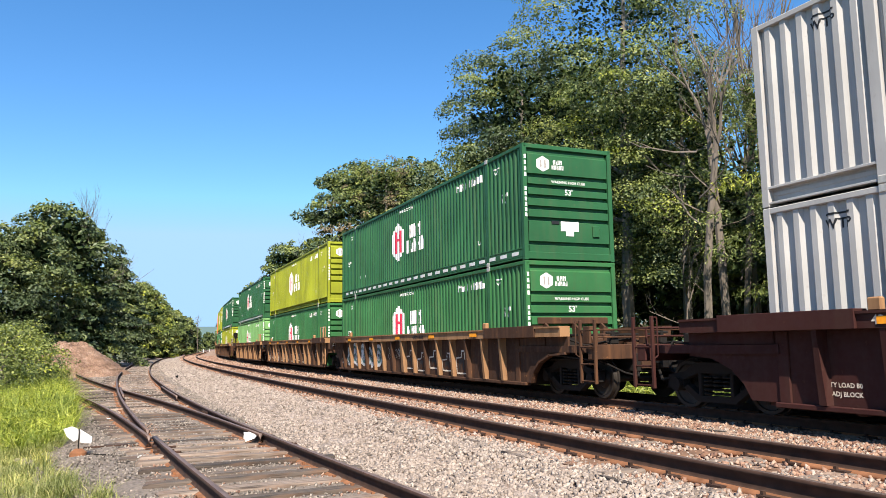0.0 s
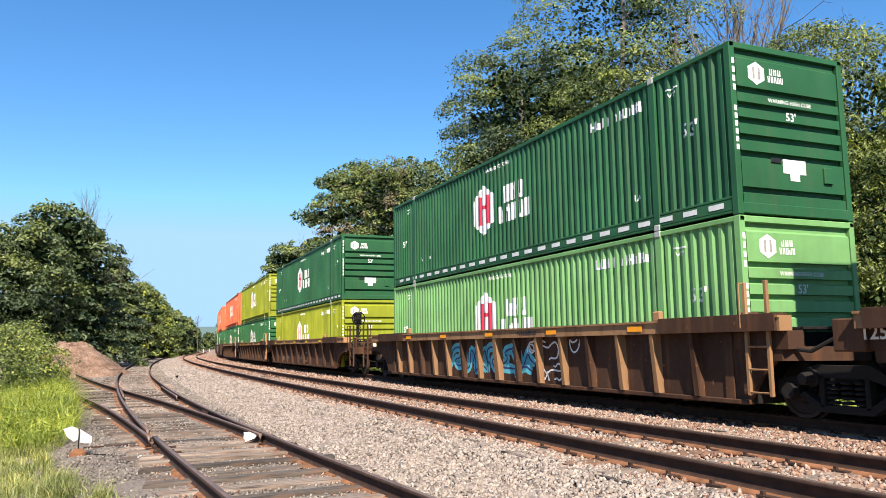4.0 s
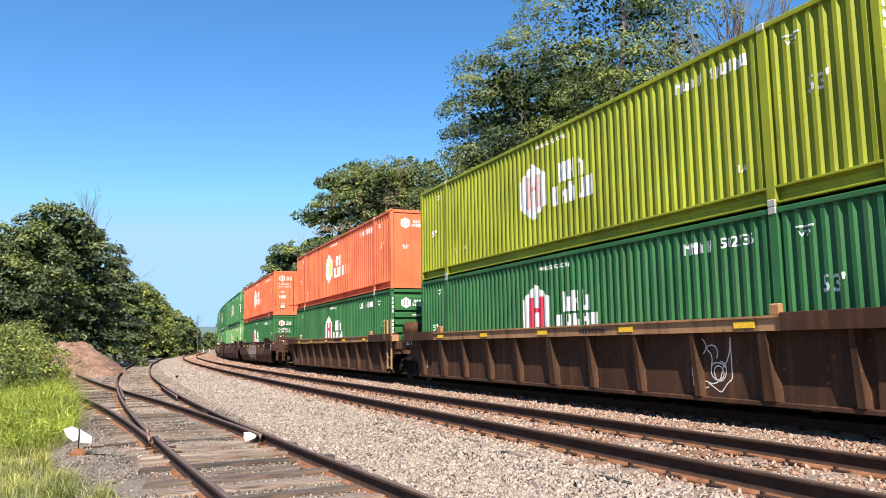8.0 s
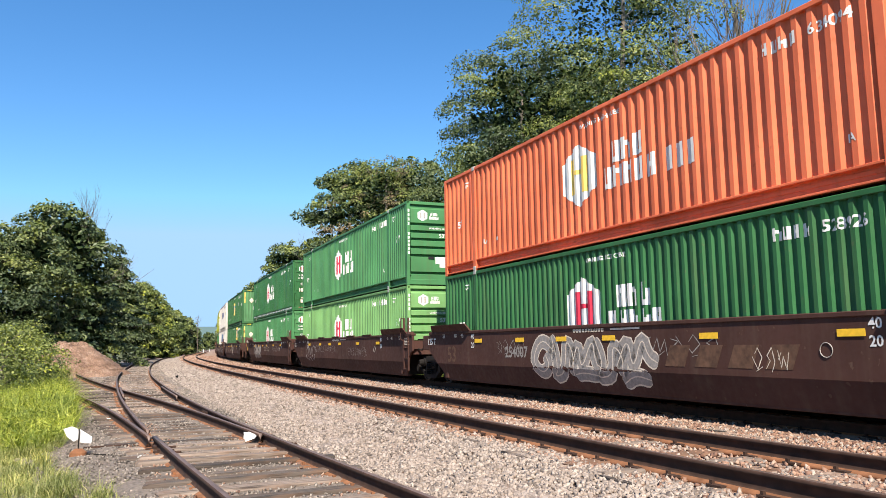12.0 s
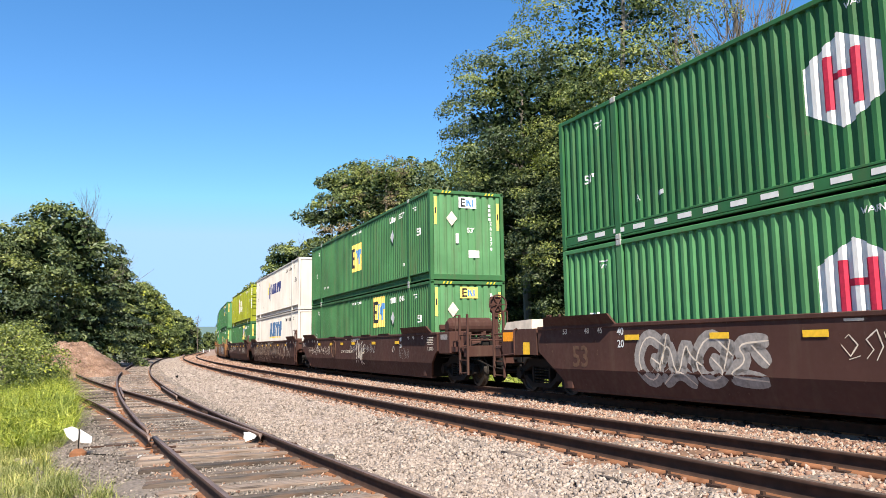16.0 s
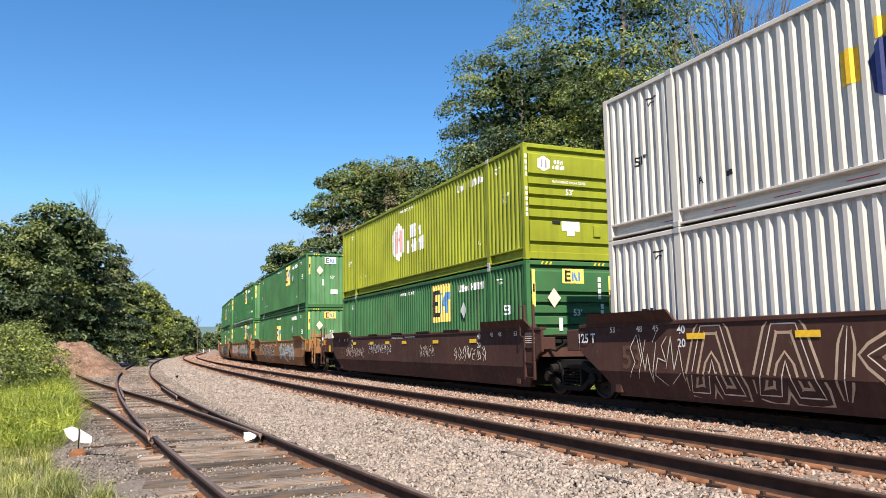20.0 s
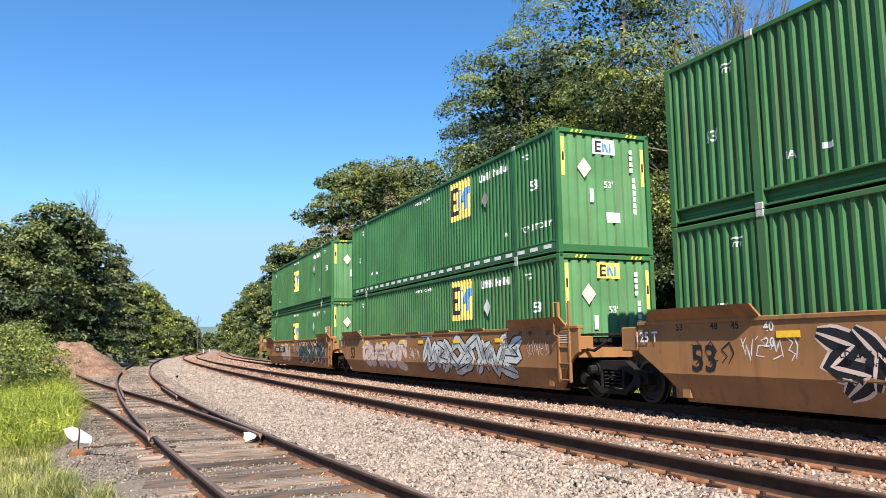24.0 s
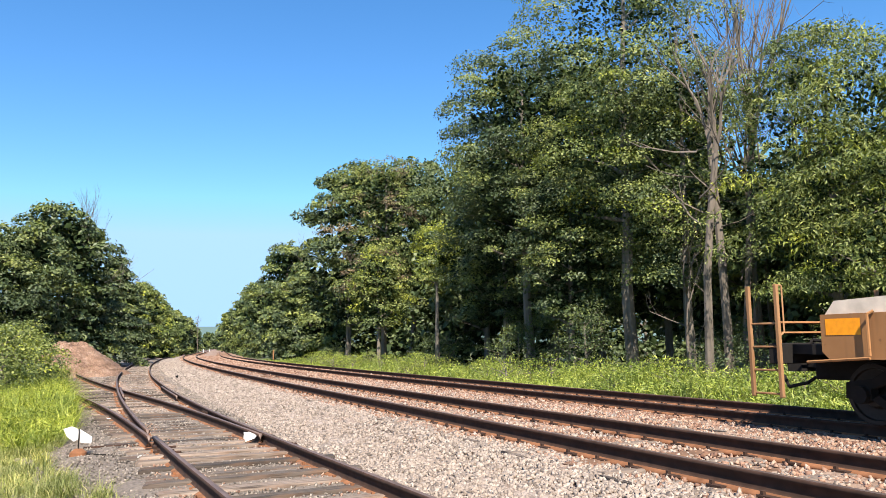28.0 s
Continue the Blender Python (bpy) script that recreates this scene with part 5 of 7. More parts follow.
def end_sill():
    """Platform, centre sill and end beam at a coupler end (leading end)."""
    sh = Shape()
    sh.prism([(-1.44, 0.25), (-1.44, -2.2), (-1.2, -2.75), (1.2, -2.75), (1.44, -2.2), (1.44, 0.25)], 2, 0.96, 1.10)
    sh.box(-0.36, 0.36, -3.05, 0.3, 0.62, 0.97)
    sh.box(-1.45, 1.45, -2.95, -2.72, 0.82, 1.12)
    sh.box(-1.42, -0.75, -1.0, 0.15, 1.1, 1.32)
    sh.box(0.75, 1.42, -1.0, 0.15, 1.1, 1.32)
    for x in (-0.8, 0.0, 0.8):
        sh.prism([(0.15, 1.1), (0.15, 1.75), (-0.9, 1.1)], 0, x - 0.03, x + 0.03)
    sh.box(-1.0, 1.0, -0.02, 0.12, 1.62, 1.78)
    return sh


def coupler():
    sh = Shape().box(-0.09, 0.09, -3.45, -3.0, 0.72, 0.92)
    sh.prism([(-0.18, -3.45), (-0.22, -3.72), (-0.08, -3.80), (-0.05, -3.62), (0.10, -3.60), (0.16, -3.76), (0.24, -3.68), (0.2, -3.45)], 2, 0.66, 0.98)
    return sh


def air_hose():
    return Shape().path([(0.3, -2.9, 0.7), (0.38, -3.2, 0.5), (0.33, -3.6, 0.42), (0.3, -3.72, 0.6)], 0.028, 6)


def bracket(k):
    """Small fittings on the end platform: a clamped pipe stand or a valve body."""
    def make():
        if k:
            return Shape().box(-0.1, 0.1, -0.08, 0.08, -0.02, 0.16, 0.02).tube((0, 0, 0.16), (0, 0, 0.3), 0.045, 8).tube((-0.16, 0, 0.22), (0.16, 0, 0.22), 0.03, 6)
        return Shape().box(-0.03, 0.03, -0.12, 0.12, -0.02, 0.34, 0.008).box(-0.03, 0.12, -0.12, -0.06, 0.26, 0.34, 0.008)
    return make


def brake_pipe(k):
    def make():
        x, z = (-1.36, -1.05, 0.7)[k], (1.02, 1.2, 1.18)[k]
        return Shape().path([(x, -0.4, z), (x, -1.3, z + 0.06), (x + 0.12, -1.9, z - 0.1), (x + 0.1, -2.7, z - 0.02), (x + 0.3, -2.85, z - 0.3)], 0.026, 6)
    return make


def cut_lever():
    return Shape().path([(-0.3, -2.8, 0.7), (-0.45, -3.05, 0.48), (-0.75, -3.0, 0.55), (-1.2, -2.8, 0.8)], 0.018, 5)


def side_ladder(y, z0, z1, w=0.42, x=-1.50):
    sh = Shape()
    for o in (0, w):
        sh.box(x - 0.03, x + 0.025, y + o - 0.03, y + o + 0.03, z0, z1, 0.006)
    for i in range(int((min(z1, 1.4) - z0) / 0.34) + 1):
        sh.tube((x - 0.015, y, z0 + 0.05 + 0.34 * i), (x - 0.015, y + w, z0 + 0.05 + 0.34 * i), 0.016, 6)
    sh.path([(x - 0.05, y + w, z1 - 0.02), (x - 0.12, y + w, z1 - 0.02), (x - 0.12, y + w, z1 - 0.7), (x - 0.04, y + w, z1 - 0.75)], 0.014, 5)
    return sh


def brake_wheel(y, x):
    sh = Shape().ring((x, y, 2.28), 1, 0.27, 0.022, 22, 6)
    for i in range(6):
        a = i * math.pi / 3
        sh.tube((x, y, 2.28), (x + 0.27 * math.cos(a), y + 0.02, 2.28 + 0.27 * math.sin(a)), 0.016, 5)
    return sh


def brake_housing(y, x):
    return Shape().box(x - 0.16, x + 0.16, y + 0.06, y + 0.26, 2.05, 2.52, 0.04).tube((x, y + 0.02, 2.28), (x, y + 0.1, 2.28), 0.07, 10)


def brake_staff(y, x):
    return Shape().box(x - 0.05, x + 0.05, y + 0.1, y + 0.18, 1.05, 2.1)


def brake_chain(y, x):
    sh = Shape()
    for k in range(12):
        sh.ring((x + 0.09 + 0.02 * math.sin(k), y + 0.12, 1.95 - 0.07 * k), k % 2, 0.035, 0.012, 8, 4)
    return sh


def air_tank(y):
    sh = Shape().tube((-0.95, y, 1.72), (0.35, y, 1.72), 0.25, 16)
    sh.tube((-1.05, y, 1.72), (-0.95, y, 1.72), 0.15, 16, 0.25)
    sh.tube((0.35, y, 1.72), (0.45, y, 1.72), 0.25, 16, 0.15)
    for x in (-0.7, 0.1):
        sh.box(x - 0.03, x + 0.03, y - 0.27, y + 0.27, 1.08, 1.55)
    return sh


def truck_frame():
    sh = Shape()
    for s in (-1, 1):
        a, b = sorted((s * 0.93, s * 1.08))
        sh.prism([(-1.14, 0.36), (-1.12, 0.58), (-0.72, 0.64), (-0.45, 0.80), (0.45, 0.80), (0.72, 0.64), (1.12, 0.58), (1.14, 0.36), (0.76, 0.34), (0.76, 0.5), (0.40, 0.62), (-0.40, 0.62), (-0.76, 0.5), (-0.76, 0.34)], 0, a, b)
        sh.prism([(-0.76, 0.36), (-0.42, 0.14), (0.42, 0.14), (0.76, 0.36), (0.66, 0.42), (0.38, 0.24), (-0.38, 0.24), (-0.66, 0.42)], 0, a, b)
        for y in (-0.40, 0.32):
            sh.box(a, b, y, y + 0.08, 0.2, 0.66)
        for y in (-0.22, 0.0, 0.22):
            for k in range(5):
                sh.ring((s * 1.0, y, 0.28 + 0.07 * k), 2, 0.075, 0.02, 10, 4)
        for y in (-0.89, 0.89):
            sh.tube((s * 0.95, y, 0.42), (s * 1.16, y, 0.42), 0.12, 10)
    sh.box(-1.0, 1.0, -0.2, 0.2, 0.56, 0.72)
    for y in (-0.42, 0.42):
        sh.box(-0.9, 0.9, y - 0.05, y + 0.05, 0.34, 0.44)
    return sh


def wheelset():
    sh = Shape().tube((-0.95, 0, 0), (0.95, 0, 0), 0.08, 10)
    for s in (-1, 1):
        prof = [(0.70, 0.445), (0.735, 0.45), (0.745, 0.418), (0.83, 0.410), (0.83, 0.355), (0.80, 0.34), (0.77, 0.20), (0.84, 0.16), (0.84, 0.0)]
        n = 48
        v = [(s * a, r * math.cos(2 * math.pi * i / n), r * math.sin(2 * math.pi * i / n)) for a, r in prof for i in range(n)]
        v += [(s * 0.70, 0.30 * math.cos(2 * math.pi * i / n), 0.30 * math.sin(2 * math.pi * i / n)) for i in range(n)]
        m = len(prof)
        f = [(j * n + i, j * n + (i + 1) % n, (j + 1) * n + (i + 1) % n, (j + 1) * n + i) for j in range(m - 1) for i in range(n)]
        f += [(i, (i + 1) % n, m * n + (i + 1) % n, m * n + i) for i in range(n)]
        sh.add(v, f)
        sh.box(s * 0.85 - 0.01, s * 0.85 + 0.01, -0.05, 0.05, -0.09, -0.03, 0.004)
        sh.box(s * 0.85 - 0.01, s * 0.85 + 0.01, -0.05, 0.05, 0.03, 0.09, 0.004)
    return sh


WHEELS = []


def truck(parent, y):
    t = part("truck", shared("truck", truck_frame, STEEL_DARK), None, parent, "cast steel truck with coil springs")
    t.location = (0, y, 0)
    for o in (-0.89, 0.89):
        w = part("wheelset", shared("wheelset", wheelset, WHEEL), None, t, "worn steel wheels on an axle")
        w.location = (0, o, 0.412)
        WHEELS.append((w, o))


def ribbon(sh, pts, w, depth, sharp=False):
    """A band of paint along a broken line of (y, z) on the side; depth(z) gives x."""
    fine = []
    for _ in range(0 if sharp else 2):
        pts = [pts[0]] + [(a[0] * u + b[0] * (1 - u), a[1] * u + b[1] * (1 - u)) for a, b in zip(pts[:-1], pts[1:]) for u in (0.75, 0.25)] + [pts[-1]]
    for (ya, za), (yb, zb) in zip(pts[:-1], pts[1:]):
        k = max(1, int(math.hypot(yb - ya, zb - za) / 0.09))
        fine += [(ya + (yb - ya) * t / k, za + (zb - za) * t / k) for t in range(k)]
    fine.append(pts[-1])
    v = []
    cols = (1, 0.6, 0.2, -0.2, -0.6, -1) if w > 0.12 else (1, -1)
    for k, (y, z) in enumerate(fine):
        a, b = fine[max(0, k - 1)], fine[min(len(fine) - 1, k + 1)]
        n = math.hypot(b[0] - a[0], b[1] - a[1]) or 1.0
        ww = w * min(1.0, 0.45 + 0.22 * min(k, len(fine) - 1 - k))
        oy, oz = -(b[1] - a[1]) / n * ww / 2, (b[0] - a[0]) / n * ww / 2
        for f in cols:
            zz = min(max(z + oz * f, 0.235), 1.44)
            v.append((depth(zz), y + oy * f, zz))
    c = len(cols)
    sh.add(v, [(c * k + j, c * k + j + 1, c * k + c + j + 1, c * k + c + j) for k in range(len(fine) - 1) for j in range(c - 1)])


# strokes of fat invented figures, across and up in a unit square
FIGURES = (
    (((0.9, 0.95), (0.2, 0.8), (0.55, 0.45), (0.05, 0.25), (0.95, 0.05)), ((0.6, 0.9), (0.95, 0.5))),
    (((0, 0.3), (0.2, 1), (0.45, 0.1), (0.7, 0.95), (0.8, 0.5), (1.1, 0.35)), ((0.1, 0), (0.5, 0.25), (0.95, 0))),
    (((0.1, 0.05), (0, 0.9), (0.6, 1), (0.75, 0.5), (0.3, 0.45), (0.6, 0.05), (1.05, 0.3)),),
    (((0.95, 0.7), (0.4, 1), (0.05, 0.5), (0.45, 0), (0.9, 0.25), (0.55, 0.5)), ((0.95, 0.95), (0.85, 0.4))),
    (((0.05, 1), (0.35, 0.3), (0.1, 0), (0.65, 0.15), (0.6, 0.95), (0.95, 0.55), (0.9, 0)),),
)


# angular figures for tags and wild pieces
ANGLES = (
    (((0.0, 0.35), (0.35, 0.95), (0.5, 0.3), (0.85, 0.8), (1.1, 0.1)), ((0.2, 0.05), (0.9, 0.25))),
    (((0.1, 0.9), (0.6, 0.7), (0.25, 0.45), (0.8, 0.3), (0.4, 0.0)), ((0.55, 1.0), (0.95, 0.55), (0.85, 0.1))),
    (((0.0, 0.6), (0.45, 0.15), (0.9, 0.6), (0.45, 1.0), (0.2, 0.75)), ((0.3, 0.0), (1.05, 0.2))),
    (((0.05, 0.1), (0.5, 0.4), (0.15, 0.7), (0.7, 1.0), (1.0, 0.45), (0.6, 0.05)),),
    (((0.0, 0.95), (0.3, 0.2), (0.55, 0.65), (0.75, 0.05), (1.1, 0.85)), ((0.1, 0.5), (0.45, 0.9))),
    (((1.0, 0.95), (0.55, 0.75), (0.9, 0.5), (0.3, 0.55), (0.1, 0.15), (0.7, 0.0)), ((0.0, 0.85), (0.35, 1.0))),
)


def sprayed(rng, style, y0, y1, z0, z1, n):
    """Broken lines of sprayed figures: loops, angular letters or fat interlocking ones."""
    out = []
    p = (y1 - y0) / n
    for k in range(n):
        a, b = y0 + p * k, y0 + p * (k + 1)
        m, h = (a + b) / 2, z1 - z0
        if style == "line":
            y, z, t, turn, pts = rng.uniform(a, b), rng.uniform(z0, z1), rng.uniform(0, 6.28), rng.uniform(-0.9, 0.9), []
            for _ in range(rng.randint(10, 20)):
                pts.append((y, z))
                t += turn + rng.uniform(-0.4, 0.4)
                turn = -turn if rng.random() < 0.18 else turn
                y, z = min(max(y + math.cos(t) * 0.11, y0), y1), z + math.sin(t) * 0.11
                if not z0 < z < z1:
                    t, z = -t, min(max(z, z0), z1)
            out.append(pts)
        elif style in ("tag", "wild"):
            if style == "tag":
                mid = z0 + h * (0.62 + 0.1 * math.sin(y0 * 3.0))
                lo, hi, wide = mid - 0.15 - rng.uniform(0, 0.05), mid + 0.15 + rng.uniform(0, 0.06), 0.82
            else:
                lo, hi, wide = z0 + 0.12 * h, z1 - 0.1 * h, 1.12
            for stroke in ANGLES[(k * 5 + n + int(y0 * 7)) % len(ANGLES)]:
                out.append([(b - u * wide * p + rng.uniform(-0.06, 0.06) * p, lo + (w + rng.uniform(-0.06, 0.06)) * (hi - lo)) for u, w in stroke])
        elif style == "block":
            lo, hi = z0 + rng.uniform(0, 0.1) * h, z1 - rng.uniform(0, 0.1) * h
            kind = rng.choice("abcd")
            half = (lo + hi) / 2
            if kind == "a":
                out += [[(b - 0.1 * p, lo), (b - 0.35 * p, hi), (a + 0.35 * p, hi), (a + 0.1 * p, lo), (m - 0.1 * p, lo), (m, half), (m + 0.12 * p, lo), (b - 0.1 * p, lo)]]
            elif kind == "b":
                out += [[(b - 0.1 * p, lo), (b - 0.2 * p, half), (b - 0.1 * p, hi), (m, hi - 0.2 * h), (a + 0.15 * p, hi), (a + 0.3 * p, half), (a + 0.1 * p, lo)], [(m + 0.1 * p, half), (m - 0.15 * p, lo)]]
            elif kind == "c":
                out += [[(b - 0.12 * p, lo), (b - 0.22 * p, hi)], [(a + 0.1 * p, hi), (m + 0.1 * p, half + 0.1 * h), (m - 0.1 * p, half - 0.1 * h), (a + 0.2 * p, lo), (a + 0.05 * p, half)]]
            else:
                out += [[(a + 0.1 * p, hi), (b - 0.3 * p, hi - 0.1 * h), (b - 0.12 * p, half), (m, half - 0.1 * h), (b - 0.2 * p, lo), (a + 0.2 * p, lo + 0.1 * h)]]
        else:
            for stroke in FIGURES[(k * 3 + n + rng.randint(0, 1)) % len(FIGURES)]:
                out.append([(b + 0.12 * p - (u * 1.24 + (w - 0.5) * 0.12) * p + rng.uniform(-0.08, 0.08) * p, z0 + (0.14 + 0.72 * w + rng.uniform(-0.08, 0.08)) * h) for u, w in stroke])
    return out


def well_car(i, kind, mat, front, rear, colour, trim=None, spray=(), seed=0):
    """One unit of an articulated well car; ends are 'joint' or 'coupler'."""
    trim = trim or mat
    body = "ribbed sides" if kind == "ribbed" else "smooth sides"
    extra = " and graffiti" if spray else ""
    ob = thing("well_car", f"{colour} steel well car with {body}{extra}", "railway car", "cars of the train")
    rng = random.Random(seed + 500)
    flip = Matrix.Rotation(math.pi, 4, "Z") @ Matrix.Translation((0, -LEN, 0))
    mirror = Matrix.Diagonal((-1, 1, 1, 1))
    if kind == "ribbed":
        f, r = front == "coupler", rear == "coupler"
        make = ribbed_side(f, r)
        part("side", shared(f"ribbed_{f}_{r}", make, mat), None, ob)
        other = part("side", shared(f"ribbed_far_{f}_{r}", ribbed_side(r, f), mat), None, ob)
        other.matrix_basis = flip
        part("top_chord", shared(f"chord_{f}_{r}", ribbed_chord(f, r), trim), None, ob)
        part("top_chord", shared(f"chord_{r}_{f}", ribbed_chord(r, f), mat), None, ob).matrix_basis = flip
        for m in (Matrix(), flip):
            part("side_sill", shared("ribbed_sill", ribbed_sill, mat), None, ob).matrix_basis = m
        rows = [0.6 + 1.5 * k for k in range(11)] if i > 3 else [0.98 + 1.014 * k for k in range(15)]
        for k, y in enumerate(rows):
            heavy = abs((y - 2.1) % 6.0 - 0.0) < 0.06 if i > 3 else k == 7
            for far in (0, 1):
                one = part("rib", shared("heavy_rib" if heavy else "rib", lambda h=heavy: rib(1.9 if h else 1.0), mat if i > 3 or (k * 7 + i) % 3 == 0 else trim), None, ob)
                one.matrix_basis = (flip if far else Matrix()) @ Matrix.Translation((0, y, 0))
        face, ybar = -1.583, 1.40
        for a, b, c0, c1 in ((1.8, 2.0, -0.85, 1.7), (14.2, 14.4, 14.5, 16.9)):
            part("guide", shared(f"guide_{a}", lambda a=a, b=b: Shape().box(-1.50, -1.40, a, b, 1.52, 1.70, 0.02), RUSTY), None, ob, "rusty container guide on the top chord")
            part("chord_cover", shared(f"cover_{a}", lambda a=c0, b=c1: Shape().box(-1.625, -1.36, a, b, 1.296, 1.56, 0.006), mat), None, ob)
    else:
        part("side", shared("smooth_side", smooth_side, mat), None, ob)
        other = part("side", shared("smooth_side", smooth_side, mat), None, ob)
        other.matrix_basis = flip
        for m in (Matrix(), flip):
            part("top_chord", shared("smooth_chord", smooth_chord, mat), None, ob).matrix_basis = m
            part("side_sill", shared("smooth_sill", smooth_sill, mat), None, ob).matrix_basis = m
        for a, b in ((-0.5, 2.08), (14.1, 16.7)):
            part("end_guide", shared(f"lip_{a}", end_lip(a, b), mat), None, ob, "flared guide plate above the side")
        if seed % 2 == 0:
            for a in (3.4, 5.6, 8.0, 10.6):
                part("side_guide", shared(f"lip_{a}", lambda a=a: slab([(-1.52, a, 1.525), (-1.52, a + 1.2, 1.525), (-1.47, a + 1.2, 1.525), (-1.47, a, 1.525)], [(-1.55, a + 0.05, 1.575), (-1.55, a + 1.1, 1.575), (-1.5, a + 1.1, 1.575), (-1.5, a + 0.05, 1.575)]), mat), None, ob)
        face, ybar = -1.504, 1.22
    part("floor", shared("well_floor", well_floor, mat), None, ob)
    for m in (Matrix(), flip):
        part("bulkhead", shared("bulkhead", lambda: Shape().box(-1.33, 1.33, -0.16, -0.06, 0.2, 1.29, 0.01), STEEL_DARK), None, ob).matrix_basis = m
    for m in (Matrix(), flip):
        part("well_liner", shared("well_liner", well_liner, mat), None, ob).matrix_basis = m
    # ends
    for end, m in ((front, Matrix()), (rear, flip)):
        front_side = end == front and m == Matrix()
        if end == "joint":
            part("joint_frame", shared("joint_frame", joint_arm, mat), None, ob).matrix_basis = m
            part("walkway", shared("walkway", lambda: grating(-0.78), STEEL_DARK), None, ob, "steel grating walkway").matrix_basis = m
            if front_side:
                part("ladder", shared("ladder_joint", lambda: side_ladder(-0.62, 0.34, 2.05), trim), None, ob, "steel ladder with tall grab posts")
                truck(ob, -1.47)
                part("brake_cylinder", Shape().tube((-1.1, -0.95, 0.62), (-0.5, -1.0, 0.72), 0.14, 12).tube((-1.25, -0.93, 0.60), (-1.1, -0.95, 0.62), 0.09, 10), STEEL_DARK, ob)
                part("hose", Shape().path([(-1.25, -0.3, 1.25), (-1.3, -0.7, 1.05), (-1.22, -1.1, 1.0), (-1.15, -1.5, 1.2)], 0.03, 6), STEEL_DARK, ob, "black air hose")
                if i == 6:
                    part("air_tank", shared("air_tank", lambda: air_tank(-0.65), mat), None, ob, "horizontal air reservoir")
                part("hand_brake", Shape().box(-1.38, -1.1, -0.1, 0.12, 1.35, 1.6, 0.02), mat, ob)
            else:
                part("panel", Shape().box(-1.50, -1.30, LEN + 0.82, LEN + 1.30, 1.0, 1.44, 0.02), mat, ob, "sheet panel over the shared truck")
                lettering("125 T", 0.26, (-1.527, LEN + 0.55, 1.24), SIDE_M, M_WHITE if i % 2 else M_CREAM, ob)
        else:
            if i == 15:
                m = Matrix.Translation((0, 0.55, 0)) @ m
            part("end_sill", shared("end_sill", end_sill, STEEL_DARK if i == 15 else mat), None, ob).matrix_basis = m
            part("coupler", shared("coupler", coupler, STEEL_DARK), None, ob, "cast knuckle coupler").matrix_basis = m
            # Added dark block under the platform, blocks light seen through the truck.
            part("centre_sill", shared("centre_sill", lambda: Shape().box(-0.45, 0.45, -3.0, 0.15, 0.56, 0.93, 0.02), STEEL_DARK), None, ob).matrix_basis = m
            for k, (px, py, pz) in enumerate(((-1.2, -2.35, 1.16), (-0.75, -2.62, 1.14), (0.2, -2.4, 1.15), (0.85, -2.2, 1.15))):
                part("bracket", shared(f"bracket_{k % 2}", bracket(k % 2), STEEL_DARK if k % 2 else mat), None, ob).matrix_basis = m @ Matrix.Translation((px, py, pz))
            for k in range(3):
                part("brake_pipe", shared(f"brake_pipe_{k}", brake_pipe(k), STEEL_DARK), None, ob).matrix_basis = m
            part("air_hose", shared("air_hose", air_hose, STEEL_DARK), None, ob).matrix_basis = m
            part("cut_lever", shared("cut_lever", cut_lever, STEEL_DARK), None, ob).matrix_basis = m
            truck(ob, -1.42 if front_side else LEN + 1.42)
            part("walkway", shared("walkway_end", lambda: grating(-1.7), STEEL_DARK), None, ob, "steel grating walkway").matrix_basis = m
            low_ladder = i < 2
            lad = (lambda: side_ladder(-3.02, 0.34, 1.62 if low_ladder else 1.98, 0.52, -1.46))
            part("ladder", shared(f"ladder_end_{low_ladder}", lad, RUSTY if i == 15 else mat), None, ob, "corner ladder with grab posts").matrix_basis = Matrix.Translation((0, 0.24 if i == 15 else 0.0, 0)) @ m
            part("end_rail", Shape().path([(-1.3, -2.85, 1.12), (-1.3, -2.85, 1.42), (1.3, -2.85, 1.42), (1.3, -2.85, 1.12)], 0.022, 6).path([(-1.3, -2.85, 1.27), (1.3, -2.85, 1.27)], 0.018, 6), mat, ob, "pipe handrail across the end").matrix_basis = m
            part("valve", Shape().tube((-0.9, -2.0, 1.2), (-0.55, -2.0, 1.2), 0.11, 12).box(-0.62, -0.38, -2.15, -1.85, 1.1, 1.36, 0.03).tube((-0.5, -2.0, 1.36), (-0.5, -2.0, 1.5), 0.06, 10), mat, ob, "brake valve on the platform").matrix_basis = m
            part("brake_rod", Shape().path([(-1.1, -0.3, 0.78), (-1.15, -1.6, 0.82), (-0.9, -2.5, 0.72)], 0.02, 6).path([(0.5, -0.2, 0.8), (0.4, -2.7, 0.78)], 0.02, 6), STEEL_DARK, ob).matrix_basis = m
            far = part("ladder", shared(f"ladder_end_{low_ladder}", lad, RUSTY if i == 15 else mat), None, ob, "corner ladder with grab posts")
            far.matrix_basis = Matrix.Translation((2.92, 0, 0)) @ m if front_side else Matrix.Translation((-2.92, 0.24 if i == 15 else 0.0, 0)) @ m
            part("pipe", Shape().path([(-1.3, -0.4, 0.92), (-1.35, -1.6, 0.88), (-1.2, -2.6, 0.8)], 0.022, 6), STEEL_DARK, ob).matrix_basis = m
            if front_side:
                if i in (7, 10, 13):
                    part("control_box", Shape().box(-1.49, -0.95, -1.86, -1.04, 0.90, 1.53, 0.02), mat, ob, "square equipment box on the platform")
                    part("box_label", flat_polys([rect(-1.45, 1.38, 0.5, 0.15)], x=-1.495), M_AMBER if i != 10 else M_GREY, ob)
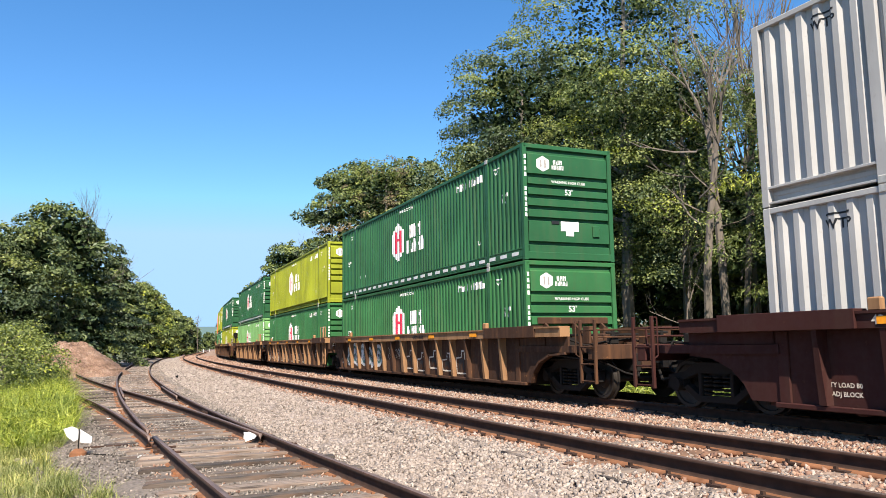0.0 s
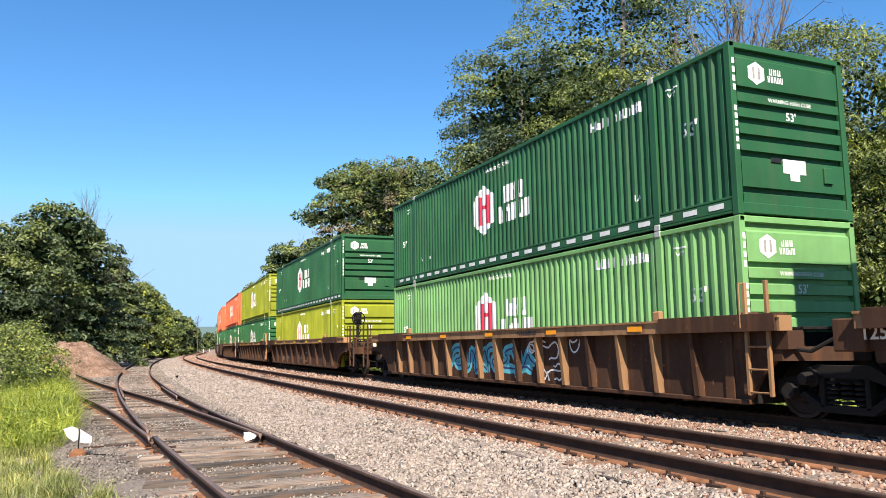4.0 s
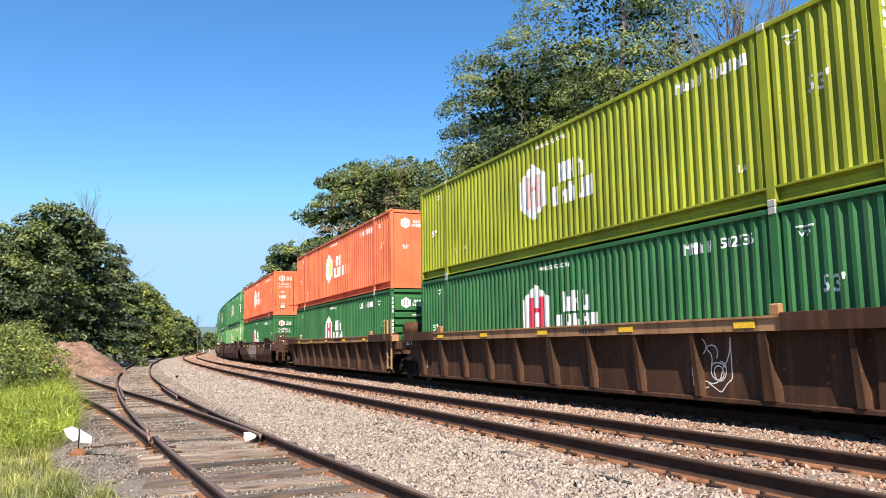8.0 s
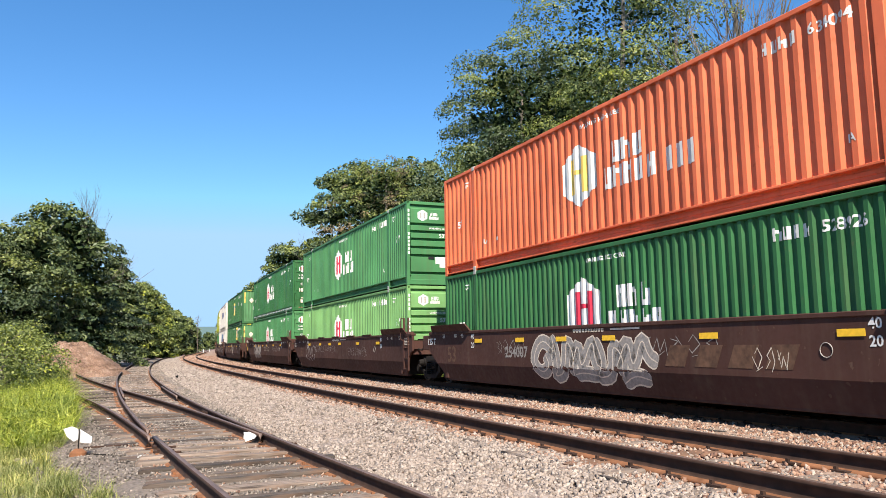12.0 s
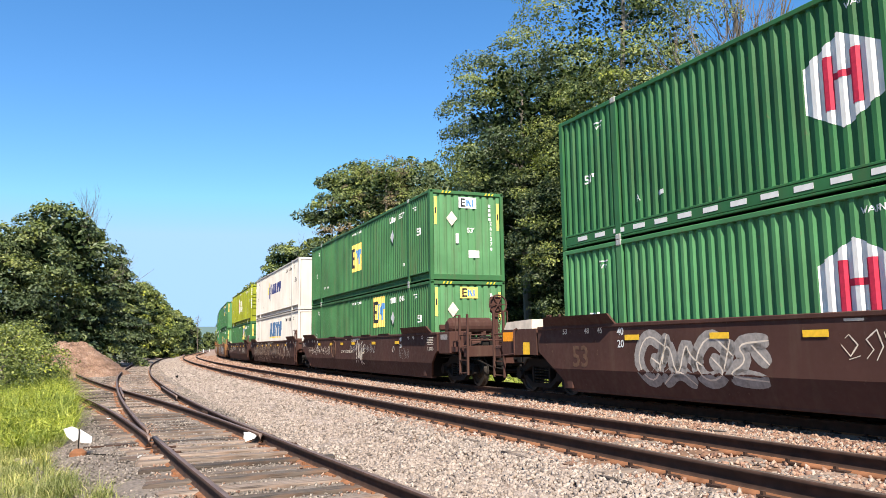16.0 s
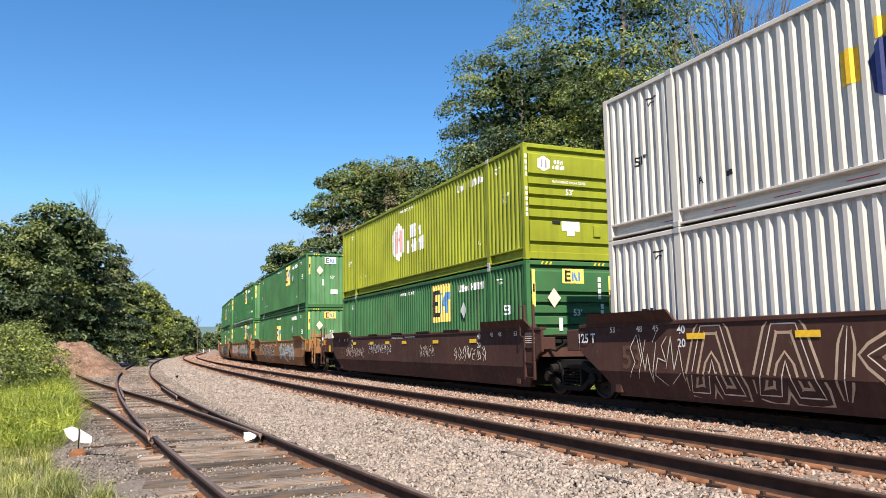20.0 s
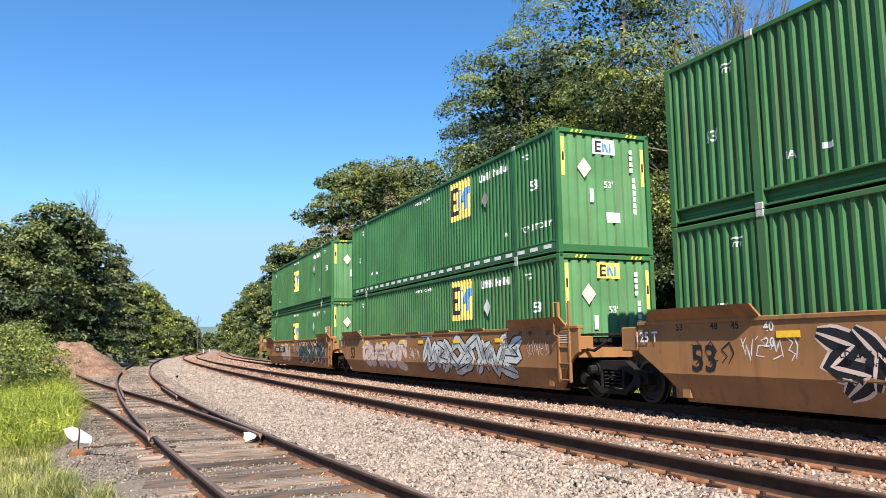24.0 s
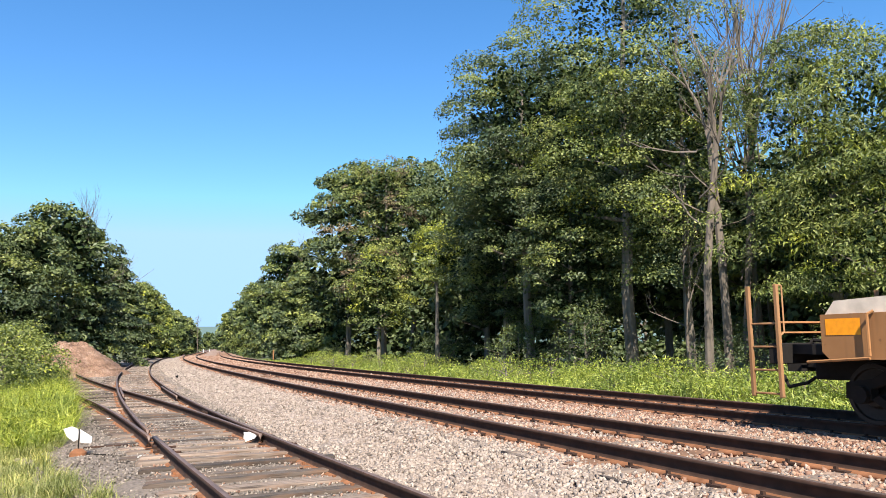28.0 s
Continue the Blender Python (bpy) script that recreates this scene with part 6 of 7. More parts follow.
                if i == 10:
                    part("air_tank", shared("air_tank", lambda: air_tank(-0.65), mat), None, ob, "horizontal air reservoir")
                if i in (4, 10):
                    at = (-2.4, -0.2) if i == 10 else (-2.12, -1.0)
                    tone = mat if i == 10 else STEEL_DARK
                    part("brake_wheel", brake_wheel(*at), tone, ob, "spoked hand brake wheel")
                    part("brake_housing", brake_housing(*at), tone, ob)
                    part("brake_staff", brake_staff(*at), tone, ob)
                    part("brake_chain", brake_chain(*at), tone, ob)
            elif kind == "smooth":
                part("end_box", Shape().prism([(17.05, 0.9), (18.6, 0.9), (18.7, 1.0), (18.7, 1.5), (17.05, 1.5)], 0, -1.49, -0.9), mat, ob, "sheet steel box at the end of the car")
                part("box_label", flat_polys([rect(18.36, 1.33, 0.52, 0.22)], x=-1.495), M_AMBER, ob, "orange reflector plate")
                part("box_label", flat_polys([rect(17.5, 1.05, 0.3, 0.28)], x=-1.495), M_YELLOW, ob, "yellow data plate")
                part("box_roof", Shape().prism([(17.3, 1.5), (18.65, 1.5), (18.5, 1.68), (17.3, 1.72)], 0, -1.45, -0.95), M_CREAM, ob, "pale slanted cover")
                part("grab_rail", Shape().path([(-1.56, 17.95, 0.95), (-1.56, 17.95, 1.48), (-1.5, 17.9, 1.52)], 0.02, 6).path([(-1.56, 17.95, 0.92), (-1.55, 18.9, 0.86)], 0.02, 6), mat, ob)
            if kind == "ribbed":
                arch = Shape()
                pts = [(-1.9, 0.92), (-1.25, 0.88), (-0.8, 0.72), (-0.55, 0.5), (-0.42, 0.26)]
                for (ya, za), (yb, zb) in zip(pts[:-1], pts[1:]):
                    one = slab([(-1.48, ya, za), (-1.48, ya + 0.02, za + 0.05), (-1.34, ya + 0.02, za + 0.05), (-1.34, ya, za)], [(-1.48, yb, zb), (-1.48, yb + 0.05, zb + 0.03), (-1.34, yb + 0.05, zb + 0.03), (-1.34, yb, zb)])
                    arch.add(one.v, one.f)
                part("wheel_arch", arch, mat, ob, "rolled flange over the truck").matrix_basis = m
    # markings
    low = 1.40 if kind == "ribbed" else 1.25
    for y in (2.4, 5.3, 8.3, 11.2, 14.0) if kind == "ribbed" else (2.6, 5.2, 7.9, 9.6, 11.4, 13.6):
        plate = part("reflector", shared("reflector_plate", lambda: Shape().box(-0.002, 0.002, -0.21, 0.21, -0.05, 0.05, 0.0005), M_YELLOW if kind == "smooth" or i > 3 else M_AMBER), None, ob, "yellow reflector plate")
        plate.location = (face - 0.009, y, low)
    if kind == "smooth":
        for y, s in ((0.25, "53"), (1.05, "48"), (1.5, "45"), (15.85, "53"), (15.05, "48"), (14.6, "45")):
            lettering(s, 0.17, (face - 0.002, y, 1.40), SIDE_M, M_CREAM if colour.startswith("tan") is False else M_BLACK, ob)
        for y in (2.25, 13.95):
            lettering("40", 0.2, (face - 0.002, y, 1.36), SIDE_M, M_WHITE, ob)
            lettering("20", 0.2, (face - 0.002, y, 1.13), SIDE_M, M_WHITE, ob)
        lettering("53", 0.6, (face - 0.002, 15.3, 0.86), SIDE_M, M_BLACK if colour.startswith("tan") else OLD_GOLD, ob)
        part("small_print", flat_polys([rect(-0.42 + (k % 2) * 0.05, 1.38 - 0.05 * k, 0.5, 0.022) for k in range(5)] + [rect(7.4, 1.42, 0.9, 0.035), rect(9.0, 1.42, 0.3, 0.035)], x=face - 0.002), M_CREAM, ob)
        if i == 9:
            lettering("LOAD LIMIT  117,300  PER UNIT", 0.085, (face - 0.0012, 4.4, 1.40), SIDE_M, M_CREAM, ob)
        elif i == 10:
            lettering("253006 B", 0.17, (face - 0.0012, 7.85, 1.37), SIDE_M, M_CREAM, ob)
            lettering("LD LMT  115500  PER UNIT", 0.15, (face - 0.0012, 8.85, 0.93), SIDE_M, M_CREAM, ob)
            part("emblem", Shape().ring((face - 0.002, 10.95, 1.04), 0, 0.36, 0.018, 28, 4).box(face - 0.0012, face - 0.001, 10.68, 11.22, 0.98, 1.10, 0.0005).box(face - 0.004, face - 0.002, 10.89, 11.01, 0.76, 1.32, 0.0005), OLD_GOLD, ob, "worn round gold emblem")
        elif i >= 13:
            lettering("LD LMT 118,400 PER UNIT", 0.14, (face - 0.0012, 8.1 if i == 15 else 12.0, 0.96), SIDE_M, M_BLACK, ob)
            lettering("20 FT CONTAINER LIMIT 57,500 EACH", 0.075, (face - 0.0012, 8.1 if i == 15 else 12.0, 0.83), SIDE_M, M_BLACK, ob)
            lettering("765273", 0.11, (face - 0.0012, 8.5, 1.41), SIDE_M, M_BLACK, ob)
        elif i >= 7:
            part("numbering", flat_polys(bars(8.6, 1.41, 1.1, 0.07, 10, seed), x=face - 0.0012), M_CREAM, ob, "painted car number as bars")
        if i == 7:
            for k in range(4):
                y = 6.3 - 0.74 * k
                part("emblem", flat_polys([[(y, 0.74), (y - 0.50, 0.74), (y - 0.66, 1.10), (y - 0.16, 1.10)]], x=face - 0.0012), OLD_GOLD, ob, "worn gold slanted block of a painted emblem")
            lettering("254007", 0.36, (face - 0.0012, 11.6, 0.95), SIDE_M, M_GREY, ob)
        part("plate_circle", Shape().ring((face - 0.002, 3.0, 1.02), 0, 0.10, 0.008, 16, 4), M_GREY, ob)
        if front == "coupler":
            lettering("L 200-5", 0.15, (face - 0.002, -0.42, 1.04), SIDE_M, M_CREAM, ob)
    else:
        part("numbering", flat_polys(bars(6.4, 1.40, 0.9, 0.09, 9, seed), x=face - 0.002), M_BLACK, ob, "stencilled car number as bars")
        if i == 4:
            lettering("728394", 0.33, (-1.396, 11.25, 0.56), SIDE_M, M_GREY, ob)
            part("numbering", flat_polys(bars(12.5, 0.52, 0.7, 0.22, 4, 9), x=-1.396), M_GREY, ob)
        if i == 0:
            for y, s in ((15.4, "53"), (14.2, "48"), (13.5, "45")):
                lettering(s, 0.17, (face - 0.002, y, 1.40), SIDE_M, M_CREAM, ob)
            lettering("EMPTY LOAD 80", 0.09, (-1.396, 14.95, 0.55), SIDE_M, M_CREAM, ob)
            lettering("3/16 ADJ BLOCK", 0.09, (-1.396, 14.95, 0.43), SIDE_M, M_CREAM, ob)
        if i in (1, 2, 5):
            lettering("125", 0.30, (-1.396, 15.62, 0.56), SIDE_M, M_CREAM, ob)
            lettering("53", 0.16, (-1.396, 15.7, 1.08), SIDE_M, M_CREAM, ob)
    for k, (style, y0, y1, n, layers) in enumerate(spray):
        z0, z1 = (0.34, 1.24) if kind == "ribbed" else (0.28, 1.42)
        if style == "line" and kind != "ribbed":
            z0 = rng.choice((0.35, 0.6, 0.8))
        lines = sprayed(rng, style, y0, y1, z0, z1, n)
        for q, (wd, paint_mat) in enumerate(layers):
            off = 0.0015 + 0.0022 * k + 0.0011 * q
            if kind == "ribbed":
                depth = lambda z, off=off: -1.39 - off
            else:
                depth = lambda z, off=off: -1.50 - off + max(0.0, 0.625 - z) * 0.3294
            sh = Shape()
            for pts in lines:
                ribbon(sh, pts, wd, depth, style in ("tag", "wild", "block"))
            part("graffiti", sh, paint_mat, ob, "thin sprayed tag" if style in ("line", "tag") else "large sprayed figures")
    if kind == "ribbed" and i in (1, 2):
        for k in range(5 if i == 1 else 7):
            y0 = 3.15 + 1.014 * k if i == 1 else 4.2 + 1.014 * k
            w, lo, hi = 0.62, 0.36 + 0.05 * (k % 3), 0.98 - 0.07 * (k % 2)
            ring = [(y0 + 0.1, lo), (y0 + 0.1 + w, lo), (y0 + 0.16 + w, hi - 0.2), (y0 + w * 0.7, hi - 0.18), (y0 + w * 0.66, hi), (y0 + 0.24, hi), (y0 + 0.2, hi - 0.22), (y0 + 0.06, hi - 0.25), (y0 + 0.1, lo)]
            sh = Shape()
            ribbon(sh, ring, 0.045, lambda z: -1.396, True)
            part("graffiti", sh, M_CREAM, ob, "pale sprayed outline between two ribs")
            sh = Shape()
            ribbon(sh, [(y0 + 0.3, lo + 0.1), (y0 + 0.3, hi - 0.28), (y0 + 0.55, hi - 0.3), (y0 + 0.55, lo + 0.1)], 0.16, lambda z: -1.3945, True)
            part("graffiti", sh, M_BLACK, ob, "black sprayed shape between two ribs")
    if i == 15:
        part("number_panel", flat_polys([rect(11.85, 1.0, 3.05, 0.34)], x=face - 0.0012), M_BLACK, ob, "black number panel")
        part("numbering", flat_polys(bars(12.75, 1.0, 0.85, 0.2, 4, 3) + [], x=face - 0.0024), M_WHITE, ob)
        lettering("765273", 0.33, (face - 0.0024, 11.35, 1.0), SIDE_M, M_WHITE, ob)
    return ob


J, C = "joint", "coupler"
LN, BL, FT, TG, WD = "line", "block", "fat", "tag", "wild"
CARS = (
    ("ribbed", CAR_MAROON, J, C, "dark maroon", None, ()),
    ("ribbed", CAR_BROWN, C, J, "rusty brown", RUSTY, ((FT, 10.6, 14.9, 7, ((0.34, M_PALE_GREY), (0.10, M_TEAL_DARK))), (LN, 11, 15, 6, ((0.07, M_WHITE),)), (LN, 11, 15, 5, ((0.04, M_BLACK),)), (TG, 8.3, 9.8, 6, ((0.03, M_CREAM),)))),
    ("ribbed", CAR_BROWN, J, J, "rusty brown", RUSTY, ((TG, 1.6, 3.8, 6, ((0.04, M_CREAM),)), (FT, 11.6, 15.4, 6, ((0.30, M_CREAM), (0.05, M_BLACK))), (LN, 11.2, 15.2, 6, ((0.05, M_WHITE),)))),
    ("ribbed", CAR_BROWN, J, C, "rusty brown", RUSTY, ((FT, 6.5, 11, 6, ((0.26, M_TEAL), (0.05, M_NAVY))), (LN, 4.5, 7, 6, ((0.04, M_WHITE),)))),
    ("ribbed", CAR_BROWN, C, J, "weathered brown", CAR_TAN, ((LN, 4, 8, 3, ((0.02, M_CREAM),)),)),
    ("ribbed", CAR_BROWN, J, J, "weathered brown", CAR_TAN, ((LN, 2.9, 3.8, 5, ((0.02, M_WHITE),)),)),
    ("ribbed", CAR_BROWN, J, C, "weathered brown", CAR_TAN, ((LN, 14.6, 15.5, 5, ((0.02, M_WHITE),)),)),
    ("smooth", CAR_DARK, C, J, "dark brown", None, ((FT, 6.7, 10.8, 5, ((0.34, M_CREAM), (0.28, M_GREY), (0.025, M_CREAM))), (TG, 4.9, 7.0, 5, ((0.022, M_GREY),)), (TG, 11.2, 12.6, 4, ((0.02, M_GREY),)), (TG, 3.6, 4.3, 3, ((0.02, M_CREAM),)))),
    ("smooth", CAR_DARK, J, J, "dark brown", None, ((TG, 8.6, 12.6, 12, ((0.022, M_GREY),)), (TG, 4, 6.6, 8, ((0.02, M_GREY),)), (FT, 12.4, 14.4, 3, ((0.05, M_GREY),)))),
    ("smooth", CAR_DARK, J, C, "dark brown", None, ((FT, 10.5, 13.5, 4, ((0.28, M_GREY), (0.03, M_CREAM))), (TG, 3, 5.5, 9, ((0.02, M_GREY),)), (TG, 7, 9.2, 7, ((0.024, M_CREAM),)))),
    ("smooth", CAR_DARK, C, J, "dark reddish brown", None, ((TG, 5.0, 8.4, 9, ((0.05, M_GREY),)), (WD, 6.4, 7.6, 3, ((0.07, M_CREAM),)), (TG, 11.6, 15.8, 12, ((0.04, M_CREAM),)), (TG, 1.4, 2.4, 4, ((0.022, M_GREY),)))),
    ("smooth", CAR_DARK, J, J, "dark reddish brown", None, ((BL, 8.2, 14.0, 4, ((0.30, M_TAN), (0.21, CAR_DARK), (0.02, M_CREAM))), (WD, 3.2, 7.7, 4, ((0.08, M_TAN), (0.03, CAR_DARK))), (WD, 1.2, 3.3, 2, ((0.03, M_CREAM),)), (TG, 5.6, 8.0, 8, ((0.025, M_GREY),)), (WD, 14.0, 15.4, 4, ((0.02, M_CREAM),)))),
    ("smooth", CAR_DARK, J, C, "dark reddish brown", None, ((TG, 9.2, 11.8, 10, ((0.035, M_WHITE),)), (TG, 12.3, 14.8, 9, ((0.035, M_CREAM),)), (TG, 5.3, 6.5, 5, ((0.03, M_CREAM),)), (TG, 1.8, 3.9, 7, ((0.045, M_CREAM),)))),
    ("smooth", CAR_ORANGE, C, J, "tan orange", None, ((WD, 8.6, 13.2, 5, ((0.40, M_PINK), (0.30, M_BLACK), (0.06, M_PINK))), (TG, 13.4, 14.5, 4, ((0.03, M_WHITE),)), (WD, 2.0, 6.6, 5, ((0.36, M_BLACK), (0.27, M_PALE_GREY), (0.03, M_BLACK))), (TG, 14.6, 15.6, 3, ((0.03, M_BLACK),)))),
    ("smooth", CAR_ORANGE, J, J, "tan orange", None, ((WD, 1.6, 7.7, 6, ((0.44, M_BLACK), (0.34, M_PALE_GREY), (0.035, M_BLACK))), (FT, 9.2, 13.8, 5, ((0.30, M_PINK), (0.025, M_CREAM))), (TG, 8.0, 8.9, 4, ((0.03, M_WHITE),)), (TG, 0.2, 1.2, 5, ((0.03, M_PINK),)))),
    ("smooth", CAR_ORANGE, J, C, "tan orange", None, ((WD, 0.8, 6.9, 5, ((0.48, M_PINK), (0.38, M_BLACK), (0.12, M_TEAL_DARK))), (FT, 8.9, 11.3, 4, ((0.34, M_BLACK), (0.29, M_PINK), (0.025, M_BLACK))), (TG, 12.6, 15.6, 8, ((0.03, M_BLACK),)), (TG, 6.4, 7.9, 5, ((0.035, M_CREAM),)))),
)
# lower and upper box of every unit: colour word, paint, end, sign, tape dashes, number
BOXES = (
    (("silver grey", SILVER, "ribbed", "none", 0, ""), ("silver grey", SILVER, "ribbed", "none", 0, "")),
    (("green", GREEN, "ribbed", "hub", 0, ""), ("dark green", GREEN_DARK, "ribbed", "hub", 1, "")),
    (("green", GREEN, "ribbed", "hub", 0, "644859"), ("yellow-green", OLIVE, "ribbed", "hub", 0, "")),
    (("pale green", GREEN_LIGHT, "ribbed", "hub", 0, ""), ("dark green", GREEN_DARK, "ribbed", "hub", 1, "")),
    (("yellow-green", OLIVE, "ribbed", "hub", 0, ""), ("dark green", GREEN_DARK, "ribbed", "hub", 1, "")),
    (("green", GREEN, "ribbed", "hub", 0, "502736"), ("yellow-green", OLIVE, "ribbed", "hub", 0, "")),
    (("green", GREEN, "ribbed", "hub", 0, ""), ("orange", ORANGE, "smooth", "hub", 0, "")),
    (("green", GREEN, "doors", "hub", 0, "528926"), ("orange", ORANGE, "doors", "hub", 0, "634094")),
    (("pale green", GREEN_LIGHT, "ribbed", "hub", 0, ""), ("mid green", GREEN_MID, "ribbed", "hub", 0, "")),
    (("pale green", GREEN_MID, "doors", "hub", 0, "651452"), ("green", GREEN, "doors", "hub", 1, "526941")),
    (("grass green", GREEN_E, "upright", "box", 0, "261051"), ("grass green", GREEN_E, "upright", "box", 0, "261379")),
    (("white", WHITE, "smooth", "wing", 0, ""), ("white", WHITE, "smooth", "wing", 0, "")),
    (("grass green", GREEN_E, "ribbed", "box", 0, ""), ("yellow-green", OLIVE, "ribbed", "hub", 0, "")),
    (("grass green", GREEN_E, "upright", "box", 0, ""), ("grass green", GREEN_E, "upright", "box", 0, "")),
    (("grass green", GREEN_E, "upright", "box", 0, ""), ("dark grass green", GREEN, "upright", "box", 1, "")),
    (("grass green", GREEN_E, "upright", "box", 0, "264779"), ("grass green", GREEN_E, "upright", "box", 0, "")),
)

MOVING = []
for i, ((kind, cmat, fe, re, colour, trim, spray), pair) in enumerate(zip(CARS, BOXES)):
    MOVING.append((well_car(i, kind, cmat, fe, re, colour, trim, spray, i), FRONT[i], 0.0))
    for k, (cw, bmat, end, sign, dash, num) in enumerate(pair):
        high = (sign == "wing" and k == 1) or (sign == "box" and (i, k) in ((10, 0), (12, 0), (13, 1), (14, 0), (14, 1)))
        MOVING.append((container(cw, bmat, end, sign, i * 2 + k, bool(dash), num, high), FRONT[i] + SHIFT.get(i, 0.0), FLOOR_Z + k * STACK))


# ---- beside the tracks ----
def blades(name, x, y, z, height, width, mat, seed, label, lean=0.35, category="grass"):
    """Tall grass: each blade bends over in three joints."""
    rng = np.random.default_rng(seed)
    n = len(x)
    a = rng.uniform(0, 2 * np.pi, n)
    h = height * rng.uniform(0.55, 1.15, n)
    ln = lean * rng.uniform(0.3, 1.6, n) * h
    dx, dy = np.cos(a), np.sin(a)
    w = width * rng.uniform(0.6, 1.3, n)
    v = np.empty((n, 5, 3))
    px, py = -dy * w, dx * w
    for k, (f, b, ww) in enumerate(((0.0, 0.0, 1.0), (0.0, 0.0, -1.0), (0.6, 0.3, -0.8), (0.6, 0.3, 0.8), (1.0, 1.0, 0.0))):
        v[:, k] = np.stack([x + dx * ln * b + px * ww, y + dy * ln * b + py * ww, z + h * f * (1 - 0.15 * b)], 1)
    f4 = np.array([[0, 1, 2, 3], [3, 2, 4, 4]])
    me = bpy.data.meshes.new(name)
    base = np.arange(n)[:, None] * 5
    loops = np.concatenate([base + np.array([[0, 1, 2, 3]]), base + np.array([[3, 2, 4]])], 1).ravel()
    me.vertices.add(5 * n)
    me.vertices.foreach_set("co", v.astype(np.float32).ravel())
    me.loops.add(7 * n)
    me.loops.foreach_set("vertex_index", loops.astype(np.int32))
    me.polygons.add(2 * n)
    st = (np.arange(n)[:, None] * 7 + np.array([[0, 4]])).ravel()
    me.polygons.foreach_set("loop_start", st.astype(np.int32))
    me.polygons.foreach_set("loop_total", np.tile([4, 3], n).astype(np.int32))
    me.materials.append(mat)
    me.update(calc_edges=True)
    return tagged(new(name, me), label, category, kind="stuff")


def patch(count, seed, depth, bearing, keep):
    """Random plan points in a wedge of the view, kept where keep(s, lat, depth) says so."""
    rng = np.random.default_rng(seed)
    d = rng.uniform(depth[0] ** 2, depth[1] ** 2, count) ** 0.5
    px = rng.uniform(*bearing, count)
    x = (px - 784) / 1343 * d
    s, lat = to_line(x, d)
    k = keep(s, lat, d)
    return x[k], d[k], ground_z(lat[k])


def left_edge(d):
    """How far across the tall grass reaches, by depth."""
    return (np.interp(d, [7, 9, 10.5, 13, 16, 20, 30], [30, 60, 85, 158, 160, 142, 112]) - 784) / 1343 * d


def tufted(x, y, seed, cell=0.35, cut=0.35):
    rng = np.random.default_rng(seed)
    t = rng.uniform(size=(97, 89))
    return t[(np.floor(x / cell).astype(int) % 97), (np.floor(y / cell).astype(int) % 89)] > cut


gx, gy, gz = patch(66000, 201, (11.0, 34), (-60, 185), lambda s, l, d: True)
k = (gx < left_edge(gy) + np.random.default_rng(9).normal(0, 0.24, len(gx)))
gx, gy, gz = gx[k], gy[k], gz[k]
blades("tall_grass", gx, gy, gz, np.interp(gy, [11, 16, 34], [0.36, 0.6, 0.95]) * np.random.default_rng(6).uniform(0.4, 1.25, len(gx)), 0.006, GRASS_BRIGHT, 202, "bright yellow-green tall grass along the siding", 1.1)
k = np.random.default_rng(14).uniform(size=len(gx)) < 0.22
rng = np.random.default_rng(15)
pos = np.stack([gx[k], gy[k], gz[k] + np.interp(gy[k], [11, 16, 34], [0.3, 0.5, 0.85]) * rng.uniform(0.25, 1.0, k.sum())], 1)
tagged(new("tall_grass", leaf_mesh("tall_grass", pos, 0.028, GRASS_BRIGHT, rng, -0.1, 2.2)), "leafy yellow-green weeds among the tall grass", "grass", kind="stuff")
gx, gy, gz = patch(34000, 203, (6.6, 12.5), (-60, 240), lambda s, l, d: True)
k = (gx < (np.interp(gy, [6.6, 7.5, 8.3, 9.3, 10.5, 12.5], [235, 220, 200, 110, 95, 130]) - 784) / 1343 * gy) & tufted(gx, gy, 5, 0.22, 0.5)
gx, gy, gz = gx[k], gy[k], gz[k]
blades("dry_grass", gx, gy, gz, 0.21 * np.random.default_rng(12).uniform(0.3, 1.2, len(gx)), 0.0034, GRASS_DRY, 204, "pale dry grass and weeds on gravel", 1.1)
rng = np.random.default_rng(205)
ws, wlat = 2 + 90 * rng.uniform(0, 1, 60000) ** 1.5, rng.uniform(7.3, 12.4, 60000)
gx, gy = line(ws, wlat)
swell = 0.60 + 0.42 * np.sin(ws * 0.75 + 1.0) * np.sin(wlat * 1.3 + ws * 0.31) + 0.2 * np.sin(ws * 2.3 + wlat * 2.0)
tall = np.clip(swell, 0.15, 1.15) * np.interp(wlat, [7.3, 8.2, 10, 12.4], [0.45, 0.95, 1.25, 1.1]) * np.interp(ws, [2, 26, 40, 92], [1.15, 1.05, 0.6, 0.45])
k = (np.abs(gx) < 0.64 * gy + 2) & (gy > 5)
pick = k & (rng.uniform(size=60000) < np.interp(ws, [36, 60], [0.9, 0.45]))
blades("trackside_weeds", gx[pick], gy[pick], ground_z(wlat[pick]), tall[pick] * 1.15, 0.008, WEED, 206, "bright green weeds and tall grass between track and woods", 0.5)
k &= rng.uniform(size=60000) < np.interp(ws, [36, 60], [0.9, 0.4])
pos = np.stack([gx[k], gy[k], ground_z(wlat[k]) + tall[k] * rng.uniform(0.35, 1.0, k.sum()) ** 0.6], 1)
tagged(new("trackside_weeds", leaf_mesh("trackside_weeds", pos, 0.050 + 0.0006 * ws[k], WEED, rng, -0.35, 2.3, None, 0.12)), "leafy bright green weeds between track and woods", "weeds", kind="stuff")
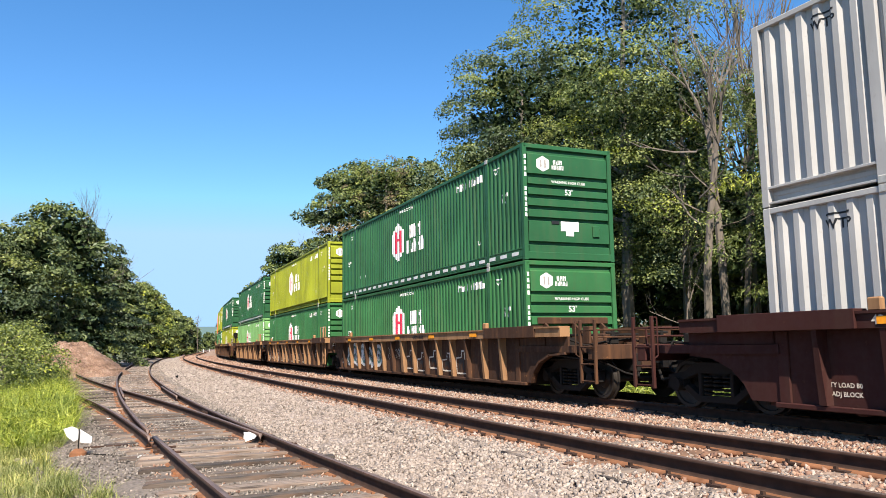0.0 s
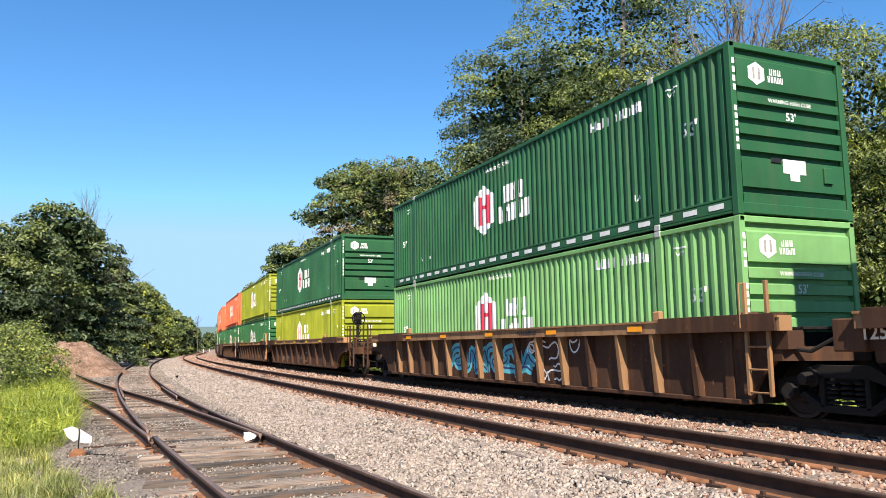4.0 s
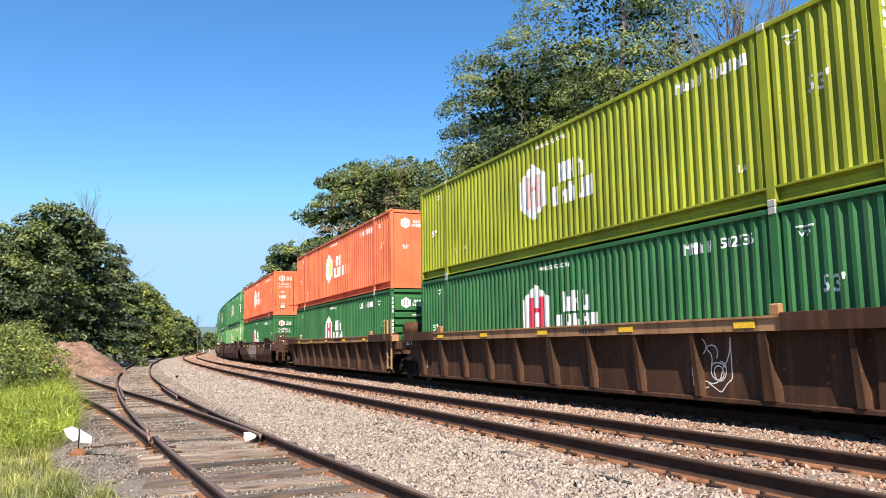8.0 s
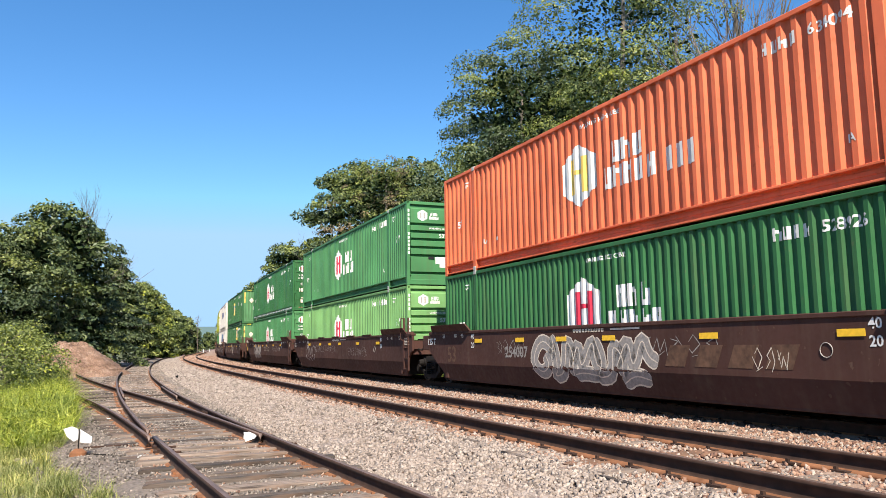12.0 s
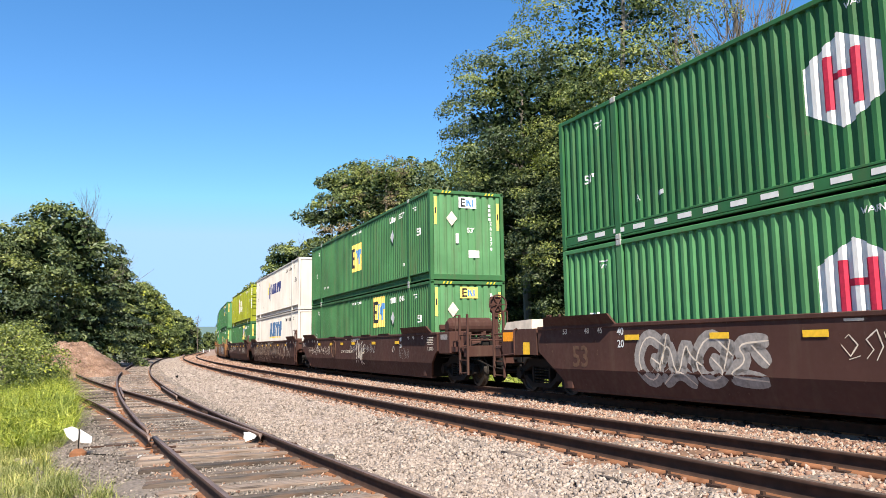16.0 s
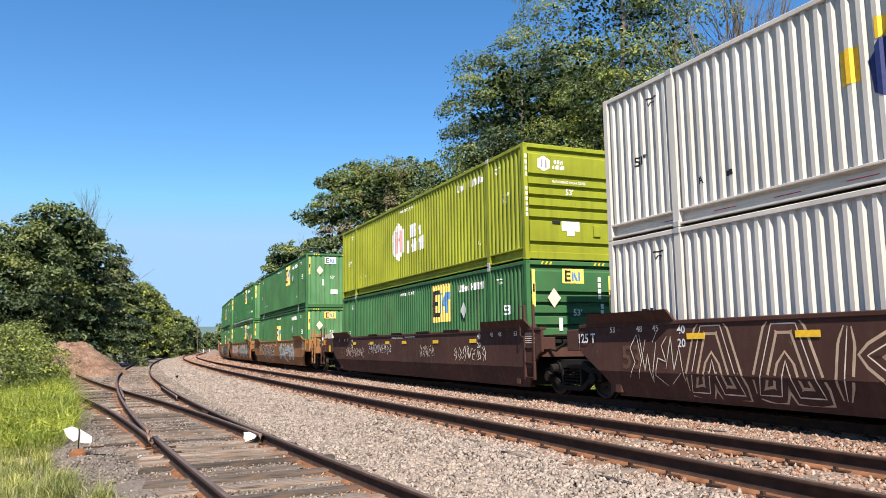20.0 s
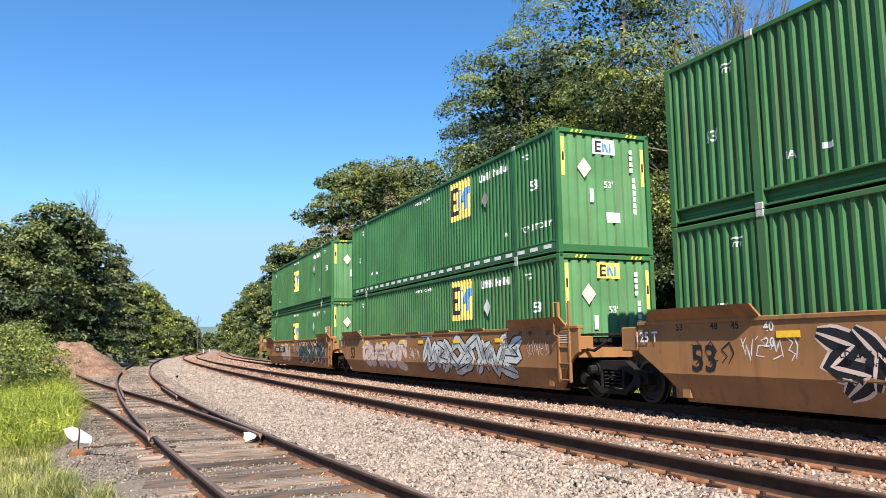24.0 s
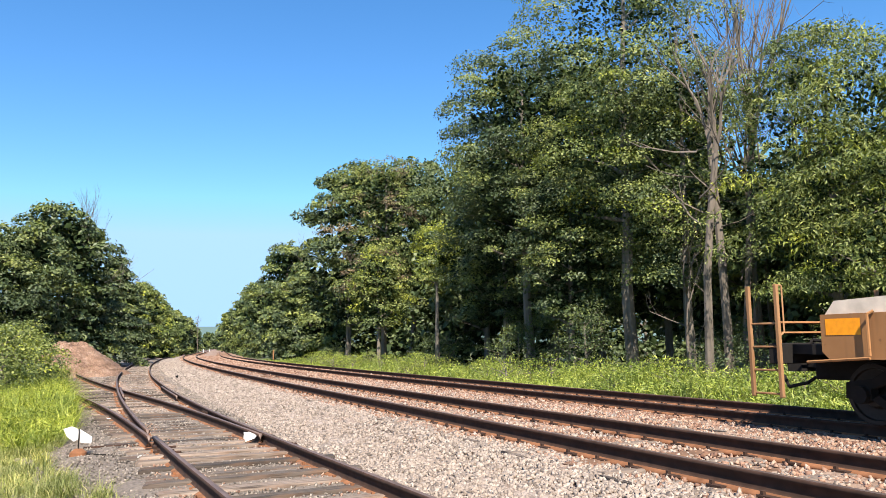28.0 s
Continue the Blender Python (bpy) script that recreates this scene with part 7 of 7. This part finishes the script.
for i in range(70):
    rng = random.Random(300 + i)
    s_here = rng.uniform(8, 75)
    x, y = line(s_here, rng.uniform(8.3, 11.0))
    tree("low leafy weed clump beside the track", (float(x), float(y)), rng.uniform(0.8, 1.4), rng.uniform(0.6, 1.1), WEED, 900, 0.075, 310 + i, 0.02, LEAF_YEL, clump=0.45, z=-0.78)
for i, (px, dep, h, r) in enumerate(((10, 24, 2.0, 1.5), (48, 27, 1.9, 1.3), (-30, 21, 2.1, 1.4), (30, 33, 2.6, 1.7))):
    tree("light green shrub beside the siding", plan(px, dep), h, r, LEAF_MID, 5200, 0.10, 360 + i, 0.02, LEAF_YEL, clump=0.55, z=-0.5, share=0.22)


# heap of soil and stone at the end of the branch
def heap_rise(r):
    """Height of the heap at a share r of its radius: a blunt cone with a soft foot."""
    return 2.55 * (1 - np.clip(r, 0, 1)) ** 1.05 * (1 - 0.25 * np.exp(-(np.asarray(r) * 6) ** 2))


def heap():
    rng = np.random.default_rng(77)
    n, k = 34, 40
    v, f = [], []
    for i in range(n + 1):
        r = i / n
        for j in range(k):
            a = 2 * math.pi * j / k
            q = r * (1 + 0.07 * math.sin(3 * a + 1) + 0.04 * math.sin(7 * a + 5 * r))
            z = heap_rise(r) * (1 + 0.05 * math.sin(2 * a) + 0.03 * math.sin(9 * r + 3 * a)) + 0.03 * rng.normal()
            v.append((q * 3.1 * math.cos(a), q * 3.4 * math.sin(a), z - 0.05))
    for i in range(n):
        for j in range(k):
            f.append((i * k + j, i * k + (j + 1) % k, (i + 1) * k + (j + 1) % k, (i + 1) * k + j))
    return Shape().add(v, f)


def soil_mat():
    """Crumbly soil with pebbles and darker damp clods."""
    m, nt, ln, b = node_mat("reddish_soil")
    lump, fine = noise_tex(nt, ln, 2.5, 8), noise_tex(nt, ln, 22.0, 6)
    col = ramp(nt, ln, lump, [(0.3, (0.16, 0.10, 0.07)), (0.5, (0.27, 0.165, 0.115)), (0.75, (0.38, 0.27, 0.21))])
    ln.new(mix(nt, ln, 1.0, col, ramp(nt, ln, fine, [(0.35, (0.45, 0.42, 0.4)), (0.6, (1.15, 1.1, 1.05))]), "MULTIPLY"), b.inputs["Base Color"])
    b.inputs["Roughness"].default_value = 0.97
    bump(nt, ln, b, fine, 1.0, 0.08)
    return m


SOIL = soil_mat()
pile = thing("soil_heap", "reddish heap of soil and broken stone beside the branch track", "heap")
part("mound", heap(), SOIL, pile)
pile.location = (*plan(130, 43), -0.5)
rng = np.random.default_rng(78)
rr, aa = rng.uniform(0.03, 1.05, 2600), rng.uniform(0, 6.283, 2600)
st = scatter("heap_stones", rr * 2.95 * np.cos(aa), rr * 3.1 * np.sin(aa), heap_rise(rr) * (1 + 0.05 * np.sin(2 * aa)) - 0.03, rng.uniform(0.012, 0.034, 2600), STONE_RUST, 79, "broken stones on the heap")
st.location = pile.location


# ground-throw switch stand with a white target
def switch_stand(x, y, z):
    ob = thing("switch_stand", "low rusty switch stand with a white target plate", "switch stand")
    ob.matrix_basis = pose(x, y, z, 0, 0, 20) @ Matrix.Scale(1.0, 4)
    sh = Shape().box(-0.17, 0.15, -0.12, 0.12, 0.0, 0.05, 0.015).tube((0, 0, 0.04), (0, 0, 0.11), 0.12, 14, 0.11).tube((0, 0, 0.11), (0, 0, 0.16), 0.11, 14, 0.05)
    part("base", sh, RAIL_FOOT, ob, "rusty round cast base")
    part("spindle", Shape().tube((0, 0, 0.14), (0, 0, 0.43), 0.009, 8), STEEL_DARK, ob)
    part("target", Shape().prism([(-0.20, 0.44), (-0.15, 0.33), (-0.06, 0.26), (0.0, 0.30), (-0.01, 0.43), (-0.09, 0.47)], 1, -0.006, 0.006), M_WHITE, ob, "white sheet metal target")
    part("target", Shape().prism([(0.0, 0.43), (0.02, 0.24), (0.16, 0.22), (0.17, 0.31)], 1, 0.03, 0.042), M_WHITE, ob, "white sheet metal target")
    part("lever", Shape().tube((0.05, 0, 0.08), (0.5, -0.12, 0.05), 0.018, 6), STEEL_DARK, ob)
    return ob


sx, sy = plan(149, 10.9)
switch_stand(sx, sy, -0.49)
head_block = thing("switch_tie", "grey weathered timber carrying the switch stand", "timber")
part("timber", Shape().box(-0.75, 0.75, -0.11, 0.11, -0.12, 0.03, 0.02), TIE, head_block)
hx, hy = plan(207, 10.9)
head_block.matrix_basis = pose(hx, hy, -0.485, 0, 0, 20)
rod = thing("switch_rod", "rusty steel rod from stand to switch points", "rod")
part("bar", Shape().box(-1.6, 1.6, -0.02, 0.02, 0.0, 0.03, 0.006), RAIL_SIDE, rod)
hx, hy = plan(350, 12.3)
rod.matrix_basis = pose(hx, hy, -0.43, 0, 0, 24)


# switch point parts and litter
def point_clamp(px, dep, turn):
    ob = thing("rail_brace", "rusty brace and bolts at the switch rail", "rail fitting")
    sh = Shape().box(-0.16, 0.16, -0.05, 0.05, 0.0, 0.05).box(-0.10, -0.03, -0.07, 0.07, 0.03, 0.10).box(0.05, 0.11, -0.06, 0.06, 0.03, 0.09)
    sh.tube((-0.2, 0, 0.05), (0.24, 0.02, 0.05), 0.02, 8)
    part("brace", sh, RAIL_SIDE, ob)
    ob.matrix_basis = pose(*plan(px, dep), -0.43, 0, 0, turn)


for px, dep, turn in ((484, 11.6, 30), (508, 11.3, 60), (470, 12.0, 10), (290, 11.2, 40), (300, 10.8, -20)):
    point_clamp(px, dep, turn)


def scrap(px, dep, z, size, seed, label, mat):
    rng = random.Random(seed)
    ob = thing("litter", label, "litter")
    sh = Shape()
    for k in range(3):
        a, s = rng.uniform(0, 3.1), size * rng.uniform(0.5, 1)
        p = [(math.cos(a + t) * s * rng.uniform(0.6, 1), math.sin(a + t) * s * rng.uniform(0.4, 0.8), rng.uniform(0.0, size)) for t in (0, 1.3, 2.6, 4.0, 5.2)]
        c = (0, 0, size * 0.6)
        sh.add(p + [c], [(i, (i + 1) % 5, 5) for i in range(5)])
    part("sheet", sh, mat, ob)
    ob.location = (*plan(px, dep), z)


scrap(444, 11.7, -0.35, 0.15, 1, "crumpled white paper on the switch rail", M_WHITE)
scrap(258, 10.4, -0.45, 0.085, 2, "crumpled white paper on gravel", M_WHITE)
scrap(199, 16, -0.43, 0.075, 3, "small white plastic cup lid on gravel", M_WHITE)
scrap(316, 35, -0.30, 0.14, 4, "dark lump of wood on the ballast", STEEL_DARK)


def planks():
    rng = random.Random(8)
    for k in range(12):
        ob = thing("timber_scrap", "dark split sliver of old tie on the ballast", "timber")
        part("timber", Shape().prism([(-0.26, -0.01), (-0.1, -0.035), (0.2, -0.03), (0.28, 0.01), (0.1, 0.03), (-0.2, 0.025)], 2, 0.0, 0.022), TIE_OLD, ob)
        s_here, l_here = rng.uniform(8, 24), rng.choice((-1.35, 2.2, -1.5, 2.5)) + rng.uniform(-0.2, 0.2)
        x, y = line(s_here, l_here)
        ob.matrix_basis = pose(float(x), float(y), float(ground_z(l_here)) + 0.012, 0, 0, 114 + rng.uniform(-14, 14))


planks()
for px, dep in ((484, 84), (361, 170), (372, 230)):
    mk = thing("marker_post", "short trackside marker post", "post")
    part("post", Shape().box(-0.07, 0.07, -0.05, 0.05, 0, 1.3), RUSTY if px == 484 else M_WHITE, mk)
    mk.location = (*plan(px, dep), -0.6)

# far hills on the horizon
HILL = island_mat("wooded_far_hill", [(0.0, (0.06, 0.11, 0.10)), (1.0, (0.10, 0.15, 0.14))], 0.95)


def hills():
    rng = np.random.default_rng(44)
    n = 60
    v, f = [], []
    for i in range(n + 1):
        a = -1.1 + 2.2 * i / n
        d = 2300.0
        h = 62 + 20 * math.sin(3.1 * a + 1.2) + 9 * math.sin(11 * a) + rng.normal(0, 2)
        v += [(d * math.sin(a), d * math.cos(a), -5), ((d + 260) * math.sin(a), (d + 260) * math.cos(a), h), ((d + 700) * math.sin(a), (d + 700) * math.cos(a), -5)]
        if i:
            b = 3 * i
            f += [(b - 3, b, b + 1, b - 2), (b - 2, b + 1, b + 2, b - 1)]
    sh = Shape().add(v, f)
    tagged(new("backdrop", sh.mesh("backdrop", HILL, True)), "low wooded hills on the horizon", "hills", kind="structure")


hills()


# ---- movement ----
def car_pose(s, dz):
    x, y = line(s, TRACK_TRAIN)
    x2, y2 = line(s + LEN, TRACK_TRAIN)
    a = math.atan2(float(x2 - x), float(y2 - y))
    return pose(float(x), float(y), Z_TRAIN + dz, 0, 0, -math.degrees(a))


def motions():
    """The train rolls past at an even speed; its wheels turn with it."""
    times = [k / 3 for k in range(85)]
    for ob, s0, dz in MOVING:
        walk(ob, [(t, car_pose(s0 - V * t, dz)) for t in times])
    turn = [(k / FPS, math.degrees(V * k / FPS / 0.412)) for k in range(28 * FPS + 1)]
    for ob, o in WHEELS:
        walk(ob, [(t, pose(0, o, 0.412, a, 0, 0)) for t, a in turn])


motions()
